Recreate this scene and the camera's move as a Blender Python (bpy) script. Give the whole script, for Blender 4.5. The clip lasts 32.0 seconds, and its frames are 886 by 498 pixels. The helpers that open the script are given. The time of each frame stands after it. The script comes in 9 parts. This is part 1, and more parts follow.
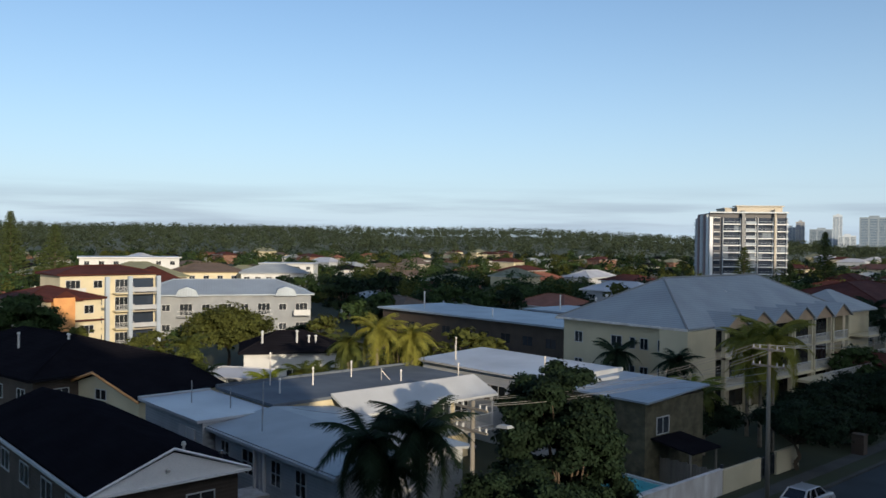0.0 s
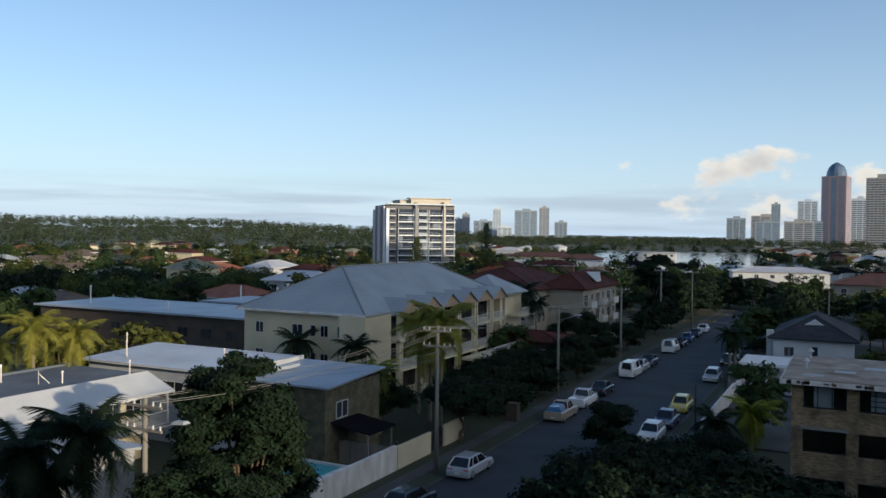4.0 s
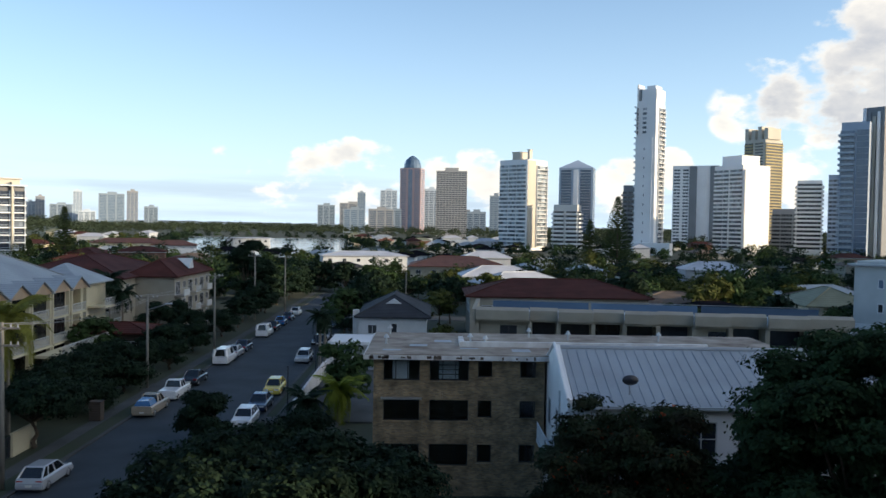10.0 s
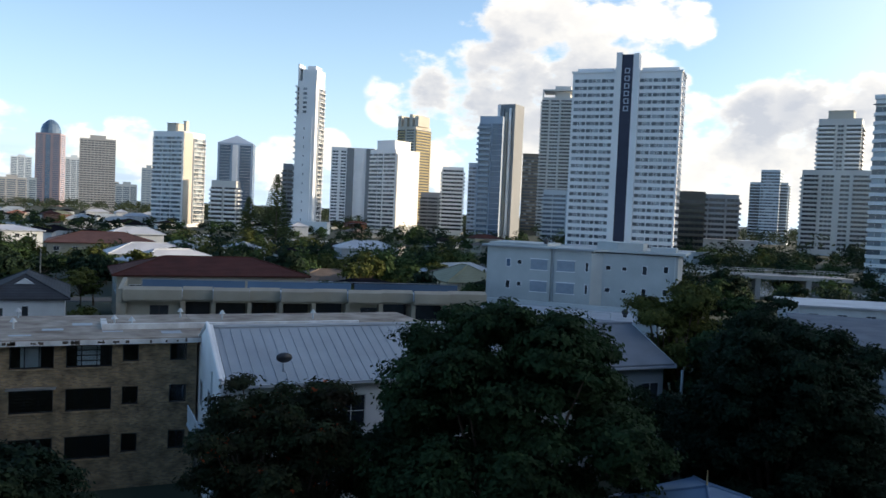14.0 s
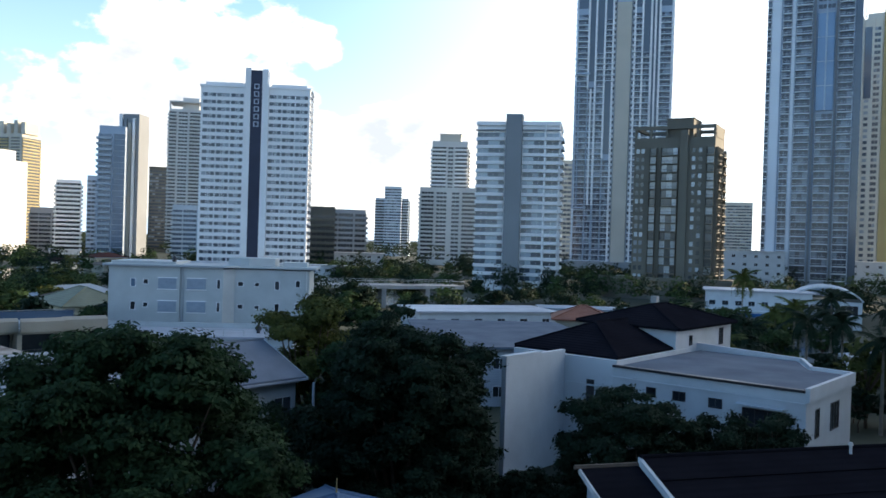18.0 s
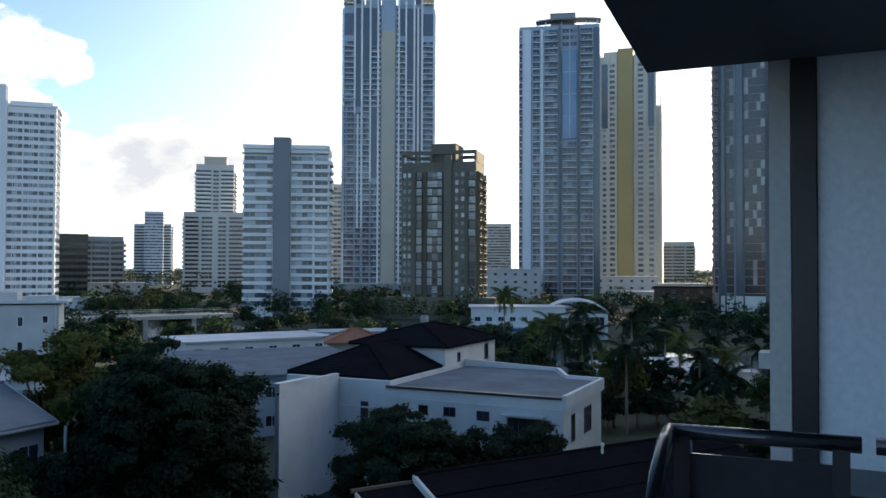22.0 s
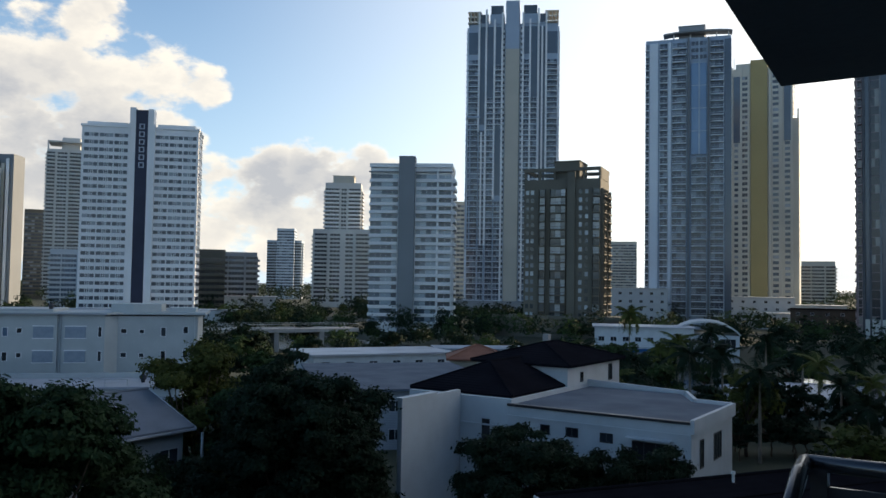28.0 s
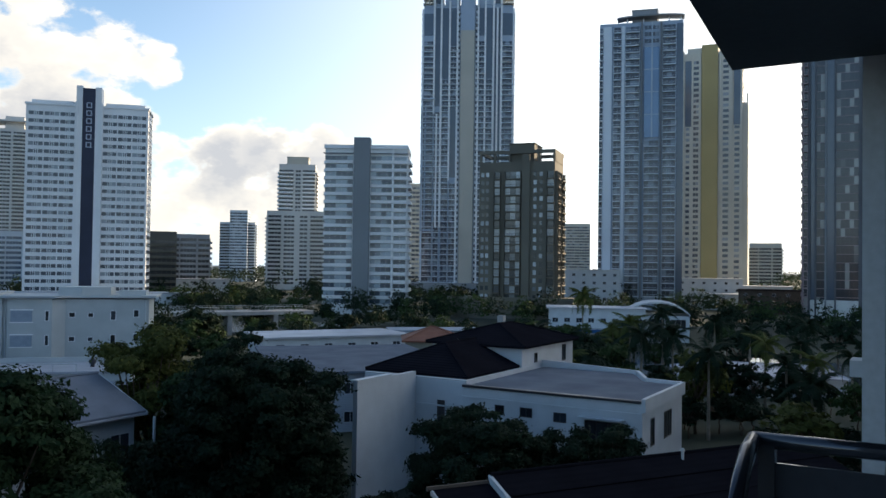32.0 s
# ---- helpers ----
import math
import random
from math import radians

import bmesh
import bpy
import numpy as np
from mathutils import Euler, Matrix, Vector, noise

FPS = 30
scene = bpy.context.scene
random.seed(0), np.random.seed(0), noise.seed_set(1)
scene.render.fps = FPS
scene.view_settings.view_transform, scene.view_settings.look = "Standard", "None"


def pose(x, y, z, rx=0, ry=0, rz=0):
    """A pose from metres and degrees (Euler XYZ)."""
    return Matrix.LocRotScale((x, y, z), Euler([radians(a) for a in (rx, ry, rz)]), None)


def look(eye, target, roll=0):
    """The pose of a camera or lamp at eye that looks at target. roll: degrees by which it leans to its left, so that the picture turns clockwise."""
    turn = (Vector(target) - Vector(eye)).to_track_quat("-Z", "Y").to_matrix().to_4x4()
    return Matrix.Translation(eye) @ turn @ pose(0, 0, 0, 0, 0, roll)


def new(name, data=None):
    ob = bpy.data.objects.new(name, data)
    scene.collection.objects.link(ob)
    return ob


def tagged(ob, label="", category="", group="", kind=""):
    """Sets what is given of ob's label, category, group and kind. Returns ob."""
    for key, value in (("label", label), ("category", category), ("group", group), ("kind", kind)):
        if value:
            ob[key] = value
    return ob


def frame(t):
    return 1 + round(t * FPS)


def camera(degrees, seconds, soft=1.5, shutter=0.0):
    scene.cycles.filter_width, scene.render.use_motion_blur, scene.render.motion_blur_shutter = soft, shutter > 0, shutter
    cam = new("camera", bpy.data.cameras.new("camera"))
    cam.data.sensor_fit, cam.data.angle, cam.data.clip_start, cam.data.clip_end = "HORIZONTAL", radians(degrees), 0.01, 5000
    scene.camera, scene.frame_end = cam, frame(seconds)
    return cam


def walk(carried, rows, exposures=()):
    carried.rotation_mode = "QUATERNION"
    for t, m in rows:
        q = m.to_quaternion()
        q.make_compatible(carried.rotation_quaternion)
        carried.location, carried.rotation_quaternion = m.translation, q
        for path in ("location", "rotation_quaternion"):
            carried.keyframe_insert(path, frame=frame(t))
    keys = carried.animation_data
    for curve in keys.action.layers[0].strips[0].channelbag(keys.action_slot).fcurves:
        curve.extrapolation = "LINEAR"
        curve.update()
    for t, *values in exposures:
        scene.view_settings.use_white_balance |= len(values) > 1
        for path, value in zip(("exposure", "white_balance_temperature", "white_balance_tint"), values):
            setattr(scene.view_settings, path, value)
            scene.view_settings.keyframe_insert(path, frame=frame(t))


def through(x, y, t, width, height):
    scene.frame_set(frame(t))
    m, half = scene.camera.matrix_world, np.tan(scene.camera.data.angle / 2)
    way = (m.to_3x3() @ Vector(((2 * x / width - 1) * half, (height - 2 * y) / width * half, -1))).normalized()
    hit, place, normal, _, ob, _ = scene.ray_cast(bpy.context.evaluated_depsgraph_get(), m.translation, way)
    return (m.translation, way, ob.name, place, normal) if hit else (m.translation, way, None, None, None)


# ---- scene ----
cam = camera(56.45, 32.0, shutter=0.25)
# seconds, place, yaw, pitch, roll
ROWS = [
    (0.0, 0.070, 0.079, 17.543, 48.55, -0.66, -0.64),
    (0.5, 0.068, 0.083, 17.530, 46.26, -0.78, -0.58),
    (1.0, 0.069, 0.093, 17.524, 44.19, -0.74, -0.71),
    (1.5, 0.070, 0.096, 17.523, 41.37, -0.76, -0.49),
    (2.0, 0.096, 0.128, 17.532, 37.89, -0.86, -0.49),
    (2.5, 0.134, 0.122, 17.514, 34.54, -0.86, -0.93),
    (3.0, 0.197, 0.090, 17.475, 32.29, -0.89, -0.67),
    (3.5, 0.238, 0.101, 17.480, 29.45, -0.94, -0.39),
    (5.5, 0.235, 0.071, 17.381, 19.83, -2.06, -1.97),
    (6.0, 0.236, 0.143, 17.418, 17.54, -2.68, -1.49),
    (6.5, 0.225, 0.218, 17.424, 15.35, -2.70, -1.20),
    (7.0, 0.251, 0.324, 17.450, 12.59, -2.50, -1.29),
    (7.5, 0.259, 0.361, 17.463, 10.26, -2.51, -1.00),
    (8.0, 0.273, 0.381, 17.474, 8.11, -2.13, -0.95),
    (8.5, 0.303, 0.383, 17.478, 6.14, -1.91, -1.02),
    (9.0, 0.309, 0.374, 17.457, 3.89, -1.78, -0.99),
    (9.5, 0.345, 0.357, 17.460, 1.64, -1.77, -0.77),
    (10.0, 0.360, 0.349, 17.451, -0.85, -1.69, -0.94),
    (10.5, 0.390, 0.375, 17.464, -3.69, -1.49, -1.19),
    (11.0, 0.431, 0.423, 17.489, -6.16, -1.20, -1.13),
    (11.5, 0.470, 0.466, 17.507, -8.96, -1.25, -1.22),
    (12.0, 0.502, 0.491, 17.520, -11.59, -1.46, -1.83),
    (12.5, 0.535, 0.467, 17.467, -14.79, -1.06, -1.78),
    (13.0, 0.534, 0.465, 17.423, -17.08, -1.49, -1.63),
    (13.5, 0.564, 0.503, 17.472, -20.98, -2.15, -2.21),
    (15.5, 0.681, 0.196, 17.447, -31.27, -2.76, -1.78),
    (16.0, 0.725, 0.183, 17.438, -35.17, -2.62, -1.67),
    (16.5, 0.767, 0.214, 17.465, -39.21, -1.85, -1.46),
    (17.0, 0.850, 0.260, 17.510, -42.72, -1.28, -1.53),
    (17.5, 0.930, 0.310, 17.530, -46.17, -1.07, -1.60),
    (18.0, 0.990, 0.365, 17.550, -49.15, -0.54, -1.73),
    (18.5, 1.066, 0.373, 17.560, -52.79, 1.08, -1.82),
    (19.0, 1.082, 0.380, 17.559, -57.71, 2.07, -2.25),
    (19.5, 1.105, 0.389, 17.557, -60.93, 2.35, -2.06),
    (20.0, 1.100, 0.387, 17.557, -62.95, 1.85, -1.80),
    (20.5, 1.096, 0.386, 17.562, -65.11, 0.84, -1.12),
    (21.0, 1.081, 0.384, 17.566, -66.95, 1.79, -1.32),
    (21.5, 1.084, 0.390, 17.564, -66.56, 1.31, -0.86),
    (22.0, 1.071, 0.386, 17.563, -64.93, 1.36, -0.19),
    (22.5, 1.077, 0.386, 17.563, -62.18, 1.60, 0.16),
    (23.0, 1.079, 0.384, 17.565, -60.28, 3.09, -0.76),
    (23.5, 1.062, 0.376, 17.565, -59.92, 3.51, -1.27),
    (24.0, 1.070, 0.381, 17.567, -59.69, 3.60, -0.92),
    (24.5, 1.070, 0.379, 17.567, -59.89, 4.00, -0.72),
    (25.0, 1.069, 0.378, 17.566, -59.45, 4.36, -0.54),
    (25.5, 1.070, 0.380, 17.566, -58.22, 3.85, -0.47),
    (27.5, 1.057, 0.373, 17.569, -56.98, 2.55, -0.80),
    (28.0, 1.060, 0.376, 17.568, -56.46, 2.48, -0.88),
    (28.5, 1.054, 0.375, 17.569, -55.79, 2.40, -0.82),
    (29.0, 1.055, 0.373, 17.568, -55.68, 2.52, -0.89),
    (29.5, 1.056, 0.374, 17.570, -55.42, 2.54, -0.84),
    (30.0, 1.054, 0.373, 17.570, -55.29, 2.63, -0.89),
    (30.5, 1.054, 0.373, 17.568, -55.12, 2.71, -1.11),
    (31.0, 1.043, 0.367, 17.566, -55.84, 2.22, -0.99),
    (31.5, 1.055, 0.373, 17.567, -58.40, 1.55, -0.83),
    (32.0, 1.071, 0.384, 17.567, -59.56, 1.28, -0.77),
]
EXPOSURES = [(0.0, 0.05, 6100, 10), (3.5, 0.1, 6100, 10), (5.5, 0.62, 6000, 9), (7.0, 1.12, 6250, 7), (9.0, 0.9, 6250, 8), (11.5, 0.3, 6080, 10), (13.0, 0.35, 6100, 10), (15.8, 1.3, 6050, 9), (17.0, 1.25, 6050, 9), (18.0, 1.15, 6050, 9), (19.0, 0.8, 6050, 9), (20.0, 0.78, 6200, 9), (21.5, 1.0, 6300, 9), (23.0, 0.67, 6300, 9), (25.0, 0.18, 6180, 9), (28.0, 0.42, 6330, 9), (30.0, 0.42, 6330, 9), (32.0, 0.68, 6350, 9)]
walk(cam, [(t, pose(x, y, z, 90 + pitch, roll, yaw)) for t, x, y, z, yaw, pitch, roll in ROWS], EXPOSURES)

# ---- world and sun ----
SUN_AZ, SUN_EL = -108.0, 12.0          # yaw from +y (left positive), height in degrees


def way(yaw, height):
    a, e = radians(yaw), radians(height)
    return Vector((-math.sin(a) * math.cos(e), math.cos(a) * math.cos(e), math.sin(e)))


def make_world():
    w = bpy.data.worlds.new("sky")
    scene.world = w
    w.use_nodes = True
    nt = w.node_tree
    nt.nodes.clear()
    N, L = nt.nodes.new, nt.links.new
    out, bg = N("ShaderNodeOutputWorld"), N("ShaderNodeBackground")
    sky = N("ShaderNodeTexSky")
    sky.sky_type, sky.sun_disc = "NISHITA", False
    sky.sun_elevation, sky.sun_rotation = radians(SUN_EL), radians(-SUN_AZ)
    sky.altitude, sky.air_density, sky.dust_density, sky.ozone_density = 10, 1.0, 1.1, 3.0
    co = N("ShaderNodeTexCoord")

    def math_(op, a, b=None, clamp=False):
        n = N("ShaderNodeMath")
        n.operation, n.use_clamp = op, clamp
        for i, v in enumerate((a, b)):
            if v is None:
                continue
            if isinstance(v, (int, float)):
                n.inputs[i].default_value = v
            else:
                L(v, n.inputs[i])
        return n.outputs[0]

    def ramp(v, lo, hi):
        n = N("ShaderNodeMapRange")
        n.interpolation_type = "SMOOTHSTEP"
        L(v, n.inputs[0])
        n.inputs[1].default_value, n.inputs[2].default_value = lo, hi
        return n.outputs[0]

    def fbm(offset, scale, detail):
        m = N("ShaderNodeMapping")
        m.inputs["Location"].default_value = offset
        m.inputs["Scale"].default_value = (1, 1, 1.7)
        L(co.outputs["Generated"], m.inputs["Vector"])
        n = N("ShaderNodeTexNoise")
        n.inputs["Scale"].default_value, n.inputs["Detail"].default_value = scale, detail
        n.inputs["Roughness"].default_value = 0.56
        L(m.outputs[0], n.inputs["Vector"])
        return n.outputs[0]

    # heaps of cloud: yaw, height, half width in degrees, weight, share of shade
    heaps = [(-34.5, 12.6, 3.2, 1.0, 0.1), (-37.5, 13.2, 2.7, 1.0, 0.0), (-40.0, 12.9, 1.7, 0.9, 0.0), (-31.5, 12.0, 3.2, 1.0, 0.25), (-28.5, 11.8, 3.3, 1.0, 0.35), (-26.5, 10.5, 2.8, 1.0, 0.8), (-23.5, 8.4, 2.6, 0.95, 1.0), (-20.8, 7.8, 2.4, 0.42, 1.0), (-22.0, 9.4, 1.7, 0.75, 0.8),
             (-26.5, 7.4, 2.6, 0.95, 1.0), (-30.0, 8.2, 3.4, 1.0, 0.9), (-34.0, 8.4, 3.6, 1.0, 0.8), (-37.5, 9.2, 2.6, 0.95, 0.4), (-29.5, 15.4, 1.9, 0.8, 0.0), (-33.0, 16.0, 2.2, 0.9, 0.0),
             (-30.0, 4.0, 3.4, 0.9, 0.3), (-36.0, 4.6, 3.4, 0.95, 0.5), (-41.0, 5.2, 3.2, 0.95, 0.35), (-44.5, 6.4, 3.0, 1.0, 0.8), (-47.5, 7.2, 2.6, 1.0, 0.9), (-50.5, 7.9, 2.2, 0.95, 0.7), (-53.0, 6.8, 2.0, 0.85, 0.5), (-46.5, 3.6, 3.6, 0.9, 0.3), (-51.5, 4.4, 2.8, 0.8, 0.5), (-57, 3.0, 3.0, 0.55, 0.3),
             (-24.0, 3.4, 2.0, 0.85, 0.0), (-16.3, 4.0, 1.3, 0.8, 0.0), (-13.0, 2.6, 2.0, 0.6, 0.1), (8.6, 3.9, 1.9, 0.85, 0.15), (6.0, 4.3, 1.6, 0.8, 0.4), (10.0, 2.8, 2.6, 0.6, 0.6), (4.4, 2.6, 2.8, 0.65, 0.6), (-3.0, 4.3, 1.5, 0.9, 0.0), (-3.8, 2.9, 1.8, 0.8, 0.3), (-0.6, 3.0, 2.0, 0.6, 0.5), (14.4, 4.7, 0.8, 0.5, 0.8)]
    total = None
    dusk = None
    for yaw, height, half, weight, shade in heaps:
        dot = N("ShaderNodeVectorMath")
        dot.operation = "DOT_PRODUCT"
        L(co.outputs["Generated"], dot.inputs[0])
        dot.inputs[1].default_value = way(yaw, height)
        r = math_("MULTIPLY", ramp(dot.outputs["Value"], math.cos(radians(half * 1.35)), math.cos(radians(half * 0.1))), weight)
        total = r if total is None else math_("MAXIMUM", total, r)
        g = math_("MULTIPLY", r, shade)
        dusk = g if dusk is None else math_("MAXIMUM", dusk, g)
    sep = N("ShaderNodeSeparateXYZ")
    L(co.outputs["Generated"], sep.inputs[0])
    body = fbm((3.1, 0.4, 0.0), 15.0, 9.0)
    broad = fbm((1.7, 5.2, 0.3), 3.6, 3.0)
    s = way(SUN_AZ, 35) * 0.022
    shifted = fbm((3.1 + s.x, 0.4 + s.y, s.z * 1.7), 15.0, 6.0)
    rough = math_("ADD", math_("MULTIPLY", math_("SUBTRACT", body, 0.5), 2.5), math_("MULTIPLY", math_("SUBTRACT", broad, 0.5), 0.9))
    amount = math_("ADD", math_("MULTIPLY", total, 0.66), math_("MULTIPLY", rough, ramp(total, 0.0, 0.35)))
    density = ramp(amount, 0.16, 0.56)
    billow = ramp(math_("SUBTRACT", shifted, body), -0.10, 0.13)
    deep = math_("ADD", math_("MULTIPLY", math_("MULTIPLY", dusk, ramp(amount, 0.25, 0.65)), 0.7), math_("MULTIPLY", ramp(amount, 0.45, 1.0), 0.28))
    light = math_("ADD", math_("MULTIPLY", billow, 0.3), deep, True)
    tint = N("ShaderNodeMix")
    tint.data_type = "RGBA"
    L(light, tint.inputs[0])
    tint.inputs[6].default_value, tint.inputs[7].default_value = CLOUD_LIT, CLOUD_SHADE
    grey = N("ShaderNodeMix")
    grey.data_type = "RGBA"
    low = math_("SUBTRACT", 1.0, math_("MAXIMUM", sep.outputs[2], 0.0))
    L(math_("MULTIPLY", math_("POWER", low, 5.0), SKY_PALE), grey.inputs[0])
    L(sky.outputs[0], grey.inputs[6])
    grey.inputs[7].default_value = SKY_TINT
    # bright haze round the low sun
    near = N("ShaderNodeVectorMath")
    near.operation = "DOT_PRODUCT"
    L(co.outputs["Generated"], near.inputs[0])
    near.inputs[1].default_value = way(SUN_AZ, SUN_EL)
    glow = N("ShaderNodeMix")
    glow.data_type = "RGBA"
    L(math_("MULTIPLY", ramp(near.outputs["Value"], 0.35, 1.0), 0.6), glow.inputs[0])
    L(grey.outputs[2], glow.inputs[6])
    glow.inputs[7].default_value = SKY_GLOW
    # a thin grey bank low over the land
    m = N("ShaderNodeMapping")
    m.inputs["Scale"].default_value = (1.6, 1.6, 26.0)
    L(co.outputs["Generated"], m.inputs["Vector"])
    n = N("ShaderNodeTexNoise")
    n.inputs["Scale"].default_value, n.inputs["Detail"].default_value = 2.2, 5.0
    L(m.outputs[0], n.inputs["Vector"])
    height = sep.outputs[2]
    bank = math_("MULTIPLY", math_("MULTIPLY", ramp(height, -0.01, 0.015), ramp(height, 0.075, 0.028)), ramp(n.outputs[0], 0.40, 0.66))
    layer = N("ShaderNodeMix")
    layer.data_type = "RGBA"
    L(math_("MULTIPLY", bank, 0.55), layer.inputs[0])
    L(glow.outputs[2], layer.inputs[6])
    layer.inputs[7].default_value = CLOUD_BANK
    mix = N("ShaderNodeMix")
    mix.data_type = "RGBA"
    L(math_("MULTIPLY", density, 0.92), mix.inputs[0])
    L(layer.outputs[2], mix.inputs[6])
    L(tint.outputs[2], mix.inputs[7])
    L(mix.outputs[2], bg.inputs[0])
    bg.inputs[1].default_value = SKY_STRENGTH
    L(bg.outputs[0], out.inputs[0])


SKY_STRENGTH, SKY_PALE, SKY_TINT = 0.15, 0.72, (4.6, 5.6, 6.6, 1)
SKY_GLOW = (8.8, 8.3, 7.4, 1)
CLOUD_LIT, CLOUD_SHADE, CLOUD_BANK = (5.9, 5.3, 4.4, 1), (2.75, 2.7, 2.75, 1), (2.3, 2.7, 3.2, 1)
make_world()
sun = new("sun", bpy.data.lights.new("sun", "SUN"))
sun.data.energy, sun.data.angle, sun.data.color = 5.0, radians(0.6), (1.0, 0.78, 0.52)
sun.matrix_world = look(way(SUN_AZ, SUN_EL) * 50, (0, 0, 0))

# ---- materials ----
def mat(name, c1, c2=None, scale=1.5, rough=0.7, bump=0.1, metal=0.0, fine=25.0, spec=0.4, wave=None, island=0.0, stretch=(1, 1, 1), random_=0.0, coat=0.0):
    """A surface with broad stains, fine grain and relief; wave=(axis, pitch, depth) adds ribs."""
    m = bpy.data.materials.new(name)
    m.use_nodes = True
    nt = m.node_tree
    N, L = nt.nodes.new, nt.links.new
    bsdf = nt.nodes["Principled BSDF"]
    c2 = c2 or tuple(v * 0.72 for v in c1)
    co, mp = N("ShaderNodeTexCoord"), N("ShaderNodeMapping")
    mp.inputs["Scale"].default_value = stretch
    L(co.outputs["Object"], mp.inputs["Vector"])
    n1, n2 = N("ShaderNodeTexNoise"), N("ShaderNodeTexNoise")
    for n, s, d in ((n1, scale, 5), (n2, fine, 4)):
        n.inputs["Scale"].default_value, n.inputs["Detail"].default_value = s, d
        L(mp.outputs[0], n.inputs["Vector"])
    r = N("ShaderNodeMapRange")
    r.inputs[1].default_value, r.inputs[2].default_value = 0.3, 0.72
    L(n1.outputs[0], r.inputs[0])
    mix = N("ShaderNodeMix")
    mix.data_type = "RGBA"
    mix.inputs[6].default_value, mix.inputs[7].default_value = (*c1, 1), (*c2, 1)
    L(r.outputs[0], mix.inputs[0])
    hsv = N("ShaderNodeHueSaturation")
    L(mix.outputs[2], hsv.inputs["Color"])
    v = N("ShaderNodeMapRange")
    v.inputs[3].default_value, v.inputs[4].default_value = 0.82, 1.18
    L(n2.outputs[0], v.inputs[0])
    value = v.outputs[0]
    if island or random_:
        g = N("ShaderNodeNewGeometry" if island else "ShaderNodeObjectInfo")
        k = N("ShaderNodeMapRange")
        a = island or random_
        k.inputs[3].default_value, k.inputs[4].default_value = 1 - a, 1 + a
        L(g.outputs["Random Per Island" if island else "Random"], k.inputs[0])
        mu = N("ShaderNodeMath")
        mu.operation = "MULTIPLY"
        L(value, mu.inputs[0])
        L(k.outputs[0], mu.inputs[1])
        value = mu.outputs[0]
    L(value, hsv.inputs["Value"])
    L(hsv.outputs[0], bsdf.inputs["Base Color"])
    rr = N("ShaderNodeMapRange")
    rr.inputs[3].default_value, rr.inputs[4].default_value = max(0.02, rough - 0.12), min(1, rough + 0.12)
    L(n1.outputs[0], rr.inputs[0])
    L(rr.outputs[0], bsdf.inputs["Roughness"])
    bsdf.inputs["Metallic"].default_value = metal
    bsdf.inputs["Specular IOR Level"].default_value = spec
    bsdf.inputs["Coat Weight"].default_value = coat
    height = n2.outputs[0]
    strength, dist = bump, 0.02
    if wave:
        axis, pitch, depth = wave
        wv = N("ShaderNodeTexWave")
        wv.wave_type, wv.bands_direction = "BANDS", axis
        wv.inputs["Scale"].default_value = 0.314 / pitch
        wv.inputs["Distortion"].default_value = 0.0
        L(co.outputs["Object"], wv.inputs["Vector"])
        ad = N("ShaderNodeMath")
        ad.operation = "MULTIPLY_ADD"
        L(n2.outputs[0], ad.inputs[0])
        ad.inputs[1].default_value = 0.25
        L(wv.outputs["Fac"], ad.inputs[2])
        height, strength, dist = ad.outputs[0], 0.6, depth
    if bump or wave:
        b = N("ShaderNodeBump")
        b.inputs["Strength"].default_value, b.inputs["Distance"].default_value = strength, dist
        L(height, b.inputs["Height"])
        L(b.outputs[0], bsdf.inputs["Normal"])
    return m


def brick_mat(name, c1, c2, mortar, bw=0.24, bh=0.086):
    m = mat(name, c1, c2, 0.7, 0.85, 0.3)
    nt = m.node_tree
    N, L = nt.nodes.new, nt.links.new
    co, mp, geo = N("ShaderNodeTexCoord"), N("ShaderNodeCombineXYZ"), N("ShaderNodeSeparateXYZ")
    L(co.outputs["Object"], geo.inputs[0])
    ad = N("ShaderNodeMath")
    L(geo.outputs[0], ad.inputs[0])
    L(geo.outputs[1], ad.inputs[1])
    L(ad.outputs[0], mp.inputs[0])
    L(geo.outputs[2], mp.inputs[1])
    br = N("ShaderNodeTexBrick")
    br.inputs["Scale"].default_value = 1.0
    br.inputs["Brick Width"].default_value, br.inputs["Row Height"].default_value = bw, bh
    br.inputs["Mortar Size"].default_value = 0.008
    br.inputs["Bias"].default_value = -0.2
    br.inputs["Color1"].default_value, br.inputs["Color2"].default_value, br.inputs["Mortar"].default_value = (*c1, 1), (*c2, 1), (*mortar, 1)
    L(mp.outputs[0], br.inputs["Vector"])
    hsv = next(n for n in nt.nodes if n.type == "HUE_SAT")
    for l in list(hsv.inputs["Color"].links):
        nt.links.remove(l)
    big = N("ShaderNodeTexNoise")
    big.inputs["Scale"].default_value, big.inputs["Detail"].default_value = 1.3, 6
    L(co.outputs["Object"], big.inputs["Vector"])
    mx = N("ShaderNodeMix")
    mx.data_type, mx.blend_type = "RGBA", "MULTIPLY"
    mx.inputs[0].default_value = 0.75
    ra = N("ShaderNodeMapRange")
    ra.inputs[1].default_value, ra.inputs[2].default_value, ra.inputs[3].default_value, ra.inputs[4].default_value = 0.3, 0.7, 0.35, 1.25
    L(big.outputs[0], ra.inputs[0])
    L(br.outputs["Color"], mx.inputs[6])
    L(ra.outputs[0], mx.inputs[7])
    L(mx.outputs[2], hsv.inputs["Color"])
    return m


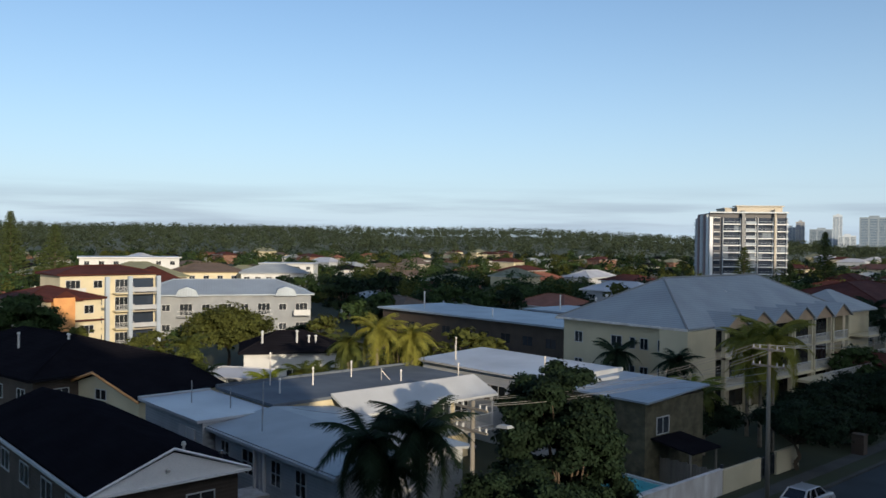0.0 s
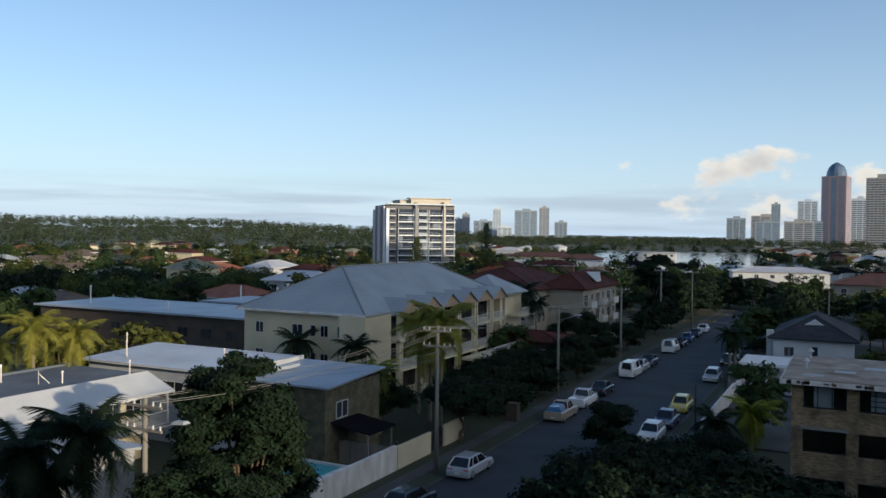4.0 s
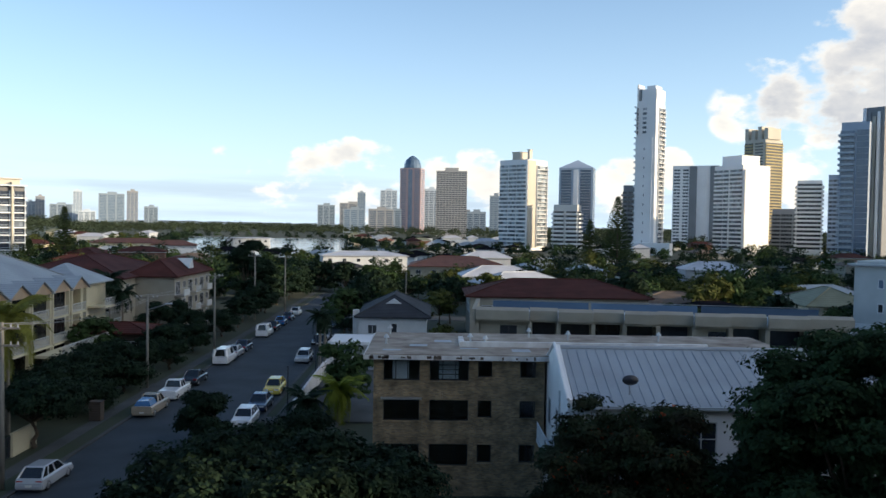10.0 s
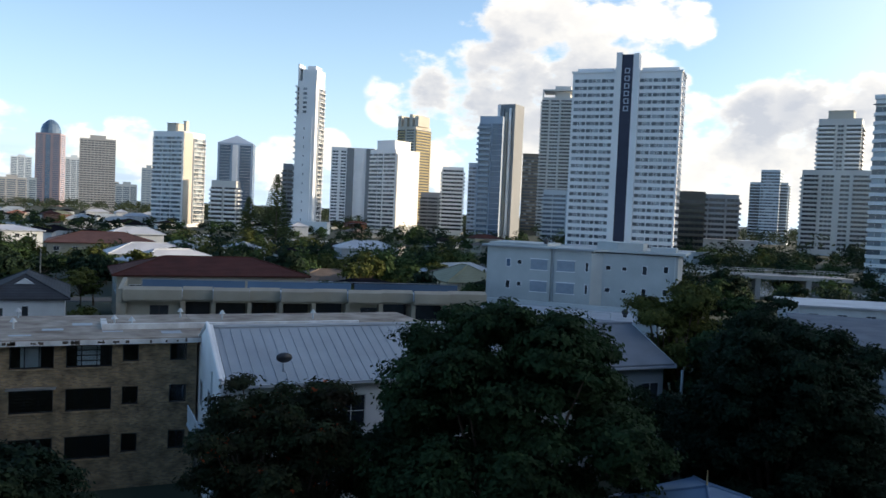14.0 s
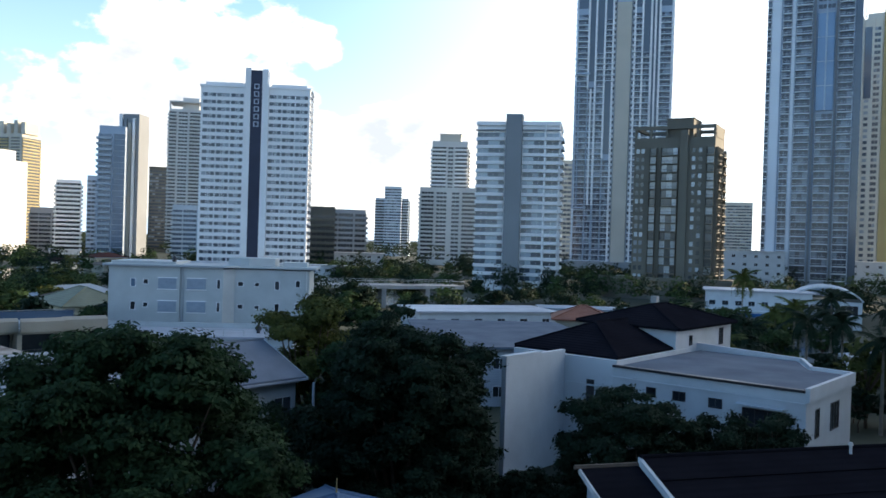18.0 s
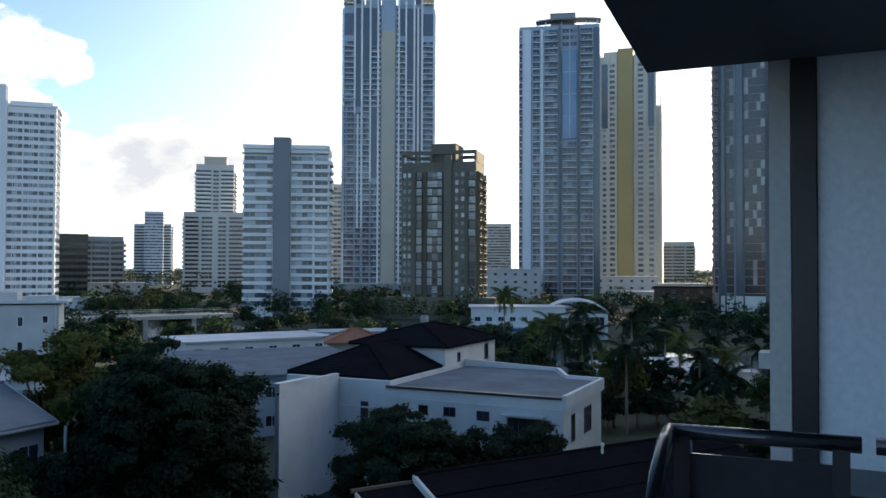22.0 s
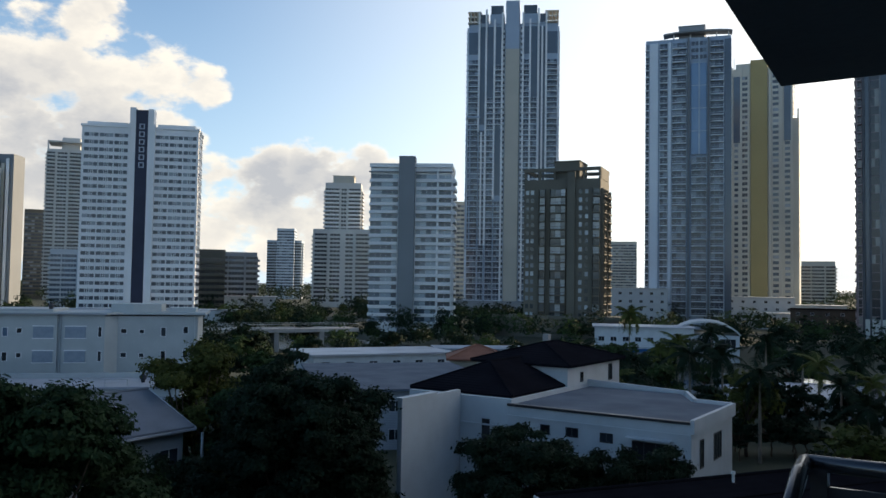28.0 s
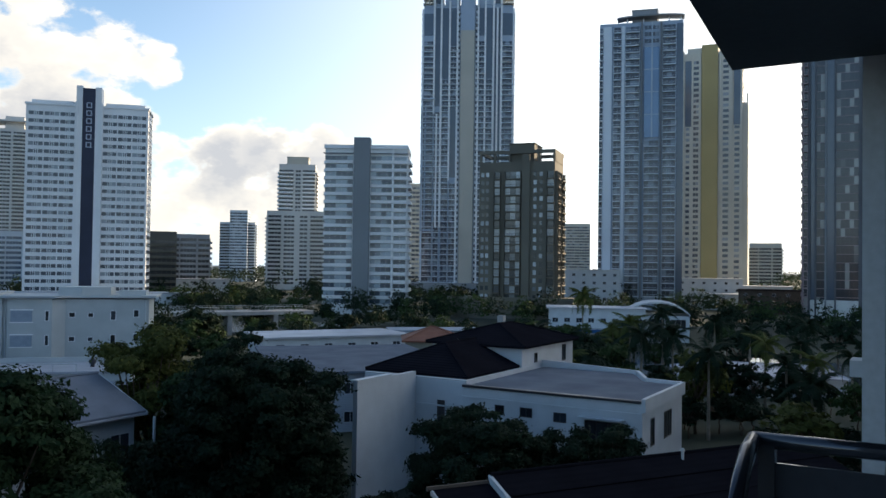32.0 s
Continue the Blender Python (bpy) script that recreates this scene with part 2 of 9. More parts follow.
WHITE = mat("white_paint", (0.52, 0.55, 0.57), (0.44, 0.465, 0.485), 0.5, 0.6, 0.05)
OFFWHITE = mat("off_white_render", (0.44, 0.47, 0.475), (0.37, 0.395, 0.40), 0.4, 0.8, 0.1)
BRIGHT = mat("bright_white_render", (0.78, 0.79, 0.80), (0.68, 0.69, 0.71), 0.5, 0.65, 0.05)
WHITE_OLD = mat("weathered_white_paint", (0.74, 0.74, 0.73), (0.46, 0.44, 0.42), 1.4, 0.7, 0.1, stretch=(1, 1, 0.25))
CREAM = mat("cream_render", (0.58, 0.53, 0.38), (0.48, 0.44, 0.31), 0.4, 0.8, 0.1)
TAN = mat("tan_render", (0.31, 0.29, 0.24), (0.245, 0.23, 0.19), 0.5, 0.8, 0.1)
PEACH = mat("peach_trim", (0.40, 0.30, 0.21), (0.32, 0.245, 0.175), 0.8, 0.75, 0.05)
ORANGE = mat("orange_render", (0.62, 0.32, 0.12), (0.52, 0.26, 0.10), 0.8, 0.75, 0.05)
# Grey darkened so the colour carries the shade on the blue-roofed flats.
SHADED_RENDER = mat("shaded_grey_render", (0.25, 0.275, 0.30), (0.20, 0.22, 0.245), 0.6, 0.8, 0.1)
GREYBLUE = mat("grey_blue_weatherboard", (0.40, 0.43, 0.47), (0.33, 0.36, 0.40), 0.6, 0.7, 0.1, wave=("Z", 0.18, 0.02))
LIGHTGREY = mat("light_grey_sheet", (0.35, 0.385, 0.42), (0.28, 0.31, 0.34), 0.35, 0.55, 0.08, metal=0.1)
BROWNWALL = mat("dark_brown_boards", (0.072, 0.056, 0.045), (0.052, 0.042, 0.035), 0.6, 0.8, 0.15, wave=("Z", 0.2, 0.02))
YELLOWBLOCK = brick_mat("yellow_brown_blockwork", (0.115, 0.108, 0.068), (0.085, 0.08, 0.053), (0.095, 0.09, 0.07), 0.4, 0.2)
BRICK = brick_mat("tan_and_brown_brick", (0.34, 0.235, 0.125), (0.15, 0.108, 0.068), (0.25, 0.225, 0.175))
REDBRICK = brick_mat("dark_red_brick", (0.20, 0.09, 0.06), (0.13, 0.06, 0.045), (0.25, 0.21, 0.18))
CONCRETE = mat("concrete", (0.34, 0.335, 0.325), (0.24, 0.235, 0.23), 0.4, 0.85, 0.2)
ROOF_GREY = mat("grey_roof_tiles", (0.30, 0.34, 0.37), (0.24, 0.27, 0.30), 0.25, 0.55, 0.1, wave=("Z", 0.17, 0.05))
ROOF_BLUE = mat("pale_blue_metal_roof", (0.30, 0.36, 0.43), (0.24, 0.29, 0.35), 0.2, 0.5, 0.05, metal=0.25, wave=("X", 0.45, 0.03))
ROOF_BLUE_Y = mat("pale_blue_metal_roof_sheets", (0.31, 0.38, 0.47), (0.25, 0.31, 0.39), 0.2, 0.4, 0.05, metal=0.25, wave=("Y", 0.45, 0.03))
ROOF_DARK = mat("dark_roof_tiles", (0.013, 0.013, 0.017), (0.009, 0.009, 0.012), 0.5, 0.85, 0.2, wave=("Z", 0.16, 0.05), spec=0.0)
ROOF_CHAR = mat("charcoal_roof_tiles", (0.040, 0.044, 0.052), (0.028, 0.031, 0.037), 0.5, 0.8, 0.2, wave=("Z", 0.16, 0.05), spec=0.2)
ROOF_RED = mat("dark_red_roof_tiles", (0.075, 0.024, 0.019), (0.048, 0.018, 0.015), 0.4, 0.85, 0.2, wave=("Z", 0.16, 0.05), spec=0.15)
ROOF_TERRA = mat("terracotta_roof_tiles", (0.22, 0.085, 0.05), (0.16, 0.065, 0.042), 0.4, 0.75, 0.2, wave=("Z", 0.16, 0.05))
ROOF_BROWN = mat("brown_roof_tiles", (0.12, 0.09, 0.07), (0.085, 0.065, 0.05), 0.4, 0.75, 0.2, wave=("Z", 0.16, 0.05))
ROOF_OLIVE = mat("olive_roof_sheets", (0.19, 0.20, 0.13), (0.14, 0.15, 0.10), 0.4, 0.65, 0.1, wave=("Z", 0.25, 0.03))
ROOF_GRAVEL = mat("worn_roof_membrane", (0.37, 0.325, 0.27), (0.15, 0.11, 0.085), 0.7, 0.9, 0.4, fine=9)
CANVAS = mat("pale_blue_roof_sheeting", (0.36, 0.44, 0.54), (0.28, 0.35, 0.44), 0.5, 0.5, 0.1)
CANOPY = mat("blue_painted_sheet", (0.10, 0.18, 0.30), (0.075, 0.14, 0.24), 0.3, 0.55, 0.05)
ROOF_MID = mat("mid_grey_roof_membrane", (0.19, 0.215, 0.25), (0.145, 0.165, 0.195), 0.5, 0.85, 0.2, spec=0.1)
ROOF_SLATE = mat("slate_blue_roof_membrane", (0.13, 0.155, 0.19), (0.09, 0.11, 0.14), 0.4, 0.85, 0.2, spec=0.1)
ROOF_PALE = mat("pale_metal_roof", (0.46, 0.48, 0.52), (0.34, 0.36, 0.40), 0.2, 0.45, 0.05, metal=0.15)
ROOFS = [ROOF_GREY, ROOF_RED, ROOF_BROWN, ROOF_DARK, ROOF_OLIVE, ROOF_PALE, ROOF_DARK, ROOF_BROWN, ROOF_TERRA]
GLASS = mat("dark_window_glass", (0.030, 0.036, 0.045), (0.018, 0.022, 0.028), 0.6, 0.10, 0.0, spec=0.6, random_=0.5)
GLASS_BLUE = mat("blue_tower_glass", (0.09, 0.14, 0.21), (0.05, 0.085, 0.14), 0.12, 0.12, 0.0, spec=0.7, random_=0.35)
CLEAR = mat("clear_window_glass", (0.90, 0.94, 0.95), (0.88, 0.92, 0.94), 1, 0.05, 0.0, spec=0.5)
CLEAR.node_tree.nodes["Principled BSDF"].inputs["Transmission Weight"].default_value = 1.0
CURTAIN = mat("pale_curtain", (0.66, 0.72, 0.74), (0.52, 0.58, 0.62), 3.0, 0.85, 0.2, stretch=(6, 6, 0.3))
NAVY = mat("navy_panel", (0.018, 0.024, 0.055), (0.012, 0.017, 0.04), 0.2, 0.5, 0.02)
BLACKMETAL = mat("dark_grey_metal", (0.030, 0.033, 0.042), (0.022, 0.025, 0.032), 1.5, 0.38, 0.02, metal=0.2, spec=0.5)
STEEL = mat("galvanised_steel", (0.42, 0.43, 0.44), (0.33, 0.34, 0.35), 1.5, 0.4, 0.05, metal=0.7)
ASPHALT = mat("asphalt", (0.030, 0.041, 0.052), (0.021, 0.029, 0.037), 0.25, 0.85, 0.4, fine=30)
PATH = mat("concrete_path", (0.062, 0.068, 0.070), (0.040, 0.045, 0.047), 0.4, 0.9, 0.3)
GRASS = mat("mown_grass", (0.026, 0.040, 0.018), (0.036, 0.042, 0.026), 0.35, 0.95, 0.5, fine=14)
EARTH = mat("suburban_ground", (0.030, 0.042, 0.022), (0.044, 0.050, 0.034), 0.02, 0.95, 0.5, fine=0.8)
WATER = mat("river_water", (0.05, 0.065, 0.075), (0.04, 0.05, 0.06), 0.05, 0.08, 0.25, fine=0.8, spec=0.6)
POOLWATER = mat("pool_water", (0.10, 0.42, 0.46), (0.07, 0.34, 0.40), 0.5, 0.06, 0.15, fine=2.5, spec=0.6)
BARK = mat("bark", (0.11, 0.085, 0.06), (0.065, 0.05, 0.038), 2.0, 0.95, 0.6, fine=18, stretch=(1, 1, 0.3))
PALMBARK = mat("palm_trunk_bark", (0.24, 0.21, 0.17), (0.16, 0.14, 0.11), 2.0, 0.9, 0.4, wave=("Z", 0.22, 0.03))
POLEWOOD = mat("grey_weathered_timber", (0.22, 0.21, 0.185), (0.15, 0.145, 0.13), 1.0, 0.9, 0.4, stretch=(4, 4, 0.2))


def leaf_mat(name, c1, c2, through=0.22, island=0.2):
    m = mat(name, c1, tuple(v * 0.6 for v in c2), 0.9, 0.78, 0.0, island=island, spec=0.12)
    nt = m.node_tree
    bsdf = nt.nodes["Principled BSDF"]
    tr, mx = nt.nodes.new("ShaderNodeBsdfTranslucent"), nt.nodes.new("ShaderNodeMixShader")
    nt.links.new(bsdf.inputs["Base Color"].links[0].from_socket, tr.inputs[0])
    mx.inputs[0].default_value = through
    nt.links.new(bsdf.outputs[0], mx.inputs[1])
    nt.links.new(tr.outputs[0], mx.inputs[2])
    nt.links.new(mx.outputs[0], nt.nodes["Material Output"].inputs[0])
    return m


LEAF = leaf_mat("green_leaves", (0.050, 0.088, 0.030), (0.038, 0.062, 0.024))
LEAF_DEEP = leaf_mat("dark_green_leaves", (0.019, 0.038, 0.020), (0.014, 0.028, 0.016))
LEAF_MID = leaf_mat("mid_green_leaves", (0.034, 0.066, 0.026), (0.024, 0.046, 0.020))
LEAF_OLIVE = leaf_mat("olive_leaves", (0.090, 0.105, 0.026), (0.062, 0.074, 0.022))
LEAF_WOOD = leaf_mat("far_grey_green_leaves", (0.058, 0.080, 0.044), (0.046, 0.060, 0.036))
# Bright yellow-olive puts the sunlight on the tree tops into the leaf colour.
LEAF_SUNLIT = leaf_mat("yellow_olive_sunlit_leaves", (0.17, 0.165, 0.035), (0.13, 0.13, 0.032), 0.35)
LEAF_RUST = leaf_mat("leaves_with_rusty_blossom", (0.030, 0.050, 0.022), (0.045, 0.035, 0.020))
LEAF_PALM = leaf_mat("palm_fronds", (0.105, 0.125, 0.030), (0.060, 0.085, 0.025))
# Yellowish seed fronds, brightened further so the colour carries sunlight on the palms.
LEAF_GOLD = leaf_mat("sunlit_yellow_green_fronds", (0.27, 0.28, 0.055), (0.22, 0.22, 0.05), 0.35)
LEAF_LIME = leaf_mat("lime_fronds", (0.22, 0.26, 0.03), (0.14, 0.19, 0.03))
LEAF_PINE = leaf_mat("pine_needles", (0.075, 0.10, 0.035), (0.05, 0.07, 0.026), 0.15)
BLOSSOM = leaf_mat("orange_red_blossom", (0.32, 0.07, 0.025), (0.22, 0.05, 0.02))


# ---- geometry ----
class Geo:
    def __init__(self):
        self.v, self.f = [], []

    def add(self, verts, faces):
        k = len(self.v)
        self.v += [tuple(p) for p in verts]
        self.f += [tuple(i + k for i in q) for q in faces]
        return self

    def box(self, x0, y0, z0, x1, y1, z1):
        return self.add([(x0, y0, z0), (x1, y0, z0), (x1, y1, z0), (x0, y1, z0), (x0, y0, z1), (x1, y0, z1), (x1, y1, z1), (x0, y1, z1)],
                        [(0, 3, 2, 1), (4, 5, 6, 7), (0, 1, 5, 4), (1, 2, 6, 5), (2, 3, 7, 6), (3, 0, 4, 7)])

    def prism(self, pts, z0, z1):
        n = len(pts)
        return self.add([(x, y, z0) for x, y in pts] + [(x, y, z1) for x, y in pts],
                        [tuple(range(n - 1, -1, -1)), tuple(range(n, 2 * n))] + [(i, (i + 1) % n, n + (i + 1) % n, n + i) for i in range(n)])

    def tube(self, p, q, r0, r1=None, n=8, caps=True):
        p, q = Vector(p), Vector(q)
        r1 = r0 if r1 is None else r1
        d = (q - p).normalized()
        a = d.cross(Vector((0, 0, 1)) if abs(d.z) < 0.9 else Vector((1, 0, 0))).normalized()
        b = d.cross(a)
        ring = [a * math.cos(2 * math.pi * i / n) + b * math.sin(2 * math.pi * i / n) for i in range(n)]
        faces = [(i, (i + 1) % n, n + (i + 1) % n, n + i) for i in range(n)]
        if caps:
            faces += [tuple(range(n - 1, -1, -1)), tuple(range(n, 2 * n))]
        return self.add([p + e * r0 for e in ring] + [q + e * r1 for e in ring], faces)

    def pipe(self, pts, r, n=6):
        """One bent tube through the points."""
        pts = [Vector(p) for p in pts]
        v, f = [], []
        for i, p in enumerate(pts):
            d = (pts[min(i + 1, len(pts) - 1)] - pts[max(i - 1, 0)]).normalized()
            a = d.cross(Vector((0, 0, 1)) if abs(d.z) < 0.9 else Vector((1, 0, 0))).normalized()
            b = d.cross(a)
            v += [p + (a * math.cos(6.28319 * k / n) + b * math.sin(6.28319 * k / n)) * r for k in range(n)]
            if i:
                o = (i - 1) * n
                f += [(o + k, o + (k + 1) % n, o + n + (k + 1) % n, o + n + k) for k in range(n)]
        o = (len(pts) - 1) * n
        return self.add(v, f + [tuple(range(n - 1, -1, -1)), tuple(range(o, o + n))])

    def mesh(self, name, material, smooth=False):
        me = bpy.data.meshes.new(name)
        me.from_pydata(self.v, [], self.f)
        me.materials.append(material)
        if smooth:
            me.polygons.foreach_set("use_smooth", [True] * len(me.polygons))
        me.update()
        return me


def lattice(us, vs, solid, place, depth):
    """A slab of cells, some of them open, as one closed mesh; place maps along, up and out to a point."""
    g, index = Geo(), {}

    def at(i, j, o):
        if (i, j, o) not in index:
            index[i, j, o] = len(g.v)
            g.v.append(tuple(place(us[i], vs[j], o)))
        return index[i, j, o]

    nu, nv = len(us) - 1, len(vs) - 1
    full = {(i, j) for i in range(nu) for j in range(nv) if solid(i, j)}
    for i, j in full:
        g.f.append((at(i, j, depth), at(i + 1, j, depth), at(i + 1, j + 1, depth), at(i, j + 1, depth)))
        g.f.append((at(i, j, 0), at(i, j + 1, 0), at(i + 1, j + 1, 0), at(i + 1, j, 0)))
        for di, dj, p, q in ((-1, 0, (i, j), (i, j + 1)), (1, 0, (i + 1, j + 1), (i + 1, j)), (0, -1, (i + 1, j), (i, j)), (0, 1, (i, j + 1), (i + 1, j + 1))):
            if (i + di, j + dj) not in full:
                g.f.append((at(*q, 0), at(*q, depth), at(*p, depth), at(*p, 0)))
    return g


def thing(name, x, y, z=0.0, rz=0.0, label="", category="", group="", kind=""):
    ob = new(name)
    ob.matrix_basis = pose(x, y, z, 0, 0, rz)
    return tagged(ob, label, category, group, kind)


def put(name, me, parent=None, m=None, label="", category="", group="", kind=""):
    ob = new(name, me)
    ob.parent = parent
    if m is not None:
        ob.matrix_basis = m
    return tagged(ob, label, category, group, kind)


def part(name, geo, material, parent=None, label="", kind="", smooth=False, m=None, category=""):
    return put(name, geo.mesh(name, material, smooth), parent, m, label, category, "", kind)


SIDE = {"S": 0, "E": 90, "N": 180, "W": -90}
CACHE = {}


def window(parent, side, x, y, z, w, h, style=0, name="window", glass=None, framing=None):
    """A window in a frame with a sill, set on a wall that looks to the side; x, y, z its sill's middle on the wall."""
    key = (round(w, 2), round(h, 2), style, glass.name if glass else "", framing.name if framing else "")
    if key not in CACHE:
        t = 0.06
        n = 1 if style == 0 and w < 1.0 else 2 if w < 2.0 else 3
        us = [0, t]
        for i in range(1, n):
            us += [w * i / n - 0.025, w * i / n + 0.025]
        us += [w - t, w]
        vs = [0, t, h - t, h] if style == 0 else [0, t, h / 2 - 0.02, h / 2 + 0.02, h - t, h]
        fr = lattice(us, vs, lambda i, j: i % 2 == 0 or j % 2 == 0, lambda u, v, o: (u - w / 2, 0.03 - o, v), 0.08)
        gl = Geo().box(-w / 2 + t, -0.012, t, w / 2 - t, -0.004, h - t)
        CACHE[key] = fr.mesh("window_frame", framing or WHITE), gl.mesh("pane", glass or GLASS)
    f, g = CACHE[key]
    ob = put(name, f, parent, pose(x, y, z, 0, 0, SIDE[side] if isinstance(side, str) else side))
    put("pane", g, ob)
    return ob


def hip_roof(x0, y0, x1, y1, z, rise, over=0.5, thick=0.18):
    """A hipped roof over a rectangle, with a fascia all round."""
    g = Geo()
    x0, y0, x1, y1 = x0 - over, y0 - over, x1 + over, y1 + over
    w, d = x1 - x0, y1 - y0
    k = min(w, d) / 2
    if w >= d:
        a, b = (x0 + k, (y0 + y1) / 2), (x1 - k, (y0 + y1) / 2)
    else:
        a, b = ((x0 + x1) / 2, y0 + k), ((x0 + x1) / 2, y1 - k)
    g.add([(x0, y0, z), (x1, y0, z), (x1, y1, z), (x0, y1, z), (x0, y0, z + thick), (x1, y0, z + thick), (x1, y1, z + thick), (x0, y1, z + thick)],
          [(0, 3, 2, 1), (0, 1, 5, 4), (1, 2, 6, 5), (2, 3, 7, 6), (3, 0, 4, 7)])
    r = z + thick + rise
    v = [(x0, y0, z + thick), (x1, y0, z + thick), (x1, y1, z + thick), (x0, y1, z + thick), (*a, r), (*b, r)]
    f = [(0, 1, 5, 4), (1, 2, 5), (2, 3, 4, 5), (3, 0, 4)] if w >= d else [(0, 1, 4), (1, 2, 5, 4), (2, 3, 5), (3, 0, 4, 5)]
    return g.add(v, f), a, b, r


def hip_caps(a, b, r, x0, y0, x1, y1, z, over, thick, radius=0.11):
    """Ridge and hip cappings of such a roof."""
    g = Geo()
    c = [(x0 - over, y0 - over), (x1 + over, y0 - over), (x1 + over, y1 + over), (x0 - over, y1 + over)]
    near = (0, 3), (1, 2)
    if (x1 - x0) < (y1 - y0):
        near = (0, 1), (2, 3)
    g.tube((*a, r), (*b, r), radius, n=6)
    for end, ids in ((a, near[0]), (b, near[1])):
        for i in ids:
            g.tube((*c[i], z + thick), (*end, r), radius, n=6)
    return g


def gable_roof(x0, y0, x1, y1, z, rise, along="x", over=0.4, thick=0.16):
    """A pitched roof as two slabs."""
    g = Geo()
    x0, y0, x1, y1 = x0 - over, y0 - over, x1 + over, y1 + over
    if along == "x":
        m = (y0 + y1) / 2
        for e in (y0, y1):
            p = [(x0, e, z), (x1, e, z), (x1, m, z + rise), (x0, m, z + rise)]
            q = [(a, b, c + thick) for a, b, c in p]
            g.add(p + q, [(0, 3, 2, 1), (4, 5, 6, 7), (0, 1, 5, 4), (1, 2, 6, 5), (2, 3, 7, 6), (3, 0, 4, 7)])
    else:
        m = (x0 + x1) / 2
        for e in (x0, x1):
            p = [(e, y0, z), (e, y1, z), (m, y1, z + rise), (m, y0, z + rise)]
            q = [(a, b, c + thick) for a, b, c in p]
            g.add(p + q, [(0, 3, 2, 1), (4, 5, 6, 7), (0, 1, 5, 4), (1, 2, 6, 5), (2, 3, 7, 6), (3, 0, 4, 7)])
    return g


def balustrade(parent, p, q, z, h=1.0, material=None, solid=False, gap=0.14, name="balustrade"):
    """Top and bottom rails with bars between two points, or a solid parapet."""
    g = Geo()
    p, q = Vector((*p, z)), Vector((*q, z))
    d = q - p
    n = max(1, int(d.length / gap))
    up = Vector((0, 0, h))
    if solid:
        s = Vector((-d.y, d.x, 0)).normalized() * 0.06
        v = [p - s, q - s, q + s, p + s]
        g.add(v + [a + up for a in v], [(0, 3, 2, 1), (4, 5, 6, 7), (0, 1, 5, 4), (1, 2, 6, 5), (2, 3, 7, 6), (3, 0, 4, 7)])
    else:
        g.tube(p + up, q + up, 0.04, n=6)
        g.tube(p + up * 0.08, q + up * 0.08, 0.03, n=4)
        for i in range(n + 1):
            a = p + d * (i / n)
            g.tube(a + up * 0.08, a + up, 0.018, n=4, caps=False)
    return part(name, g, material or WHITE, parent)

# ---- ground, street, water ----
def sheet(name, pts, z, material, label, kind="structure", category="", grid=0):
    g = Geo().prism(pts, z - 0.5 if z < 0.3 else z - 0.2, z)
    return part(name, g, material, None, label, kind, category=category)


ROAD_L, ROAD_R = -25.7, -14.3
big = Geo()
big.add([(-4700, -900, -0.02), (4700, -900, -0.02), (4700, 4800, -0.02), (-4700, 4800, -0.02)], [(0, 1, 2, 3)])
part("ground", big, EARTH, None, "flat suburban land, grass, gardens and bare earth", "structure", category="ground")
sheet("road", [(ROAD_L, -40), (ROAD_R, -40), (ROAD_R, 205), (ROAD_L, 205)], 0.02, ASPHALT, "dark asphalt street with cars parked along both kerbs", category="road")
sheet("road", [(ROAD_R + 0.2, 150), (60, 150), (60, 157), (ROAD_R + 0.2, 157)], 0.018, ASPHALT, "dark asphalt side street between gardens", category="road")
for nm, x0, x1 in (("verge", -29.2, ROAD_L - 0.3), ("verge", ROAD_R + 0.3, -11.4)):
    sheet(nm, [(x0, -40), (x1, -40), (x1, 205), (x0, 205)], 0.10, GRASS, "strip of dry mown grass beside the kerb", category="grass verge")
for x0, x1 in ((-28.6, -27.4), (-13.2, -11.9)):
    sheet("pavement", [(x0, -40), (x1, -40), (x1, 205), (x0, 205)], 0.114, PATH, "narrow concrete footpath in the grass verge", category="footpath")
for x in (ROAD_L - 0.3, ROAD_R):
    k = Geo()
    for i in range(-16, 82):
        k.box(x, i * 2.5, -0.1, x + 0.3, i * 2.5 + 2.47, 0.14)
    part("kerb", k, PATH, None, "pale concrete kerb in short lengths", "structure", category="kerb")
for x0, x1, y0, y1, t in ((-11.3, -4.5, 72, 100, "concrete yard with cars behind a low wall"), (-14.0, -7.4, 68.5, 73.5, "pale concrete driveway crossing the verge"),
                          (-28.9, -26.1, 84, 88, "concrete driveway crossing the verge"), (-14.0, -11.4, 120, 124, "concrete driveway crossing the verge")):
    sheet("driveway", [(x0, y0), (x1, y0), (x1, y1), (x0, y1)], 0.128, PATH, t, category="driveway")
# river round the island, from the far left reach to the towers' bank
river = [(-170, 470), (-60, 400), (-10, 385), (60, 330), (120, 250), (145, 200), (160, 150), (150, 90), (138, 40), (138, -60), (182, -60), (178, 40), (176, 90), (205, 170),
         (215, 235), (180, 330), (120, 420), (40, 480), (-40, 560), (-90, 900), (-260, 900), (-200, 620)]
sheet("water", river, 0.012, WATER, "calm grey river winding past the island", category="river")

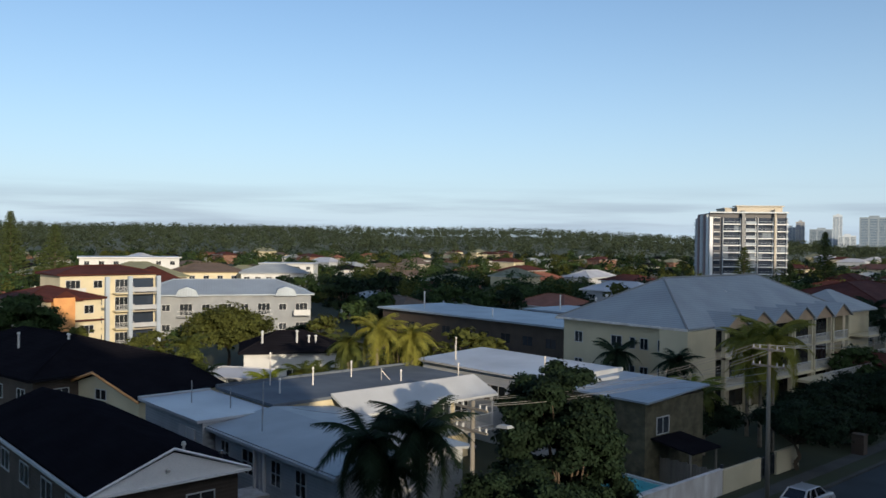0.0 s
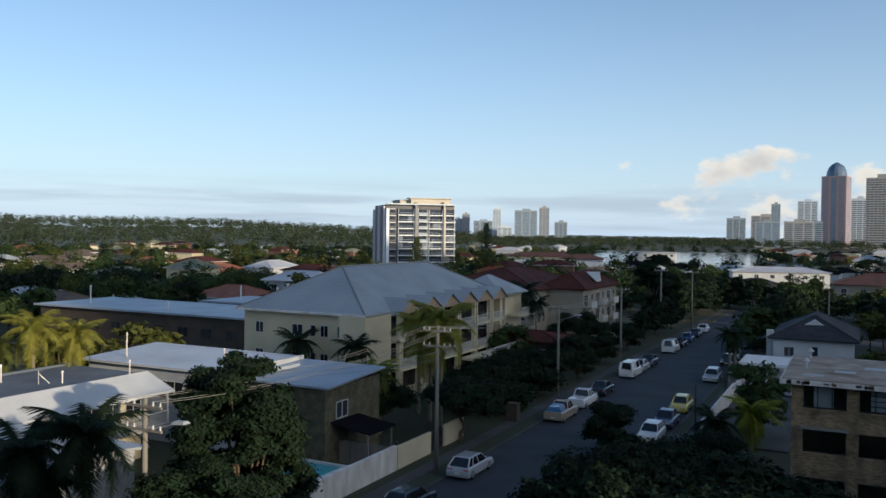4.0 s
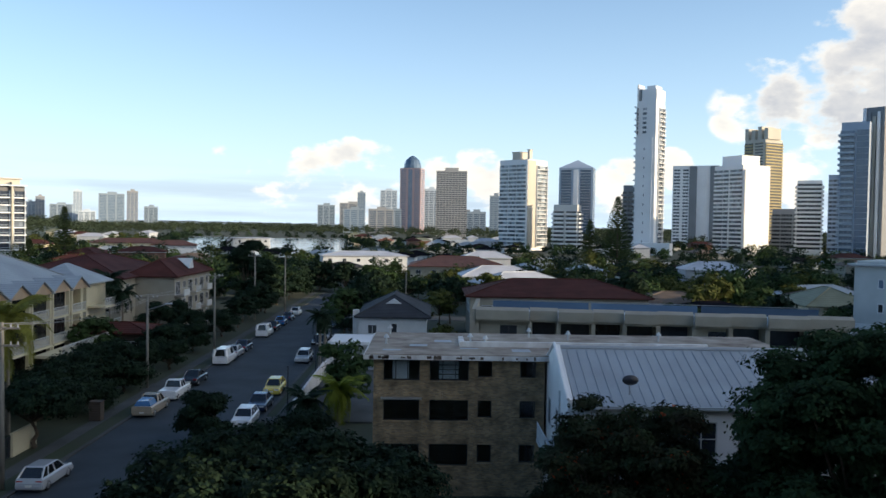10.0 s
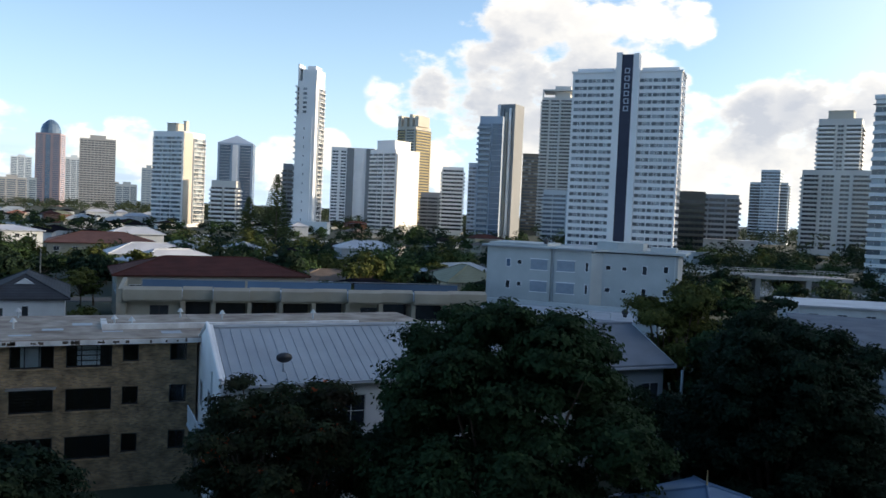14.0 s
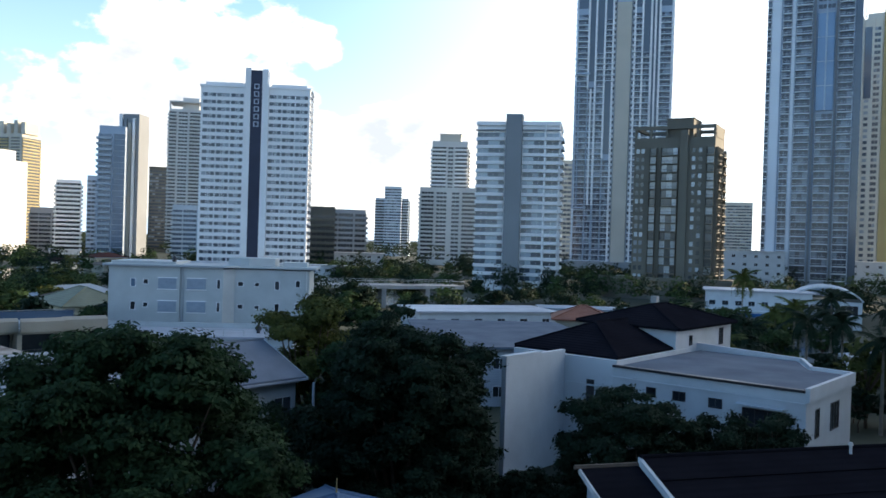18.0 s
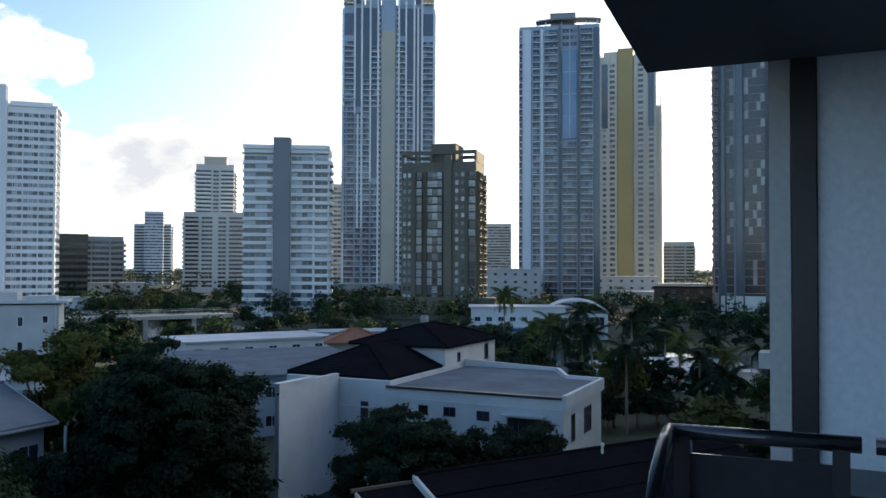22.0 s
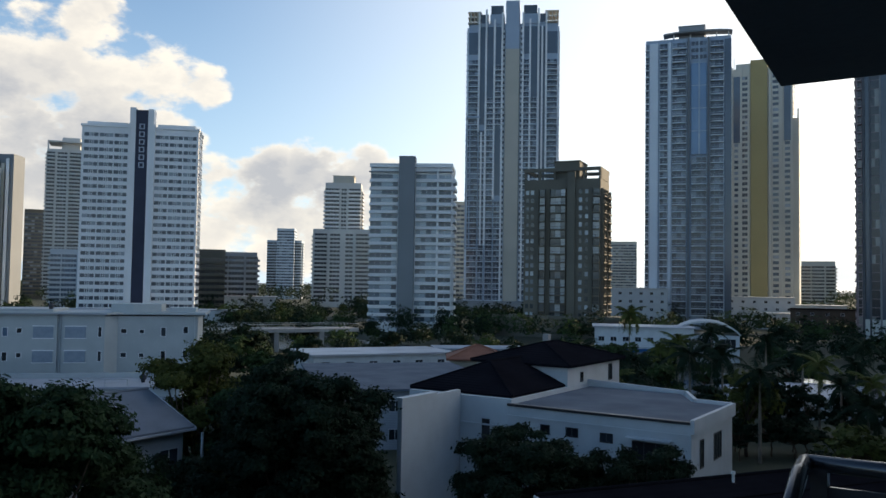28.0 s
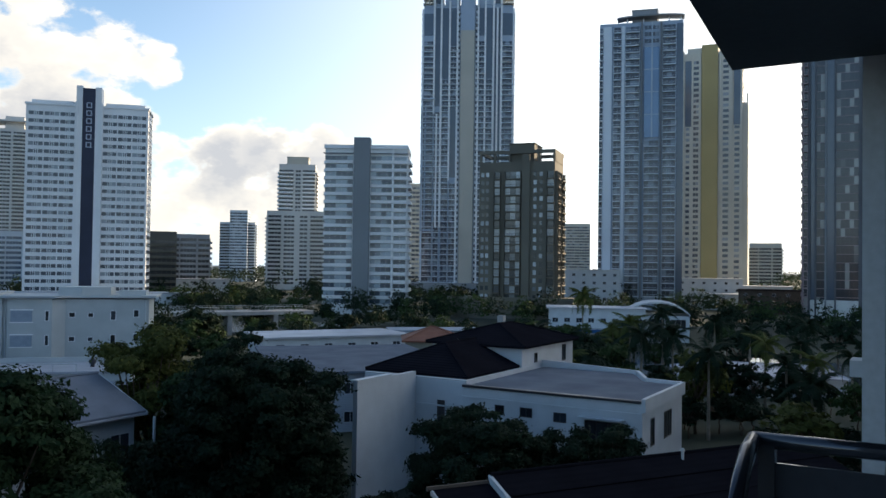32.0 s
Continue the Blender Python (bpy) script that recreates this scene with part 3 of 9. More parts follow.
# wooded ridge on the skyline
def ridge(name, yaw0, yaw1, dist, height, seed, material, label, front=250, fade=30):
    g = Geo()
    n = 160
    v, f = [], []
    for i in range(n + 1):
        a = yaw0 + (yaw1 - yaw0) * i / n
        e = 0.5 + 0.5 * noise.noise(Vector((i * 0.035, seed, 0)))
        h = height * (0.35 + 0.65 * e) * min(1, (n - i) / fade + 0.12) + 3.5 * noise.noise(Vector((i * 0.9, seed, 3))) + 2
        d = way(a, 0)
        for k, (dd, hh) in enumerate(((-front, 0.0), (-front * 0.36, 0.6), (0, 1.0), (200, 0.4))):
            p = d * (dist + dd)
            v.append((p.x, p.y, h * hh))
        if i:
            b = (i - 1) * 4
            f += [(b + k, b + k + 4, b + k + 5, b + k + 1) for k in range(3)]
    g.add(v, f)
    return part(name, g, material, None, label, "structure", True, category="hills")


# Pale blue base colour carries the haze over the far hills and shore.
HILL_HAZE = mat("hazy_blue_hillside", (0.17, 0.21, 0.23), (0.14, 0.175, 0.195), 0.004, 0.95, 0.2, fine=0.05)
HILL = mat("wooded_hillside", (0.062, 0.084, 0.058), (0.048, 0.064, 0.046), 0.01, 0.95, 0.5, fine=0.1)
ridge("backdrop", 95, 50, 4200, 100, 1.7, HILL_HAZE, "low wooded hills along the skyline")
ridge("backdrop", 92, 24, 2000, 40, 8.3, HILL, "wooded rise in the distance", 1100, 60)
ridge("backdrop", 30, -100, 3000, 17, 5.1, HILL_HAZE, "flat wooded shore in the distance")

# ---- towers ----
def at_face(face, w, d, u, out, z):
    """A point on a tower's side: u along it from its left end, out from the wall."""
    if face == 0:
        return (-w / 2 + u, -d / 2 - out, z)
    if face == 1:
        return (w / 2 + out, -d / 2 + u, z)
    if face == 2:
        return (w / 2 - u, d / 2 + out, z)
    return (-w / 2 - out, d / 2 - u, z)


def fbox(g, face, w, d, u0, u1, o0, o1, z0, z1):
    a, b = at_face(face, w, d, u0, o0, z0), at_face(face, w, d, u1, o1, z1)
    g.box(min(a[0], b[0]), min(a[1], b[1]), z0, max(a[0], b[0]), max(a[1], b[1]), z1)


def tower(name, x, y, w, d, h, rz, storey, body, faces, label, z0=0.0, glass=None, slab=None, panel=None, group="", base=1, top_skip=0, category="tower block"):
    """A tower whose sides are columns of windows, balconies or glass; every storey is a row of its own."""
    ob = thing(name, x, y, 0, rz, label, category, group)
    glass, slab, panel = glass or GLASS, slab or body, panel or body
    part("wall", Geo().box(-w / 2, -d / 2, z0, w / 2, d / 2, h), body, ob)
    zones = {}
    for face, cols in faces.items():
        L = w if face in (0, 2) else d
        for u0, u1, kind, *span in cols:
            a, b = u0 * L, u1 * L
            win, bal, pan, bay = zones.setdefault(tuple(span) or (z0, h), (Geo(), Geo(), Geo(), Geo()))

            def panes(width, o, v0, v1, edge=0.05):
                n = max(1, int(round((b - a) / width)))
                s = (b - a) / n
                for i in range(n):
                    fbox(win, face, w, d, a + i * s + edge, a + (i + 1) * s - edge, 0.0, o, v0, v1)
            if kind.startswith("win"):
                panes(2.6, 0.06, storey * 0.33, storey * 0.86, 0.12)
                fbox(bal, face, w, d, a, b, 0.0, 0.16, storey * 0.86, storey * 0.94)
            elif kind.startswith("pair"):
                n = max(1, int(round((b - a) / 5.4)))
                s = (b - a) / n
                for i in range(n):
                    for p, q in ((0.05, 0.38), (0.42, 0.52), (0.56, 0.64), (0.68, 0.97)):
                        fbox(win, face, w, d, a + (i + p) * s, a + (i + q) * s, 0.0, 0.05, storey * 0.34, storey * 0.82)
                fbox(bal, face, w, d, a, b, 0.0, 0.14, storey * 0.84, storey * 0.9)
            elif kind.startswith("band"):
                panes(1.6, 0.06, storey * 0.36, storey * 0.92)
                n = max(1, int((b - a) / 1.6))
                for i in range(n + 1):
                    u = a + (b - a) * i / n
                    fbox(bal, face, w, d, u - 0.05, u + 0.05, 0.0, 0.1, storey * 0.36, storey * 0.92)
            elif kind.startswith("ribbon"):
                panes(1.9, 0.08, storey * 0.40, storey * 0.97, 0.03)
                fbox(pan, face, w, d, a, b, 0.0, 0.75, 0.0, storey * 0.37)
                fbox(bal, face, w, d, a, b, 0.0, 0.86, storey * 0.37, storey * 0.40)
            elif kind.startswith("glass"):
                panes(1.5, 0.1, 0.12, storey - 0.12, 0.02)
                fbox(bal, face, w, d, a, b, 0.0, 0.16, storey - 0.12, storey + 0.06)
            elif kind.startswith("strip"):
                fbox(bay, face, w, d, a, b, 0.0, 0.25, 0.0, storey - 0.06)
                fbox(bay, face, w, d, a, b, 0.0, 0.22, storey - 0.06, storey)
            elif kind.startswith("open"):
                p = 1.4
                panes(2.1, 0.05, 0.15, storey - 0.3)
                fbox(bal, face, w, d, a, b, 0.0, p, -0.2, 0.2)
                fbox(pan, face, w, d, a, b, p - 0.06, p, 0.95, 1.06)
                n = max(1, int((b - a) / 1.3))
                for i in range(n + 1):
                    u = a + (b - a) * i / n
                    fbox(pan, face, w, d, max(a, u - 0.05), min(b, u + 0.05), p - 0.09, p - 0.06, 0.13, 0.95)
                for u in (a, b):
                    fbox(bal, face, w, d, max(a, u - 0.12), min(b, u + 0.12), 0.0, p * 0.7, 0.13, storey - 0.13)
            elif kind.startswith("bal"):
                p = 1.5
                panes(2.2, 0.05, 0.15, storey - 0.35)
                fbox(bal, face, w, d, a, b, 0.0, p, -0.12, 0.14)
                fbox(pan, face, w, d, a, b, p - 0.08, p, 0.14, 1.1)
                for u in (a, b):
                    fbox(pan, face, w, d, max(a, u - 0.1), min(b, u + 0.1), 0.0, p - 0.08, 0.14, 1.1)
                    fbox(bal, face, w, d, max(a, u - 0.15), min(b, u + 0.15), 0.0, 0.5, 0.14, storey - 0.12)
            elif kind.startswith("fin"):
                fbox(bal, face, w, d, a, b, 0.0, 0.8, 0.0, storey)
    n = int((h - z0 - 1.5) / storey)
    for (za, zb), geos in zones.items():
        levels = [i for i in range(base, n - top_skip) if za - 0.1 <= z0 + i * storey and z0 + (i + 1) * storey <= zb + 1.6]
        named = [(k, g, m) for k, g, m in zip(("storey_glazing", "floor_slab", "balcony_front", "glazed_bay"), geos, (glass, slab, panel, GLASS_BAY)) if g.v]
        if math.hypot(x, y) < 345:
            rows = [(k, g.mesh(k, m)) for k, g, m in named]
            for i in levels:
                for k, me in rows:
                    put(k, me, ob, pose(0, 0, z0 + i * storey), kind="stuff")
        else:
            for k, g, m in named:
                j = Geo()
                for i in levels:
                    j.add([(a, b, c + z0 + i * storey) for a, b, c in g.v], g.f)
                part(k, j, m, ob, kind="stuff")
    return ob


def roof_box(ob, x0, y0, x1, y1, z0, z1, material, name="plant_room"):
    g = Geo().box(x0, y0, z0, x1, y1, z1 - 0.3).box(x0 - 0.3, y0 - 0.3, z1 - 0.3, x1 + 0.3, y1 + 0.3, z1)
    return part(name, g, material, ob)


TW_WHITE = mat("white_tower_concrete", (0.80, 0.80, 0.80), (0.68, 0.68, 0.68), 0.06, 0.7, 0.05)
TW_GREY = mat("grey_tower_concrete", (0.30, 0.31, 0.32), (0.24, 0.25, 0.26), 0.06, 0.8, 0.05)
TW_MID = mat("mid_grey_concrete", (0.22, 0.235, 0.25), (0.19, 0.20, 0.21), 0.05, 0.8, 0.05)
TW_SAND = mat("sand_tower_concrete", (0.50, 0.47, 0.40), (0.41, 0.385, 0.33), 0.06, 0.8, 0.05)
TW_BROWN = mat("brown_tower_brick", (0.15, 0.14, 0.11), (0.115, 0.105, 0.085), 0.06, 0.85, 0.1)
TW_BLUE = mat("blue_grey_cladding", (0.36, 0.43, 0.52), (0.29, 0.35, 0.44), 0.06, 0.5, 0.02)
TW_PINK = mat("pink_granite_cladding", (0.36, 0.27, 0.27), (0.29, 0.22, 0.23), 0.05, 0.5, 0.02)
TW_GOLD = mat("ochre_render", (0.40, 0.325, 0.15), (0.34, 0.275, 0.13), 0.05, 0.8, 0.02)
TW_PALE = mat("pale_blue_white_concrete", (0.70, 0.745, 0.79), (0.62, 0.66, 0.70), 0.06, 0.6, 0.02)
TW_CREAM = mat("cream_tower_render", (0.60, 0.575, 0.50), (0.50, 0.48, 0.42), 0.06, 0.8, 0.05)
# Pale blue cladding; on distant towers the tone also stands in for haze.
TW_HAZE = mat("pale_blue_cladding_and_haze", (0.50, 0.57, 0.63), (0.42, 0.48, 0.54), 0.05, 0.6, 0.02)


def pane_mat(name, dark, pale, share, rough=0.14, spec=0.6):
    """Window glass of which every pane is its own: bare and dark, or pale for drawn curtains, in GLASS_LIT for lit
    rooms.
    """
    m = mat(name, dark, tuple(v * 0.6 for v in dark), 0.15, rough, 0.0, spec=spec)
    nt = m.node_tree
    N, L = nt.nodes.new, nt.links.new
    bsdf = nt.nodes["Principled BSDF"]
    bare = bsdf.inputs["Base Color"].links[0].from_socket
    geo, info, mul, fr, step, mix = N("ShaderNodeNewGeometry"), N("ShaderNodeObjectInfo"), N("ShaderNodeMath"), N("ShaderNodeMath"), N("ShaderNodeMapRange"), N("ShaderNodeMix")
    mul.operation, fr.operation, mix.data_type = "MULTIPLY_ADD", "FRACT", "RGBA"
    L(info.outputs["Random"], mul.inputs[0])
    mul.inputs[1].default_value = 17.3
    L(geo.outputs["Random Per Island"], mul.inputs[2])
    L(mul.outputs[0], fr.inputs[0])
    L(fr.outputs[0], step.inputs[0])
    step.inputs[1].default_value, step.inputs[2].default_value = 1 - share * 1.25, 1 - share * 0.55
    L(step.outputs[0], mix.inputs[0])
    L(bare, mix.inputs[6])
    mix.inputs[7].default_value = (*pale, 1)
    L(mix.outputs[2], bsdf.inputs["Base Color"])
    return m


GLASS_GREY = pane_mat("grey_tower_glass", (0.065, 0.082, 0.108), (0.26, 0.29, 0.32), 0.2)
GLASS_PLAIN = mat("plain_tower_glass", (0.09, 0.105, 0.125), (0.06, 0.07, 0.085), 0.15, 0.15, 0.0, spec=0.6)
GLASS_BAY = mat("slate_blue_glazed_bay", (0.085, 0.115, 0.16), (0.06, 0.085, 0.12), 0.05, 0.12, 0.0, spec=0.6)
GLASS_DEEP = pane_mat("deep_blue_tower_glass", (0.04, 0.055, 0.085), (0.18, 0.22, 0.27), 0.2)
# Pale panes put the glow of lit windows into the glass colour.
GLASS_LIT = pane_mat("dark_glass_with_lit_panes", (0.028, 0.034, 0.046), (0.30, 0.30, 0.28), 0.16)
GLASS_CURTAIN = pane_mat("curtained_tower_glass", (0.07, 0.095, 0.122), (0.29, 0.345, 0.39), 0.45)
GLASS_FLASH = pane_mat("bright_curtained_glass", (0.07, 0.08, 0.085), (0.42, 0.45, 0.47), 0.5)
RAIL_PALE = mat("pale_grey_balcony_rail", (0.56, 0.60, 0.65), (0.50, 0.54, 0.59), 0.1, 0.5, 0.0)
SKYGLASS = mat("sky_blue_tower_glass", (0.16, 0.27, 0.42), (0.12, 0.21, 0.35), 0.1, 0.12, 0.0, spec=0.6)
TW_DARK = mat("dark_tower_cladding", (0.085, 0.09, 0.105), (0.065, 0.07, 0.08), 0.1, 0.5, 0.02)
# Blue-grey puts the haze over the skyline towers into their colour.
TW_SKYLINE = mat("hazy_blue_grey_towers", (0.24, 0.30, 0.36), (0.20, 0.25, 0.30), 0.05, 0.6, 0.02)
TW_FAR = mat("pale_grey_far_concrete", (0.56, 0.56, 0.54), (0.47, 0.47, 0.46), 0.05, 0.8, 0.05)
PANEL_GLASS = mat("pale_balcony_glass", (0.34, 0.40, 0.46), (0.28, 0.33, 0.39), 0.3, 0.2, 0.0, spec=0.5)

ALL = {0: [(0.02, 0.98, "win")], 1: [(0.05, 0.95, "win")], 3: [(0.05, 0.95, "win")]}
BAL = {0: [(0.0, 0.28, "bal"), (0.3, 0.68, "band"), (0.72, 1.0, "bal")], 1: [(0.05, 0.45, "bal"), (0.5, 0.95, "win")], 3: [(0.05, 0.45, "bal"), (0.5, 0.95, "win")]}


def sign_tower():
    """White slab hotel with a navy shaft and a pale vertical sign."""
    h, w, d = 77.4, 43.8, 17.0
    wing = [(0.015, 0.395, "pair"), (0.62, 0.985, "pair")]
    ob = tower("tower_block", 210.3, 285.0, w, d, h, -36.1 - 9, 2.9, TW_WHITE, {0: wing, 1: [(0.06, 0.94, "win")], 2: [(0.02, 0.98, "win")], 3: [(0.06, 0.94, "win")]},
               "white slab tower with rows of small windows and a navy shaft", glass=GLASS_GREY)
    for u0, u1, m, hh, o, nm in ((0.405, 0.455, TW_WHITE, 85.4, 1.0, "fin"), (0.56, 0.61, TW_WHITE, 85.0, 1.0, "fin"), (0.455, 0.56, NAVY, 84.6, 0.6, "navy_shaft")):
        g = Geo()
        fbox(g, 0, w, d, u0 * w, u1 * w, -5.0, o, 0.0, hh)
        part(nm, g, m, ob)
    mark = mat("pale_sign_blocks", (0.45, 0.48, 0.56), (0.40, 0.43, 0.5), 1, 0.6, 0.0)
    for i in range(6):
        g = Geo()
        z = 77.0 - i * 3.05
        for u0, u1, v0, v1 in ((0.486, 0.4945, 0, 2.1), (0.5235, 0.532, 0, 2.1), (0.4945, 0.5235, 0, 0.32), (0.4945, 0.5235, 1.78, 2.1)):
            fbox(g, 0, w, d, u0 * w, u1 * w, 0.6, 0.75, z + v0, z + v1)
        part("sign_block", g, mark, ob)
    g = Geo().box(-w / 2 - 0.4, -d / 2 - 0.4, h, w / 2 + 0.4, d / 2 + 0.4, h + 0.8)
    part("parapet", g, TW_WHITE, ob)
    for u0, u1 in ((0.04, 0.38), (0.64, 0.97)):
        g = Geo()
        fbox(g, 0, w, d, u0 * w, u1 * w, -3.0, -0.8, h + 0.8, h + 2.0)
        part("roof_upstand", g, TW_WHITE, ob)
    for u in (0.405, 0.612):
        g = Geo()
        fbox(g, 0, w, d, u * w - 0.45, u * w + 0.45, 0.0, 1.3, 0.0, 79.0)
        part("fin", g, TW_WHITE, ob)
    return ob


sign_tower()

# banded tower with a grey shaft
t1 = tower("tower_block", 254.7, 182.4, 30, 20, 60.5, -54.4 - 6, 2.9, TW_WHITE, {0: [(0.0, 0.34, "ribbon"), (0.56, 0.82, "ribbon"), (0.84, 1.0, "bal")], 1: [(0.0, 0.5, "bal"), (0.55, 1, "win")], 3: [(0.1, 0.9, "ribbon")]},
           "white apartment tower with banded balconies and a grey shaft", glass=GLASS_CURTAIN, panel=TW_WHITE)
g = Geo()
fbox(g, 0, 30, 20, 0.355 * 30, 0.55 * 30, -4, 1.8, 0, 64.5)
part("lift_shaft", g, TW_MID, t1)
part("parapet", Geo().box(-15.3, -10.8, 60.5, 15.3, 10.3, 61.9), TW_WHITE, t1)
# Mid-grey strip stands in for a shaded gap below the parapet.
part("shadow_gap", Geo().box(-15.6, -10.9, 58.6, -4.6, -9.9, 59.0).box(1.6, -10.9, 58.6, 15.4, -9.9, 59.0), TW_MID, t1)
g = Geo()
fbox(g, 0, 30, 20, 0.82 * 30, 0.84 * 30, 0.0, 1.7, 0, 60.5)
part("fin", g, TW_WHITE, t1)

# brown brick tower with open roof frame
t2 = tower("tower_block", 274, 128, 27.5, 15, 55.5, -64.9 - 14, 2.9, TW_BROWN, {0: [(0.02, 0.07, "win"), (0.085, 0.135, "win"), (0.20, 0.29, "open"), (0.345, 0.56, "open"), (0.72, 0.77, "win"), (0.80, 0.85, "win"), (0.9, 1.0, "open")], 1: [(0.04, 0.3, "open"), (0.36, 0.5, "win"), (0.55, 0.96, "open")], 3: [(0.1, 0.9, "win")]},
           "brown brick apartment tower with bright windows and an open roof frame", glass=GLASS_FLASH, slab=TW_BROWN, panel=TW_BROWN)
g = Geo()
fbox(g, 0, 27.5, 15, 0.58 * 27.5, 0.68 * 27.5, 0.0, 0.9, 0, 58)
part("pier", g, TW_BROWN, t2)
for i in range(6):
    x = -13.4 + i * 5.36
    part("roof_post", Geo().box(x - 0.35, -7.5, 55.5, x + 0.35, -6.8, 58.4), TW_BROWN, t2)
part("roof_frame", Geo().box(-13.9, -7.7, 58.4, 13.9, -6.7, 59.6).box(-13.9, 6.7, 58.4, 13.9, 7.7, 59.6).box(12.9, -6.7, 55.5, 13.9, 6.7, 59.6).box(-13.9, -6.7, 58.4, -12.9, 6.7, 59.6), TW_BROWN, t2)
roof_box(t2, -3, -6, 6, 6, 55.5, 62.3, TW_BROWN)
part("podium", Geo().box(-22, -16, 0, 22, 14, 7).box(-22.4, -16.4, 6.4, 22.4, -16, 7.6), TW_BROWN, t2)

# tallest tower, pale spine between blue bays
W, D = 50, 34
cols = [(0.0, 0.115, "open", 6, 147), (0.0, 0.115, "strip", 147, 162), (0.125, 0.19, "strip", 106, 164), (0.125, 0.19, "open", 6, 106), (0.21, 0.29, "strip", 124, 172), (0.21, 0.29, "open", 6, 124), (0.30, 0.375, "strip", 142, 172), (0.30, 0.375, "open", 108, 142), (0.30, 0.375, "strip", 66, 108), (0.30, 0.375, "open", 6, 66), (0.385, 0.412, "bal"),
        (0.585, 0.612, "bal"), (0.62, 0.69, "strip", 146, 172), (0.62, 0.69, "open", 6, 146), (0.70, 0.775, "strip", 124, 172), (0.70, 0.775, "open", 6, 124), (0.80, 0.865, "strip"), (0.885, 1.0, "open", 6, 147), (0.885, 1.0, "strip", 147, 162)]
t3 = tower("tower_block", 422, 232, W, D, 166, -61.2 - 2, 3.1, TW_BLUE, {0: cols, 1: [(0, 0.45, "open"), (0.5, 0.95, "glass")], 3: [(0.05, 0.5, "glass"), (0.55, 1, "open")]},
           "very tall blue-grey tower with a pale concrete spine", glass=GLASS_DEEP, slab=TW_PALE, panel=RAIL_PALE)
g = Geo()
fbox(g, 0, W, D, 0.42 * W, 0.575 * W, -12, 2.4, 0, 151)
part("spine", g, TW_SAND, t3)
g = Geo()
fbox(g, 0, W, D, 0.42 * W, 0.575 * W, -12, 2.4, 151, 178.5)
part("spine_head", g, TW_BLUE, t3)
for u, z0, z1 in ((0.12, 104, 172), (0.2, 40, 174), (0.295, 66, 168), (0.382, 9, 172), (0.615, 9, 172), (0.695, 9, 168), (0.787, 9, 174), (0.875, 9, 172), (0.155, 40, 104), (0.83, 60, 164)):
    g = Geo()
    fbox(g, 0, W, D, u * W - 0.5, u * W + 0.5, 0.0, 2.0, z0, z1)
    part("fin", g, TW_WHITE, t3)
for u in (-0.012, 0.03):
    g = Geo()
    fbox(g, 0, W, D, u * W - 0.3, u * W + 0.3, 1.8, 2.4, 38, 108)
    part("edge_mast", g, TW_BLUE, t3)
for u0, u1, z in ((-0.02, 0.14, 38), (-0.01, 0.14, 112)):
    g = Geo()
    fbox(g, 0, W, D, u0 * W, u1 * W, -1.0, 2.3, z, z + 0.9)
    part("canopy_ledge", g, TW_BLUE, t3)
for u0, u1, z1 in ((0.24, 0.40, 176.5), (0.61, 0.78, 176.5), (0.12, 0.23, 171.5), (0.79, 0.88, 171.5)):
    g = Geo()
    fbox(g, 0, W, D, u0 * W, u1 * W, -14, 0.4, 166, z1 - 5)
    part("crown_bay", g, TW_BLUE, t3)
    g = Geo()
    fbox(g, 0, W, D, u0 * W + 0.5, u1 * W - 0.5, -13, 0.2, z1 - 5, z1)
    part("crown_screen", g, GLASS_GREY, t3)
for u in (0.02, 0.06, 0.10, 0.9, 0.94, 0.98):
    g = Geo()
    fbox(g, 0, W, D, u * W - 0.3, u * W + 0.3, -0.8, 1.0, 166, 173)
    part("roof_post", g, TW_SAND, t3)
for z in (166.5, 169.5, 172.5):
    part("crown_ring", Geo().box(-W / 2 - 0.6, -D / 2 - 1.2, z, -W / 2 + 7, -D / 2 + 6, z + 0.5), TW_SAND, t3)
    part("crown_ring", Geo().box(W / 2 - 7, -D / 2 - 1.2, z, W / 2 + 0.6, -D / 2 + 6, z + 0.5), TW_SAND, t3)
part("podium", Geo().box(-30, -26, 0, 26, 17, 9), TW_GREY, t3)

# blue glass tower with rounded canopy roof
W, D = 36, 30
cols = [(0.0, 0.045, "open"), (0.05, 0.15, "fin"), (0.17, 0.265, "open"), (0.27, 0.305, "fin"), (0.315, 0.485, "open"), (0.54, 0.72, "band", 116, 128), (0.54, 0.72, "open", 6, 76), (0.76, 0.915, "open"), (0.925, 1.0, "strip")]
t4 = tower("tower_block", 373, 114, W, D, 127.5, -73 - 2, 3.0, TW_BLUE, {0: cols, 1: [(0.05, 0.95, "glass")], 3: [(0.0, 0.3, "open"), (0.35, 1, "glass")]},
           "tall blue glass tower with white fins and a curved roof canopy", glass=GLASS_DEEP, slab=TW_PALE, panel=RAIL_PALE)
for u in (0.51, 0.74):
    g = Geo()
    fbox(g, 0, W, D, u * W - 0.35, u * W + 0.35, 0.0, 1.9, 0, 127)
    part("fin", g, TW_MID, t4)
g = Geo()
fbox(g, 0, W, D, 0.54 * W, 0.72 * W, 0.0, 1.0, 76, 116)
part("blue_glass_bay", g, SKYGLASS, t4, "sky-blue glazed bay")
g = Geo()
fbox(g, 0, W, D, 0.625 * W, 0.64 * W, 1.0, 1.25, 76, 127)
for z in (86, 96, 106, 116):
    fbox(g, 0, W, D, 0.54 * W, 0.72 * W, 1.0, 1.08, z, z + 0.25)
part("bay_mullion", g, TW_HAZE, t4)
roof_box(t4, -4, -12, 7, 8, 127.5, 134, TW_GREY)
g = Geo()
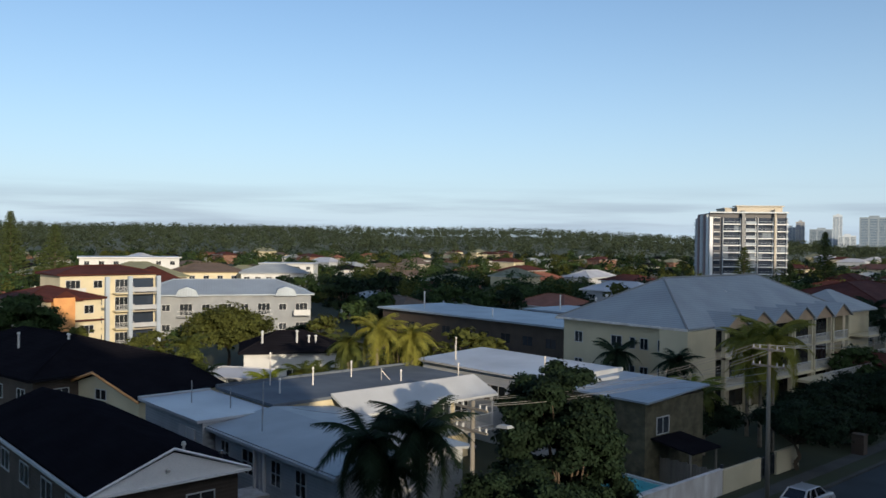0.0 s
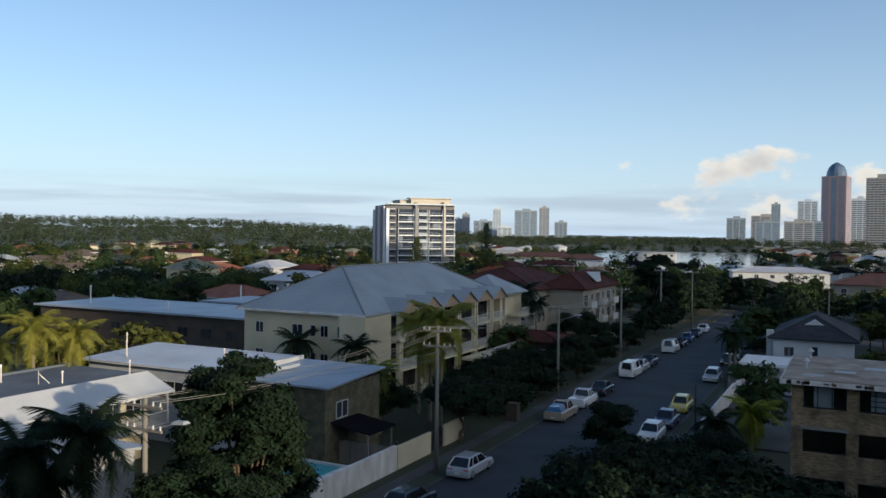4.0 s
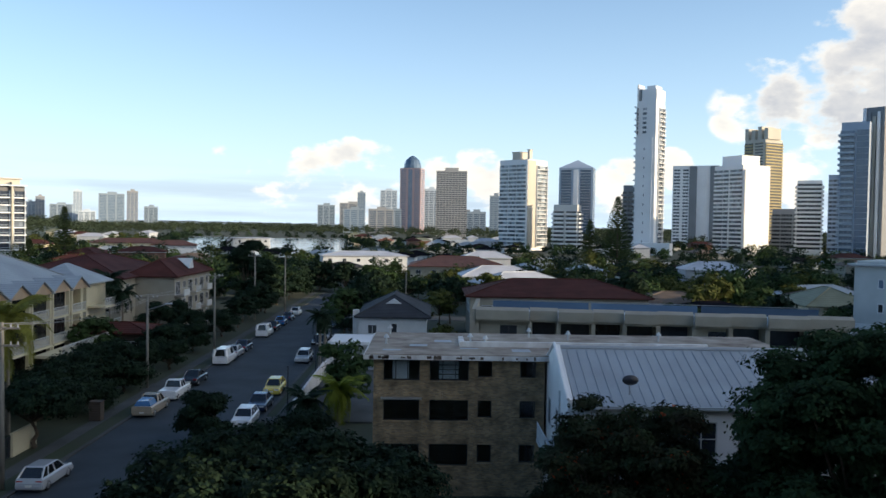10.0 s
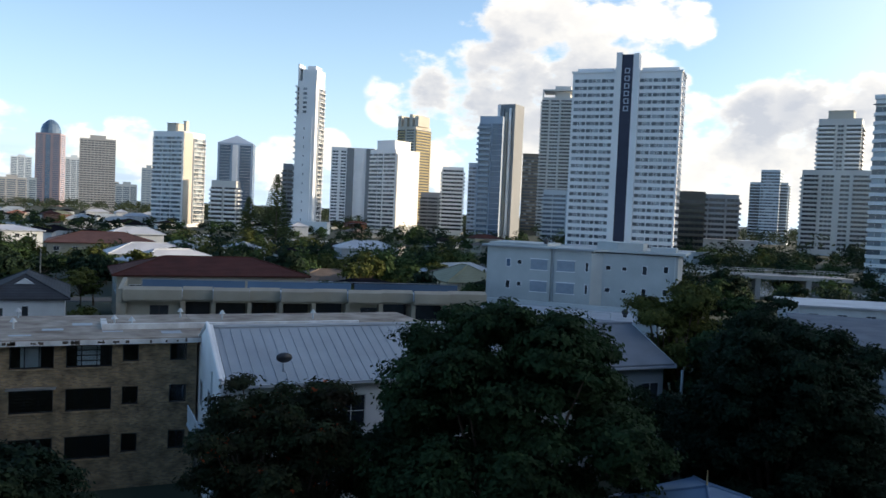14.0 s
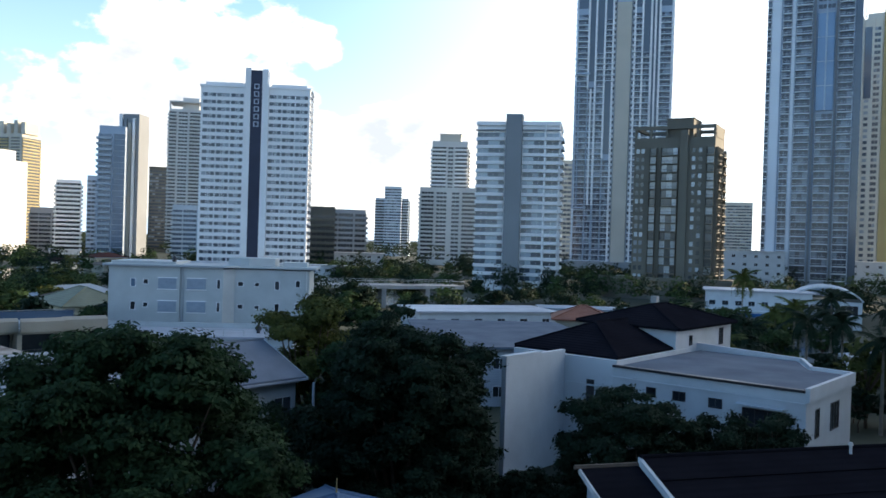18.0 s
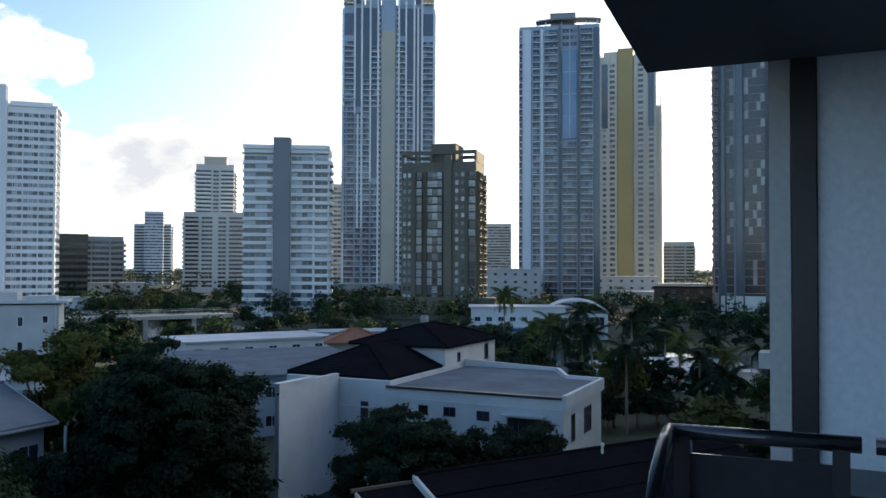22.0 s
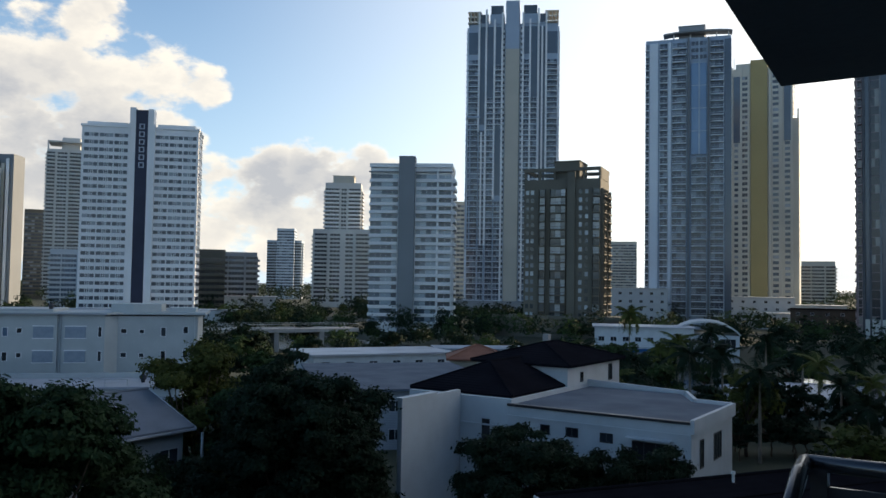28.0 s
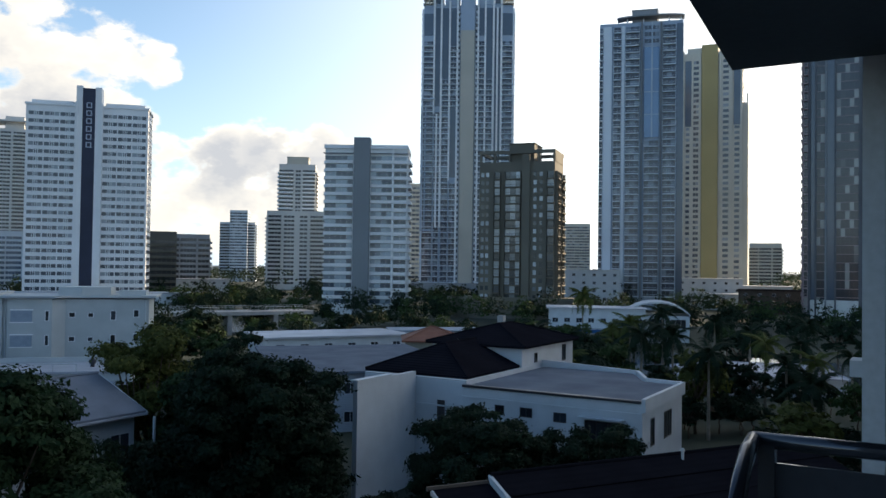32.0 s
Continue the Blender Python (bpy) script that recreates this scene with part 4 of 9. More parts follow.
for i in range(14):
    a0, a1 = math.pi * (0.08 + 0.84 * i / 14), math.pi * (0.08 + 0.84 * (i + 1) / 14)
    g.add([(4 + 15 * math.cos(a) , -13 - 4 * math.sin(a) + k, 129.6 + z) for a in (a0, a1) for k, z in ((0, 0), (0, 0.7), (6, 0.7), (6, 0))],
          [(0, 1, 5, 4), (1, 2, 6, 5), (2, 3, 7, 6), (3, 0, 4, 7)])
part("roof_canopy", g, TW_MID, t4)
for x in (-6, 1, 12, 17):
    part("canopy_post", Geo().box(x - 0.25, -14, 127.5, x + 0.25, -13.5, 129.7), TW_WHITE, t4)

# ochre tower behind it
W, D = 31, 26
t5 = tower("tower_block", 469.8, 103, W, D, 136, -77.7 - 4, 3.0, TW_CREAM, {0: [(0.05, 0.16, "strip", 96, 134), (0.06, 0.13, "win", 6, 96), (0.19, 0.28, "band"), (0.68, 0.78, "win"), (0.86, 0.97, "strip", 96, 134), (0.87, 0.96, "win", 6, 96)], 1: [(0.1, 0.9, "win")], 3: [(0.1, 0.9, "win")]},
           "sand-coloured tower with a broad ochre shaft", glass=GLASS_GREY, slab=TW_CREAM)
for u in (0.02, 0.175, 0.30, 0.64, 0.82, 0.985):
    g = Geo()
    fbox(g, 0, W, D, u * W - 0.5, u * W + 0.5, 0.0, 0.9, 0, 137 if u < 0.8 else 134)
    part("pilaster", g, TW_CREAM, t5)
part("crown_step", Geo().box(-13, -12, 136, -5, 8, 139).box(6, -12, 136, 12, 8, 138), TW_CREAM, t5)
g = Geo()
fbox(g, 0, W, D, 0.33 * W, 0.60 * W, -8, 1.2, 0, 140)
part("ochre_shaft", g, TW_GOLD, t5)
part("side_wing", Geo().box(15.5, -11, 0, 18.4, 11, 108).box(17.6, -11, 108, 18.4, -10, 113), TW_CREAM, t5)
part("mast", Geo().tube((-15, 0, 136), (-15, 0, 146), 0.25), TW_WHITE, t5)

# dark tower beside the balcony wall; its unseen width is added to cast shade
W, D = 95, 26
t6 = tower("tower_block", 332.8, -7.94, W, D, 128, -84.8, 3.0, TW_DARK, {0: [(0.0, 0.0145, "open"), (0.0242, 0.0387, "strip"), (0.0424, 0.0702, "glass"), (0.0775, 0.103, "strip"), (0.109, 0.182, "glass"), (0.218, 0.351, "open"), (0.387, 0.96, "glass")], 3: [(0.0, 0.5, "open"), (0.55, 0.95, "glass")], 1: [(0.1, 0.9, "win")]},
           "dark glass tower with pinkish balcony edges", glass=GLASS_LIT, slab=TW_PINK, panel=TW_PINK)
for u, o, m in ((0.0194, 1.2, TW_DARK), (0.0406, 0.8, TW_DARK), (0.0738, 1.5, TW_MID), (0.106, 0.9, TW_DARK)):
    g = Geo()
    fbox(g, 0, W, D, u * W - 0.3, u * W + 0.3, 0.0, o, 0, 129)
    part("fin", g, m, t6)
# Pale base colour stands in for light inside the lobby.
LOBBY = mat("lit_lobby_glass", (0.6, 0.62, 0.6), (0.5, 0.5, 0.48), 0.5, 0.3, 0.0)
g = Geo()
fbox(g, 0, W, D, 0.0218 * W, 0.182 * W, 0, 0.3, 1.0, 8.0)
part("lobby_glazing", g, LOBBY, t6)
# Unseen lower wing, added to shade the foreground yet leave the palms in sun.
g = Geo().box(W / 2 + 0.02, -D / 2, 0, W / 2 + 21, D / 2, 88.5)
part("lower_wing", g, TW_DARK, t6)
g = Geo()
for i in range(28):
    g.box(W / 2 + 1, -D / 2 - 0.12, 3 + i * 3, W / 2 + 20, -D / 2 - 0.01, 5.2 + i * 3)
part("wing_glazing", g, GLASS, t6, kind="stuff")

# stepped white pair and the group round it
tower("tower_block", 645, 630, 36, 24, 62, -45.8 - 8, 3.0, TW_HAZE, BAL, "pale tower with balconies in the distance", panel=TW_HAZE)
tower("tower_block", 638, 622, 18, 20, 74, -45.8 - 8, 3.0, TW_HAZE, ALL, "pale slim tower shaft in the distance", glass=GLASS_GREY)
t7 = tower("tower_block", 474, 400.6, 47, 26, 57, -49.4 - 5, 3.0, TW_FAR, {0: [(0.02, 0.22, "bal"), (0.26, 0.42, "win"), (0.5, 0.62, "win"), (0.66, 0.98, "bal")], 1: [(0.1, 0.9, "win")], 3: [(0.1, 0.9, "bal")]}, "stone-grey apartment block with balconies", panel=TW_FAR)
t8 = tower("tower_block", 490, 417.6, 27, 22, 94, -49.1 - 5, 3.0, TW_FAR, {0: [(0.0, 0.4, "bal"), (0.45, 0.6, "win"), (0.65, 1.0, "bal")], 1: [(0.1, 0.9, "bal")], 3: [(0.1, 0.9, "bal")]}, "pale stepped tower rising behind an apartment block", panel=TW_WHITE)
roof_box(t8, -8, -8, 8, 8, 94, 100, TW_SAND)
tower("tower_block", 478, 303, 22, 16, 74, -57.7, 3.0, TW_SAND, ALL, "pale tower partly hidden by a taller one", glass=GLASS_GREY)
tower("tower_block", 275, 322, 18, 14, 33, -40.8, 2.9, TW_BROWN, {0: [(0, 1, "bal")], 3: [(0.1, 0.9, "win")]}, "dark brown low block with balconies", panel=TW_BROWN)
tower("tower_block", 326, 356, 22, 16, 34, -42.5, 2.9, TW_GREY, BAL, "grey-brown apartment block with balconies", panel=TW_GREY)
tower("tower_block", 838, 327, 30, 18, 66, -68.7, 3.0, TW_SAND, ALL, "cream tower far beyond the river", glass=GLASS_GREY)
tower("tower_block", 850, 290, 24, 18, 52, -71.0, 3.0, TW_SAND, ALL, "cream block far beyond the river", glass=GLASS_GREY)
tower("tower_block", 791, 127, 27, 18, 43, -80.9, 3.0, TW_SAND, BAL, "distant sand-coloured block with balconies", panel=TW_SAND)

# sunlit group
t9 = tower("tower_block", 67, 599, 25, 23, 64.5, -6.4 - 38, 2.9, TW_WHITE, {0: [(0.0, 0.30, "ribbon"), (0.32, 0.60, "ribbon"), (0.62, 0.95, "ribbon")], 1: [(0.45, 1.0, "open")], 3: [(0.1, 0.9, "win")]},
           "white apartment tower with banded balconies and gold-lit recess", glass=GLASS_CURTAIN, panel=TW_WHITE)
# Sand-coloured panel stands in for golden sunlight in the recess.
g = Geo()
fbox(g, 1, 25, 23, 0.5, 9.6, 0.0, 0.3, 2, 64)
part("sandy_wall", g, TW_SAND, t9, "wall panel coloured sandy for golden sunlight")
roof_box(t9, -4, -8, 3, 3, 64.5, 70.5, TW_SAND)
roof_box(t9, 8, -6, 10, -3, 64.5, 72, TW_SAND, "roof_fin")
t10 = tower("tower_block", 92, 553, 15.8, 14, 32, -9.3 - 12, 2.8, TW_FAR, {0: [(0, 0.45, "bal"), (0.52, 1, "bal")], 1: [(0, 1, "bal")], 3: [(0, 1, "bal")]}, "small pale apartment tower with stacked balconies", panel=TW_WHITE)
t11 = tower("tower_block", 157, 886, 36, 26, 80, -10 - 6, 3.0, TW_BLUE, {0: [(0.06, 0.36, "glass"), (0.42, 0.56, "fin"), (0.62, 0.94, "glass")], 1: [(0.1, 0.9, "glass")], 3: [(0.1, 0.9, "glass")]}, "blue-grey tower with a peaked roof", glass=GLASS_BLUE, slab=TW_WHITE)
part("peaked_roof", Geo().add([(-18, -13, 80), (18, -13, 80), (18, 13, 80), (-18, 13, 80), (0, 0, 89)], [(0, 1, 4), (1, 2, 4), (2, 3, 4), (3, 0, 4)]), TW_BLUE, t11)
t12 = tower("tower_block", 143.9, 543, 13, 15, 100, -14.8 - 22, 3.0, TW_WHITE, {3: [(0.0, 0.6, "open")], 0: [(0.0, 0.12, "open", 76, 100), (0.30, 0.52, "win", 76, 100)], 1: [(0.3, 0.95, "open")]}, "slender white tower with balconies down one edge", glass=GLASS_GREY, panel=TW_WHITE)
part("upper_shaft", Geo().box(-3.5, -7, 100, 6.5, 7.5, 107.5).box(-6.5, -7.5, 100, -5.7, 2, 111).box(-5.7, -6, 107.5, -3.5, 2, 108).box(-1, -5, 107.5, 5, 5, 110), TW_WHITE, t12)
part("blank_wall", Geo().box(-6.7, -8.3, 0, 4.6, -7.5, 76), TW_WHITE, t12)
for i in range(24):
    part("balcony_tip", Geo().box(-8.2, -7.4, 4 + i * 4, -6.5, -4.5, 4.35 + i * 4).box(-8.2, -7.4, 4.35 + i * 4, -8.1, -4.5, 5.2 + i * 4), TW_WHITE, t12)
for i in range(11):
    part("window_slot", Geo().box(-1.2 + 0.2 * (i % 3), -8.36, 8 + i * 6, -0.7 + 0.2 * (i % 3), -8.3, 9.6 + i * 6), GLASS_GREY, t12)
part("low_wing", Geo().box(-6, -14, 0, 20, -8.5, 8), TW_WHITE, t12)
tower("tower_block", 136, 560, 10, 10, 46, -13.5, 3.0, TW_GREY, BAL, "grey block behind a slender tower", panel=TW_GREY)
t13 = tower("tower_block", 246, 762, 41, 24, 75, -17.9 - 4, 3.0, TW_WHITE, {0: [(0.02, 0.16, "win"), (0.22, 0.34, "win"), (0.60, 0.72, "fin")], 1: [(0.1, 0.9, "win")]}, "white tower with dark vertical strips", glass=GLASS_GREY)
for u0, u1 in ((0.36, 0.52), (0.80, 0.98)):
    g = Geo()
    fbox(g, 0, 41, 24, u0 * 41, u1 * 41, 0, 0.7, 0, 74.5)
    part("dark_strip", g, TW_MID, t13)
t14 = tower("tower_block", 220, 582, 26, 26, 62, -20.8 - 43, 2.95, TW_WHITE, {0: [(0.0, 0.30, "ribbon"), (0.32, 0.5, "ribbon"), (0.55, 0.98, "ribbon")], 1: [(0.02, 0.06, "open")], 3: [(0.0, 0.9, "bal")]}, "white tower with a blank sunlit end wall", glass=GLASS_GREY, panel=TW_WHITE)
roof_box(t14, -10, -9, 8, 8, 62, 69, TW_WHITE)
t15 = tower("tower_block", 337, 836, 25, 25, 108, -22 - 40, 3.0, TW_SAND, {0: [(0.0, 0.4, "bal"), (0.5, 0.9, "win")], 1: [(0.0, 1.0, "bal")], 3: [(0.1, 0.9, "win")]}, "ochre tower with a castellated top", panel=TW_GOLD, slab=TW_GOLD)
for x in (-12, -4, 4, 12):
    part("roof_turret", Geo().box(x - 2.2, -11, 108, x + 2.2, 8, 117 + (x % 5)), TW_SAND, t15)
tower("tower_block", 279, 643, 21, 16, 34, -23.4, 3.0, TW_GREY, BAL, "low grey apartment block with balconies", panel=TW_GREY)
tower("tower_block", 272, 590, 16, 16, 53, -24.8, 3.0, TW_WHITE, {0: [(0, 1, "bal")], 1: [(0, 1, "bal")], 3: [(0, 1, "bal")]}, "white tower with rounded stacked balconies", panel=TW_WHITE)
tower("tower_block", 290, 583, 14, 16, 57, -26.4, 3.0, TW_BLUE, ALL, "slim blue-grey tower with small windows", glass=GLASS_GREY)
t16 = tower("tower_block", 220, 424, 13, 16, 73, -27.4 - 10, 3.0, TW_BLUE, {0: [(0.0, 0.5, "bal"), (0.55, 1, "glass")], 3: [(0, 1, "bal")]}, "blue-grey tower with angled balconies", glass=GLASS_BLUE, panel=PANEL_GLASS)
t17 = tower("tower_block", 231, 424, 11, 12, 81, -28.4 - 24, 3.0, TW_MID, {3: [(0.1, 0.9, "win")]}, "slim tower of bright vertical fins", glass=GLASS_GREY)
for u, m in ((-4.6, TW_WHITE), (-2.2, TW_MID), (0.2, TW_SAND), (2.6, TW_WHITE), (4.8, TW_MID)):
    part("fin", Geo().box(u - 0.8, -7.2, 0, u + 0.8, -6, 76 + abs(u)), m, t17)
tower("tower_block", 410, 702, 22, 18, 78, -30.3, 3.0, TW_BROWN, ALL, "brown tower in the second row", glass=GLASS_GREY)
t18 = tower("tower_block", 408, 655, 31, 26, 126, -31.8 - 6, 3.1, TW_FAR, {0: [(0.0, 0.2, "bal"), (0.25, 0.5, "win"), (0.55, 1.0, "bal")], 1: [(0.1, 0.9, "bal")], 3: [(0.0, 1, "bal")]}, "stone-coloured tower with an open roof frame", panel=TW_FAR)
part("roof_frame", Geo().box(-15.5, -13, 132, 15.5, 13, 133.2).box(-15.5, -13, 126, -14.3, -12, 132).box(14.3, -13, 126, 15.5, -12, 132).box(-5, -7, 126, 9, 9, 137), TW_FAR, t18)
tower("tower_block", 302, 480, 22, 14, 36, -33.5, 3.0, TW_HAZE, BAL, "blue-green glass low block", glass=GLASS_BLUE)

# round-fronted apartment block among the houses
W, D = 29, 22
t19 = tower("apartment_block", -168.8, 308, W, D, 29, 28.9 + 14, 2.75, TW_DARK, {0: [(0.0, 0.04, "fin"), (0.05, 0.14, "win"), (0.17, 0.40, "open"), (0.46, 0.60, "bal"), (0.62, 0.82, "open"), (0.86, 1.0, "open")], 3: [(0.0, 0.16, "open"), (0.24, 0.36, "win"), (0.48, 0.60, "win"), (0.72, 0.84, "win")], 1: [(0.1, 0.9, "open")]},
            "dark grey apartment block with pale balcony bands", glass=GLASS_DEEP, slab=TW_PALE, panel=PANEL_GLASS, category="apartment block")
g = Geo()
fbox(g, 0, W, D, 0.41 * W, 0.45 * W, 0.0, 1.7, 0, 30)
part("fin", g, TW_MID, t19)
g = Geo()
fbox(g, 0, W, D, 0.83 * W, 0.85 * W, 0.0, 1.7, 0, 30.5)
part("fin", g, TW_SAND, t19)
for k, y in enumerate((-9.5, -4, 1.5, 7)):
    part("column", Geo().box(-15.3, y - 0.7, 0, -14.5, y + 0.7, 28.5), TW_PINK if k % 2 else TW_PALE, t19)
part("roof_edge", Geo().box(-14.8, -12.8, 29, 14.8, -11.4, 29.5), TW_HAZE, t19)
part("roof_pavilion", Geo().box(-4, -10.5, 29, 13, -6, 31.6).box(-4.6, -11.2, 31.6, 13.6, -5.4, 32.0), TW_SAND, t19, "sunlit ochre roof storey")
roof_box(t19, -8, -8, 10, 6, 29, 31.2, TW_SAND)

# far skyline
FAR = [(-1042, 2162, 27, 61), (-1020, 2172, 22, 75), (-934, 2102, 53, 54), (-899, 2117, 22, 89), (-717, 1867, 54, 75), (-676, 1882, 24, 82), (-640, 1900, 30, 48), (-860, 2080, 40, 38),
       (-238, 1885, 39, 58), (-198, 2091, 64, 68), (-159, 1894, 18, 88), (-97, 1898, 39, 94), (-138, 1494, 39, 43), (-90, 1498, 45, 44), (-47, 1500, 38, 45), (1, 1600, 27, 86), (83, 1498, 34, 42), (60, 1540, 26, 46), (102, 1296, 19, 64)]
for i, (x, y, w, h) in enumerate(FAR):
    yaw = math.degrees(math.atan2(-x, y))
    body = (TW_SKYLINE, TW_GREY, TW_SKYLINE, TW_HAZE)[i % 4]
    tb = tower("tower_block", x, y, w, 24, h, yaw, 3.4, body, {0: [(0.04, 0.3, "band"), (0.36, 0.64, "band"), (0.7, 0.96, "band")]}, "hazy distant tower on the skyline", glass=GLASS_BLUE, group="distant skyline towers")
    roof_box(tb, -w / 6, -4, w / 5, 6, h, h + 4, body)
t20 = tower("tower_block", -34, 1500, 38, 32, 118, 1.3 - 14, 3.4, TW_PINK, {0: [(0.06, 0.3, "band"), (0.4, 0.6, "glass"), (0.7, 0.94, "band")], 1: [(0.1, 0.9, "band")]}, "pink granite tower with a rounded glass crown", glass=GLASS_BLUE)
g = Geo()
for k, (r, z) in enumerate(((16, 118), (15, 126), (12, 133), (7, 138), (2, 141))):
    g.v += [(r * math.cos(a * math.pi / 8), r * math.sin(a * math.pi / 8), z) for a in range(16)]
    if k:
        b = (k - 1) * 16
        g.f += [(b + a, b + (a + 1) % 16, b + 16 + (a + 1) % 16, b + 16 + a) for a in range(16)]
part("glass_crown", g, GLASS_BLUE, t20)
t21 = tower("tower_block", 31, 1250, 46, 30, 98, -1.4, 3.2, TW_GREY, {0: [(u, u + 0.085, "band") for u in (0.02, 0.12, 0.22, 0.32, 0.42, 0.52, 0.62, 0.72, 0.82, 0.91)], 1: [(0.1, 0.9, "band")]}, "grey-brown tower with close vertical ribs", glass=GLASS_PLAIN)
roof_box(t21, -10, -8, 10, 8, 98, 103, TW_GREY)

# ---- buildings near the camera ----
def walls(ob, x0, y0, x1, y1, z0, z1, material, name="wall"):
    return part(name, Geo().box(x0, y0, z0, x1, y1, z1), material, ob)


def downpipe(ob, x, y, z0, z1, r=0.05, material=None):
    return part("downpipe", Geo().tube((x, y, z0), (x, y, z1), r, n=8), material or WHITE, ob)


def vent(ob, x, y, z, h, r=0.06, material=None, cap=True):
    g = Geo().tube((x, y, z), (x, y, z + h), r, n=8)
    if cap:
        g.tube((x, y, z + h - 0.03), (x, y, z + h + 0.12), r * 1.9, r * 1.2, n=8)
    return part("roof_vent", g, material or WHITE_OLD, ob)


def opening_wall(ob, p, q, z0, z1, holes, material, thick=0.25, name="wall"):
    """A wall from p to q with holes through it: u0, u1, v0, v1 along it and up; the outside is on the right hand going from p to q."""
    p, q = Vector((*p, 0)), Vector((*q, 0))
    d = (q - p).normalized()
    n = Vector((d.y, -d.x, 0))
    L = (q - p).length
    us = sorted({0, L, *[h[0] for h in holes], *[h[1] for h in holes]})
    vs = sorted({z0, z1, *[h[2] for h in holes], *[h[3] for h in holes]})

    def solid(i, j):
        u, v = (us[i] + us[i + 1]) / 2, (vs[j] + vs[j + 1]) / 2
        return not any(h[0] <= u <= h[1] and h[2] <= v <= h[3] for h in holes)

    g = lattice(us, vs, solid, lambda u, v, o: p + d * u - n * (thick - o) + Vector((0, 0, v)), thick)
    return part(name, g, material, ob)


# dark-roofed flats below the balcony
def near_flats():
    ob = thing("house", -46, 16.4, 0, 0, "two-storey flats with a dark tiled roof and pale grey gable", "house")
    walls(ob, -12, -3.5, 8.2, 3.5, 0, 6.0, BROWNWALL)
    part("roof", gable_roof(-12, -3.5, 8.1, 3.5, 5.9, 1.45, "x", 0.45, 0.14), ROOF_DARK, ob)
    part("gable_wall", Geo().add([(8.5, -3.95, 5.92), (8.5, 3.95, 5.92), (8.5, 0, 7.42), (8.2, -3.95, 5.92), (8.2, 3.95, 5.92), (8.2, 0, 7.42)], [(0, 1, 2), (5, 4, 3), (0, 3, 4, 1)]), BRIGHT, ob, "pale sheeted gable wall")
    for s in (-1, 1):
        part("barge_board", Geo().tube((8.58, s * 4.0, 5.95), (8.58, 0, 7.5), 0.07, n=4), BRIGHT, ob)
    part("gable_sill", Geo().box(8.2, -4.0, 5.8, 8.66, 4.0, 5.91), BRIGHT, ob)
    part("gutter", Geo().box(-12.4, -4.12, 5.76, 8.5, -3.98, 5.9), WHITE, ob)
    part("gutter", Geo().box(-12.4, 3.98, 5.76, 8.5, 4.12, 5.9), WHITE, ob)
    part("gable_vent", Geo().tube((8.45, -0.3, 6.55), (8.66, -0.3, 6.5), 0.09, n=8), WHITE_OLD, ob)
    vent(ob, 7.6, 0.9, 6.9, 0.5, 0.07)
    vent(ob, 7.4, 3.0, 6.1, 0.5, 0.09, BLACKMETAL)
    for y in (-2, 1.5):
        window(ob, "E", 8.2, y, 3.9, 1.5, 1.2)
    for x in (-7, -3, 1, 5):
        window(ob, "S", x, -3.5, 3.8, 1.8, 1.2)
    return ob


def grey_flats():
    """Weatherboard flats: low white roof, grey gable roof, long blue roof with sunlit awning."""
    ob = thing("flats", -48, 28, 0, 0, "grey-blue weatherboard flats under pale low-pitched roofs", "flats")
    walls(ob, -9.0, -5.2, 0, 0, 0, 6.0, GREYBLUE)
    part("roof", Geo().box(-9.4, -5.6, 6.0, 0.1, -0.2, 6.18).box(-9.4, -5.6, 6.18, -9.2, -0.2, 6.3), ROOF_PALE, ob, "white painted flat metal roof")
    walls(ob, 0.12, -4.4, 13.6, 4.2, 0, 5.7, GREYBLUE)
    part("roof", gable_roof(0.2, -4.4, 13.7, 4.2, 5.66, 0.55, "x", 0.5, 0.14), LIGHTGREY, ob, "light grey low-pitched sheet roof")
    part("gutter", Geo().box(-0.4, -5.05, 5.55, 14.3, -4.9, 5.72), GREYBLUE, ob)
    for x in (1.5, 4.4, 7.6, 10.2):
        window(ob, "S", x, -4.4, 3.6, 1.1 if x != 4.4 else 1.5, 1.5, 1)
        window(ob, "S", x + 0.6, -4.4, 0.8, 1.2, 1.4, 1)
    for x in (-7.5, -5.2):
        window(ob, "S", x, -5.2, 3.9, 0.9, 0.8)
    part("white_door", Geo().box(-3.3, -5.3, 3.1, -2.2, -5.2, 5.4), WHITE, ob)
    part("white_door", Geo().box(-2.1, -5.3, 3.1, -1.0, -5.2, 5.4), WHITE, ob)
    part("porch", Geo().box(4.9, -6.0, 2.9, 6.9, -4.4, 3.05).box(5.2, -4.55, 3.05, 5.35, -4.4, 5.5).box(6.3, -4.55, 3.05, 6.45, -4.4, 5.5), WHITE_OLD, ob)
    downpipe(ob, 5.9, -4.5, 0, 5.6)
    for x, y, h in ((-5.5, -3.4, 1.6), (-2.2, -2.2, 1.4), (0.9, -1.5, 2.4), (4.2, -3.4, 1.7)):
        vent(ob, x, y, 6.1 if x < 0 else 5.9, h, 0.035, STEEL, False)
    return ob


